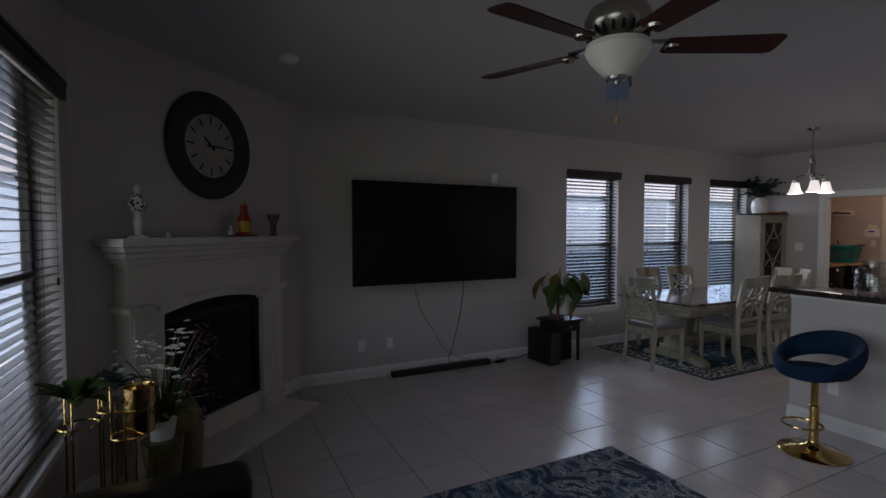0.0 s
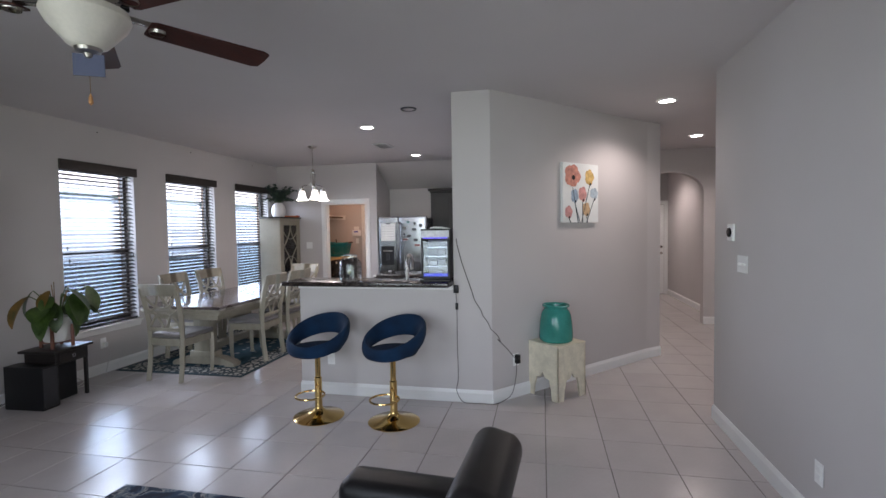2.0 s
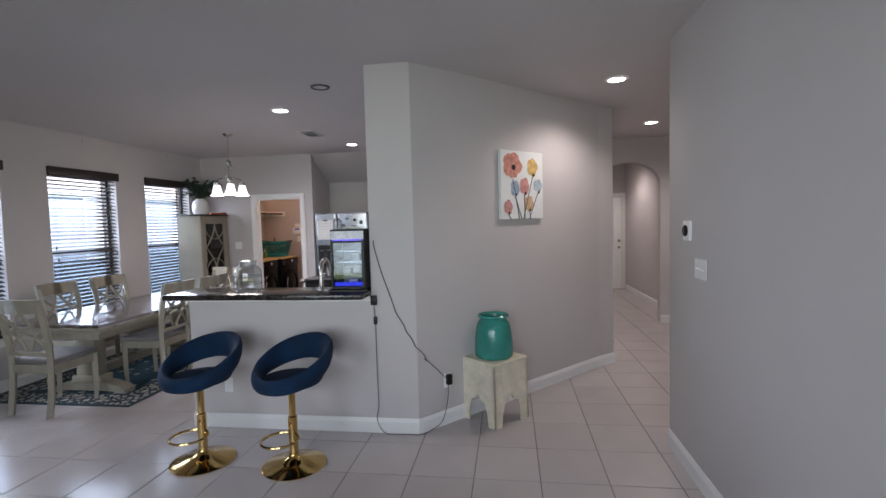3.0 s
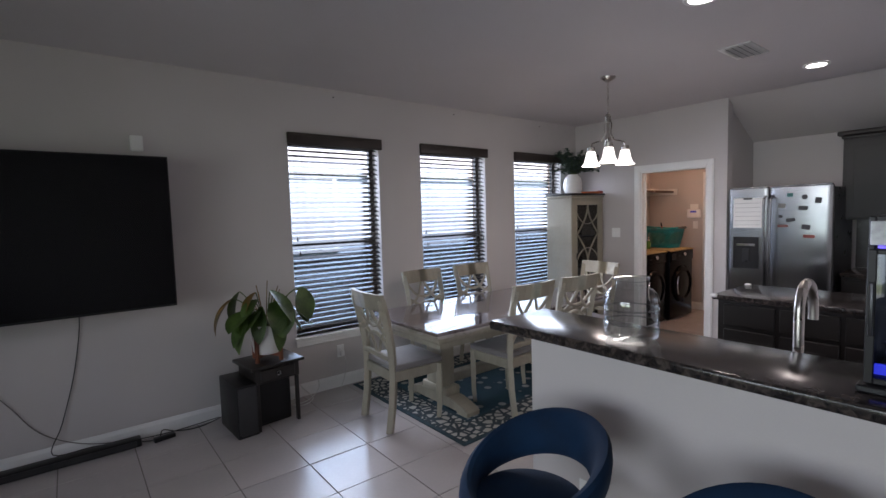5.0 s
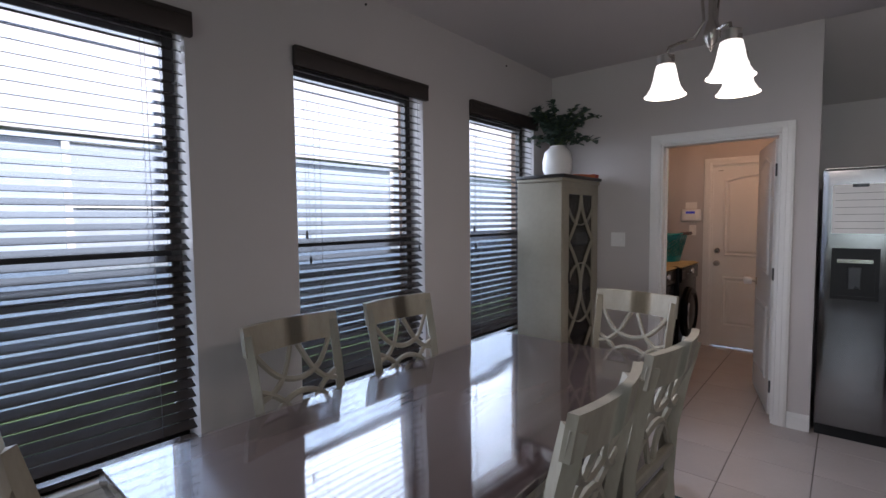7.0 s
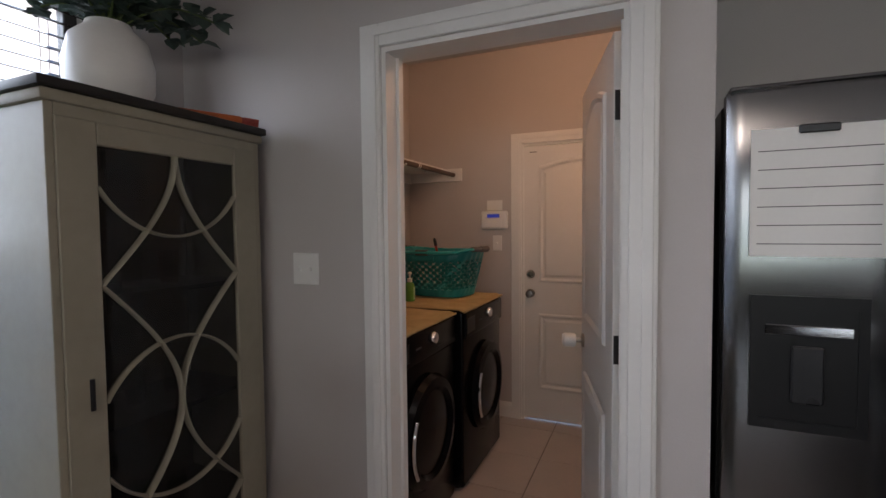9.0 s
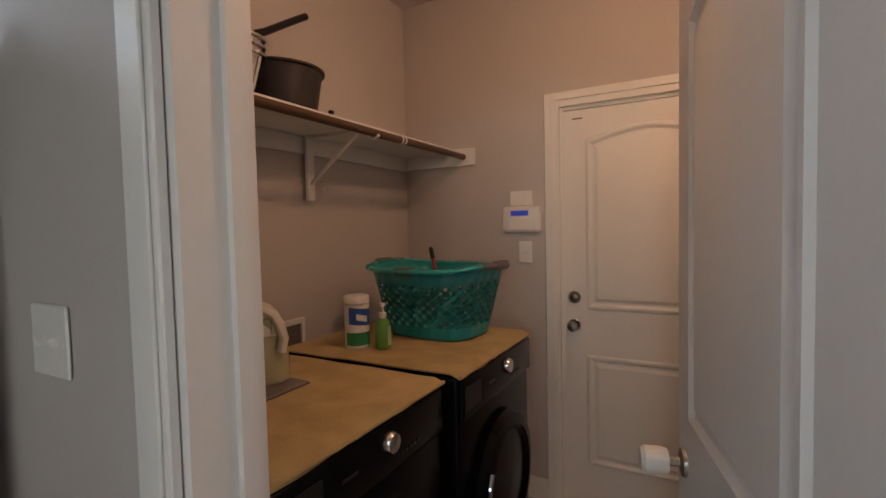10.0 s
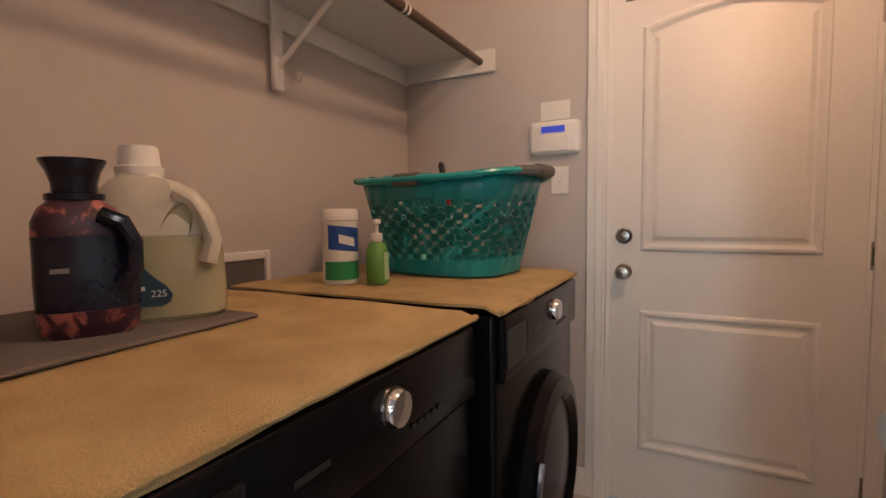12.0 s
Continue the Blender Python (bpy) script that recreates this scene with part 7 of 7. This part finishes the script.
MAG_GREY = mat("faded_print", (0.22, 0.21, 0.22), 0.6)
DARKBOT = mat("dark_purple_plastic", (0.008, 0.009, 0.024), 0.2, vary=0.2, bump=0)
PINK = ramp_mat("pink_floral_print", [(0.0, (0.28, 0.07, 0.07)), (0.40, (0.42, 0.13, 0.11)), (0.49, (0.05, 0.015, 0.03)), (1.0, (0.015, 0.012, 0.03))], scale=22, detail=4, rough=0.3, bump=0)
part("body", jug_body(B(), [(0.0, 0.056, 0.044, 0.0), (0.0, 0.064, 0.050, 0.010), (0.0, 0.066, 0.052, 0.040)]), PINK, sb, "pink floral foot of the sleeve")
part("middle", jug_body(B(), [(0.0, 0.066, 0.052, 0.0405), (0.0, 0.067, 0.052, 0.075), (-0.001, 0.065, 0.051, 0.120), (-0.003, 0.063, 0.049, 0.150)]), DARKBOT, sb)
part("shoulder", jug_body(B(), [(-0.003, 0.063, 0.049, 0.1505), (-0.005, 0.060, 0.046, 0.172), (-0.008, 0.048, 0.040, 0.192), (-0.010, 0.034, 0.033, 0.203)]), PINK, sb, "pink floral shoulder")
part("collar", lathe(B(), [(0.034, 0.202), (0.038, 0.204), (0.038, 0.213), (0.030, 0.216)], 24, at=(-0.010, 0, 0), caps=False), DARKBOT, sb)
part("cap", lathe(B(), [(0.029, 0.214), (0.029, 0.228), (0.034, 0.246), (0.042, 0.262), (0.042, 0.265), (0.037, 0.265), (0.028, 0.246), (0.0, 0.240)], 24, at=(-0.010, 0, 0), caps=False), DARKBOT, sb, "flared dark measuring cap")
part("handle", tube(B(), [(0.018, -0.046, 0.182), (0.044, -0.054, 0.170), (0.057, -0.057, 0.140), (0.056, -0.057, 0.100), (0.040, -0.052, 0.076)], 0.013, 10), DARKBOT, sb)
part("writing_bar", box(B(), -0.044, -0.0530, 0.098, -0.022, -0.0515, 0.105), MAG_GREY, sb)

# hanging shelf with its cleats, brackets and rod
shelf = thing("closet_shelf", "white wall shelf with a dark hanging rod", "shelf", pose(8.575, 4.72, 0))
part("board", box(B(), -0.953, -0.335, 1.868, 0.953, -0.001, 1.886, 0.002), TRIM, shelf)
part("back_cleat", box(B(), -0.953, -0.019, 1.79, 0.953, -0.001, 1.867, 0.002), TRIM, shelf)
part("end_cleat", box(B(), 0.936, -0.455, 1.795, 0.954, -0.02, 1.890, 0.002), TRIM, shelf)
part("hanging_rod", tube(B(), [(-0.953, -0.388, 1.842), (0.936, -0.388, 1.842)], 0.0165, 14), SHELFWOOD, shelf, "dark wooden rod")
for x in (-0.72, 0.125):
    bm = B()
    box(bm, x - 0.022, -0.038, 1.585, x + 0.022, -0.0195, 1.867, 0.004)
    box(bm, x - 0.013, -0.34, 1.852, x + 0.013, -0.038, 1.867, 0.002)
    tube(bm, [(x, -0.035, 1.66), (x, -0.30, 1.852)], 0.009, 6)
    tube(bm, [(x, -0.33, 1.856), (x, -0.365, 1.825), (x, -0.388, 1.820), (x, -0.408, 1.832)], 0.006, 6)
    part("bracket", bm, TRIM, shelf)
for x in (0.31, 0.335):
    part("rod_clip", lathe(B(), [(0.018, -0.006), (0.019, 0.0), (0.018, 0.006)], 16, m=Matrix.Translation((x, -0.388, 1.842)) @ Matrix.Rotation(radians(90), 4, 'Y'), caps=False), WHITEPLASTIC, shelf)
solid("wall_hook", tube(B(), [(0, 0, 0.02), (0, -0.012, 0.015), (0, -0.012, -0.012), (0.004, -0.022, -0.02), (0.004, -0.03, -0.005)], 0.003, 6), CHROME, "small metal hook on the laundry wall", "hook", pose(8.80, 4.718, 1.66))
pan = thing("dark_cake_pan", "round dark cake pan on the shelf", "pan", pose(8.385, 4.52, 1.886))
part("pan", lathe(B(), [(0.0, 0.002), (0.125, 0.0), (0.132, 0.005), (0.152, 0.135), (0.162, 0.138), (0.163, 0.145), (0.148, 0.143), (0.128, 0.010), (0.0, 0.008)], 36, caps=False), PAN, pan)
foil = thing("foil_trays", "stack of crinkled foil roasting trays", "foil tray", pose(8.01, 4.53, 1.886) @ Matrix.Diagonal((1.05, 1, 1.55, 1)))
for k in range(3):
    bm = B()
    rings = []
    for r, z in ((0.86, 0.0), (0.90, 0.012), (1.0, 0.075), (1.06, 0.077), (1.06, 0.082)):
        rings.append([bm.verts.new((0.20 * r * (1 + 0.02 * math.cos(i * 2.1)) * math.copysign(abs(math.cos(2 * math.pi * i / 80)) ** 0.35, math.cos(2 * math.pi * i / 80)), 0.155 * r * (1 + 0.015 * (i % 2)) * math.copysign(abs(math.sin(2 * math.pi * i / 80)) ** 0.35, math.sin(2 * math.pi * i / 80)), z + 0.016 * k)) for i in range(80)])
    for a, b2 in zip(rings, rings[1:]):
        for i in range(80):
            j = (i + 1) % 80
            bm.faces.new((a[i], a[j], b2[j], b2[i]))
    bm.faces.new(rings[0][::-1])
    part("tray", bm, FOIL, foil, "", 20)
tg = thing("cooking_tongs", "black-handled utensil sticking out of the foil trays", "utensil", pose(8.06, 4.53, 1.93))
part("handle", tube(B(), [(0.02, 0, 0.10), (0.26, -0.02, 0.22), (0.40, -0.03, 0.31), (0.45, -0.03, 0.34)], 0.013, 8), BLACKBOX, tg)
solid("small_black_clip", box(B(), -0.012, -0.008, 0, 0.012, 0.008, 0.012, 0.004), BLACKBOX, "small black clip on the shelf edge", "clip", pose(8.50, 4.38, 1.886))

# wall fittings
box_out = thing("washer_outlet_box", "white recessed washer outlet box", "outlet box", pose(8.53, 4.718, 0.99), kind="structure")
bm = B()
for q in ((-0.145, -0.105, -0.09, 0.085), (0.105, 0.125, -0.09, 0.085), (-0.105, 0.105, 0.060, 0.085), (-0.105, 0.105, -0.09, -0.07)):
    box(bm, q[0], -0.012, q[2], q[1], 0.0, q[3], 0.002)
part("frame", bm, TRIM, box_out)
part("recess", box(B(), -0.105, -0.004, -0.07, 0.105, -0.001, 0.06), GREYMAT, box_out)
al = thing("alarm_keypad", "white alarm keypad with a blue display", "keypad", pose(9.528, 4.005, 1.487, 0, 0, -90))
part("case", box(B(), -0.105, -0.030, -0.068, 0.105, 0.012, 0.070, 0.020, 4), WHITEPLASTIC, al)
part("display", box(B(), -0.050, -0.0325, 0.020, 0.045, -0.0295, 0.046), glow_mat("blue_display", (0.05, 0.08, 0.6), 0.10, (0.02, 0.03, 0.2)), al, "blue display")
part("flap", box(B(), -0.062, -0.0345, -0.055, 0.062, -0.0295, 0.008, 0.003), WHITEPLASTIC, al)
part("paper_note", box(B(), -0.060, -0.004, 0.075, 0.060, -0.001, 0.150), PAPER, al)
outlet("switch_laundry", pose(9.528, 3.985, 1.315, 0, 0, -90), "white wall switch", 1)
lamp = thing("flush_ceiling_lamp", "round flush ceiling lamp in the laundry, lit", "ceiling light", pose(8.40, 3.24, 0))
part("pan", lathe(B(), [(0.15, 2.70), (0.155, 2.739)], 28), NICKEL, lamp)
part("glass", lathe(B(), [(0.145, 2.70), (0.13, 2.66), (0.08, 2.63), (0.0, 2.62)], 28, caps=False), glow_mat("warm_lamp_glass", (1.0, 0.75, 0.5), 1.2), lamp)

# ---- cords ----
def cord(name, label, pts, material, r=0.004):
    n = []
    for k in range(len(pts) - 1):
        p0, p1, p2, p3 = [Vector(pts[min(max(0, k + d), len(pts) - 1)]) for d in (-1, 0, 1, 2)]
        for q in range(5):
            t = q / 5
            n.append(0.5 * (2 * p1 + (p2 - p0) * t + (2 * p0 - 5 * p1 + 4 * p2 - p3) * t * t + (3 * p1 - p0 - 3 * p2 + p3) * t ** 3))
    n.append(Vector(pts[-1]))
    bm = B()
    tube(bm, n, r, 6)
    return solid(name, bm, material, label, "cord")


cord("cable", "black power cord from the television to the floor", [(1.93, 4.705, 1.02), (1.92, 4.712, 0.85), (1.87, 4.712, 0.55), (1.79, 4.705, 0.25), (1.73, 4.69, 0.066), (1.95, 4.69, 0.05), (2.2, 4.66, 0.03), (2.45, 4.66, 0.02), (2.74, 4.62, 0.05)], CORDB, 0.0035)
cord("cable", "grey cable hanging from the television", [(1.31, 4.712, 1.02), (1.34, 4.712, 0.85), (1.42, 4.712, 0.63), (1.55, 4.712, 0.42), (1.69, 4.71, 0.21), (1.94, 4.695, 0.07), (2.3, 4.66, 0.02)], GREYMAT, 0.003)
cord("cable", "black cord along the baseboard", [(2.20, 4.655, 0.012), (2.32, 4.62, 0.008), (2.36, 4.66, 0.05), (2.45, 4.67, 0.012), (2.6, 4.64, 0.008), (2.78, 4.60, 0.06)], CORDB, 0.004)
solid("power_brick", box(B(), -0.07, -0.022, 0, 0.07, 0.022, 0.03, 0.006, 2), BLACKBOX, "small black power brick on the floor", "power adapter", pose(2.36, 4.60, 0, 0, 0, 8))
cord("cable", "white cord from the wall outlet", [(3.845, 4.705, 0.33), (3.87, 4.67, 0.22), (3.85, 4.69, 0.08), (3.80, 4.66, 0.006)], CORDW, 0.004)
cord("cable", "white cord looped on the tiles", [(3.24, 4.60, 0.47), (3.33, 4.68, 0.33), (3.42, 4.69, 0.12), (3.50, 4.60, 0.006), (3.38, 4.50, 0.006), (3.30, 4.55, 0.006), (3.45, 4.58, 0.006), (3.58, 4.66, 0.05), (3.60, 4.70, 0.12)], CORDW, 0.004)
solid("white_plug", box(B(), -0.02, -0.035, -0.025, 0.02, 0, 0.025, 0.006, 2), WHITEPLASTIC, "white plug in the outlet", "plug", pose(3.84, 4.709, 0.32))
for x in (3.875, 5.30, 6.733):
    solid("wall_nail", lathe(B(), [(0.0, 0.0), (0.006, 0.0), (0.006, 0.008), (0.0, 0.009)], 8, m=Matrix.Rotation(radians(90), 4, "X"), caps=False), CORDB, "small black nail high on the wall", "nail", pose(x, 4.7195, 2.672), "nails above the windows")
W = lambda s, z, o=0.008: tuple(Vector((3.615, 0.35, z)) + D * s + Vector((D.y, -D.x, 0)) * o)
cord("cable", "grey wavy cord from the cooler down to the outlet", [(3.66, 0.66, 1.52), (3.606, 0.656, 1.434), (3.606, 0.630, 1.322), (3.606, 0.606, 1.233), (3.606, 0.551, 1.070), (3.606, 0.522, 0.985), (3.606, 0.498, 0.911), (3.606, 0.443, 0.823), (3.606, 0.431, 0.782), (3.606, 0.390, 0.727), (3.606, 0.364, 0.669), (3.606, 0.355, 0.657), (3.606, 0.305, 0.612), (3.606, 0.278, 0.557), W(0.06, 0.56), W(0.17, 0.46), W(0.245, 0.38), W(0.28, 0.35, 0.02)], GREYMAT, 0.004)
cord("cable", "grey cord hanging beside the bar to the floor", [(3.585, 0.665, 1.03), (3.602, 0.66, 0.80), (3.602, 0.66, 0.50), (3.600, 0.655, 0.22), (3.598, 0.67, 0.10), (3.58, 0.60, 0.006), (3.575, 0.45, 0.008), (3.58, 0.34, 0.006), W(0.08, 0.006, 0.03), W(0.20, 0.05, 0.03), W(0.27, 0.20, 0.015), W(0.275, 0.33, 0.015)], GREYMAT, 0.003)
solid("cooler_adapter", box(B(), -0.018, -0.022, -0.035, 0.012, 0.022, 0.035, 0.005, 2), BLACKBOX, "black adapter hanging by the bar", "power adapter", pose(3.59, 0.662, 1.015))
solid("inline_switch", box(B(), -0.010, -0.012, -0.03, 0.010, 0.012, 0.03, 0.005, 2), BLACKBOX, "small black switch on the cord", "cord switch", pose(3.602, 0.66, 0.86))
solid("black_plug", box(B(), -0.02, -0.04, -0.02, 0.02, 0, 0.02, 0.006, 2), BLACKBOX, "black plug in the outlet", "plug", Matrix.Translation(W(0.277, 0.335, 0.008)) @ Matrix.Rotation(math.atan2(D.y, D.x), 4, 'Z'))
solid("black_plug", box(B(), -0.02, -0.04, -0.02, 0.02, 0, 0.02, 0.006, 2), BLACKBOX, "black plug in the outlet", "plug", Matrix.Translation(W(0.277, 0.375, 0.008)) @ Matrix.Rotation(math.atan2(D.y, D.x), 4, 'Z'))

# ---- floor tiles, laid last ----
TX, TY = 0.424, 0.405
bm = B()
box(bm, -TX / 2 + 0.0025, -TY / 2 + 0.0025, -0.012, TX / 2 - 0.0025, TY / 2 - 0.0025, 0.0, 0.002)
tile_mesh = made(bm, "tile", TILE, 0)
floor_ob = bpy.data.objects["floor"]
near, rest = [], []
for i in range(-9, 32):
    for j in range(-17, 12):
        x, y = 2.60 + TX * (i + 0.5), 2.33 + TY * (j + 0.5)
        if not (-1.5 < x < 11.7 and -4.3 < y < 4.85) or (x > 9.75 and y > -1.3) or (8.5 < x and -1.3 < y < 2.8) or (x < 3.5 and y < -1.65):
            continue
        (near if (x < 7.7 and y > -1.4 and x + y > 1.6) or (7.4 < x < 9.7 and y > 2.7) else rest).append((x, y))
near.sort(key=lambda p: abs(p[0] - 3.5) + abs(p[1] - 1.8))
near, rest = near[:300], rest + near[300:]
for x, y in near:
    t = new("tile", tile_mesh)
    t.parent = floor_ob
    t.location = (x, y, random.uniform(-0.0006, 0.0006))
vs, fs = [], []
for x, y in rest:
    k = len(vs)
    a, c = TX / 2 - 0.0035, TY / 2 - 0.0035
    vs += [(x - a, y - c, 0), (x + a, y - c, 0), (x + a, y + c, 0), (x - a, y + c, 0), (x - a - .001, y - c - .001, -0.006), (x + a + .001, y - c - .001, -0.006), (x + a + .001, y + c + .001, -0.006), (x - a - .001, y + c + .001, -0.006)]
    fs += [(k, k + 1, k + 2, k + 3)] + [(k + p, k + 4 + p, k + 4 + (p + 1) % 4, k + (p + 1) % 4) for p in range(4)]
me = bpy.data.meshes.new("tiles")
me.from_pydata(vs, [], fs)
me.materials.append(TILE)
ob = new("tiles", me)
ob.parent = floor_ob
ob["kind"] = "stuff"
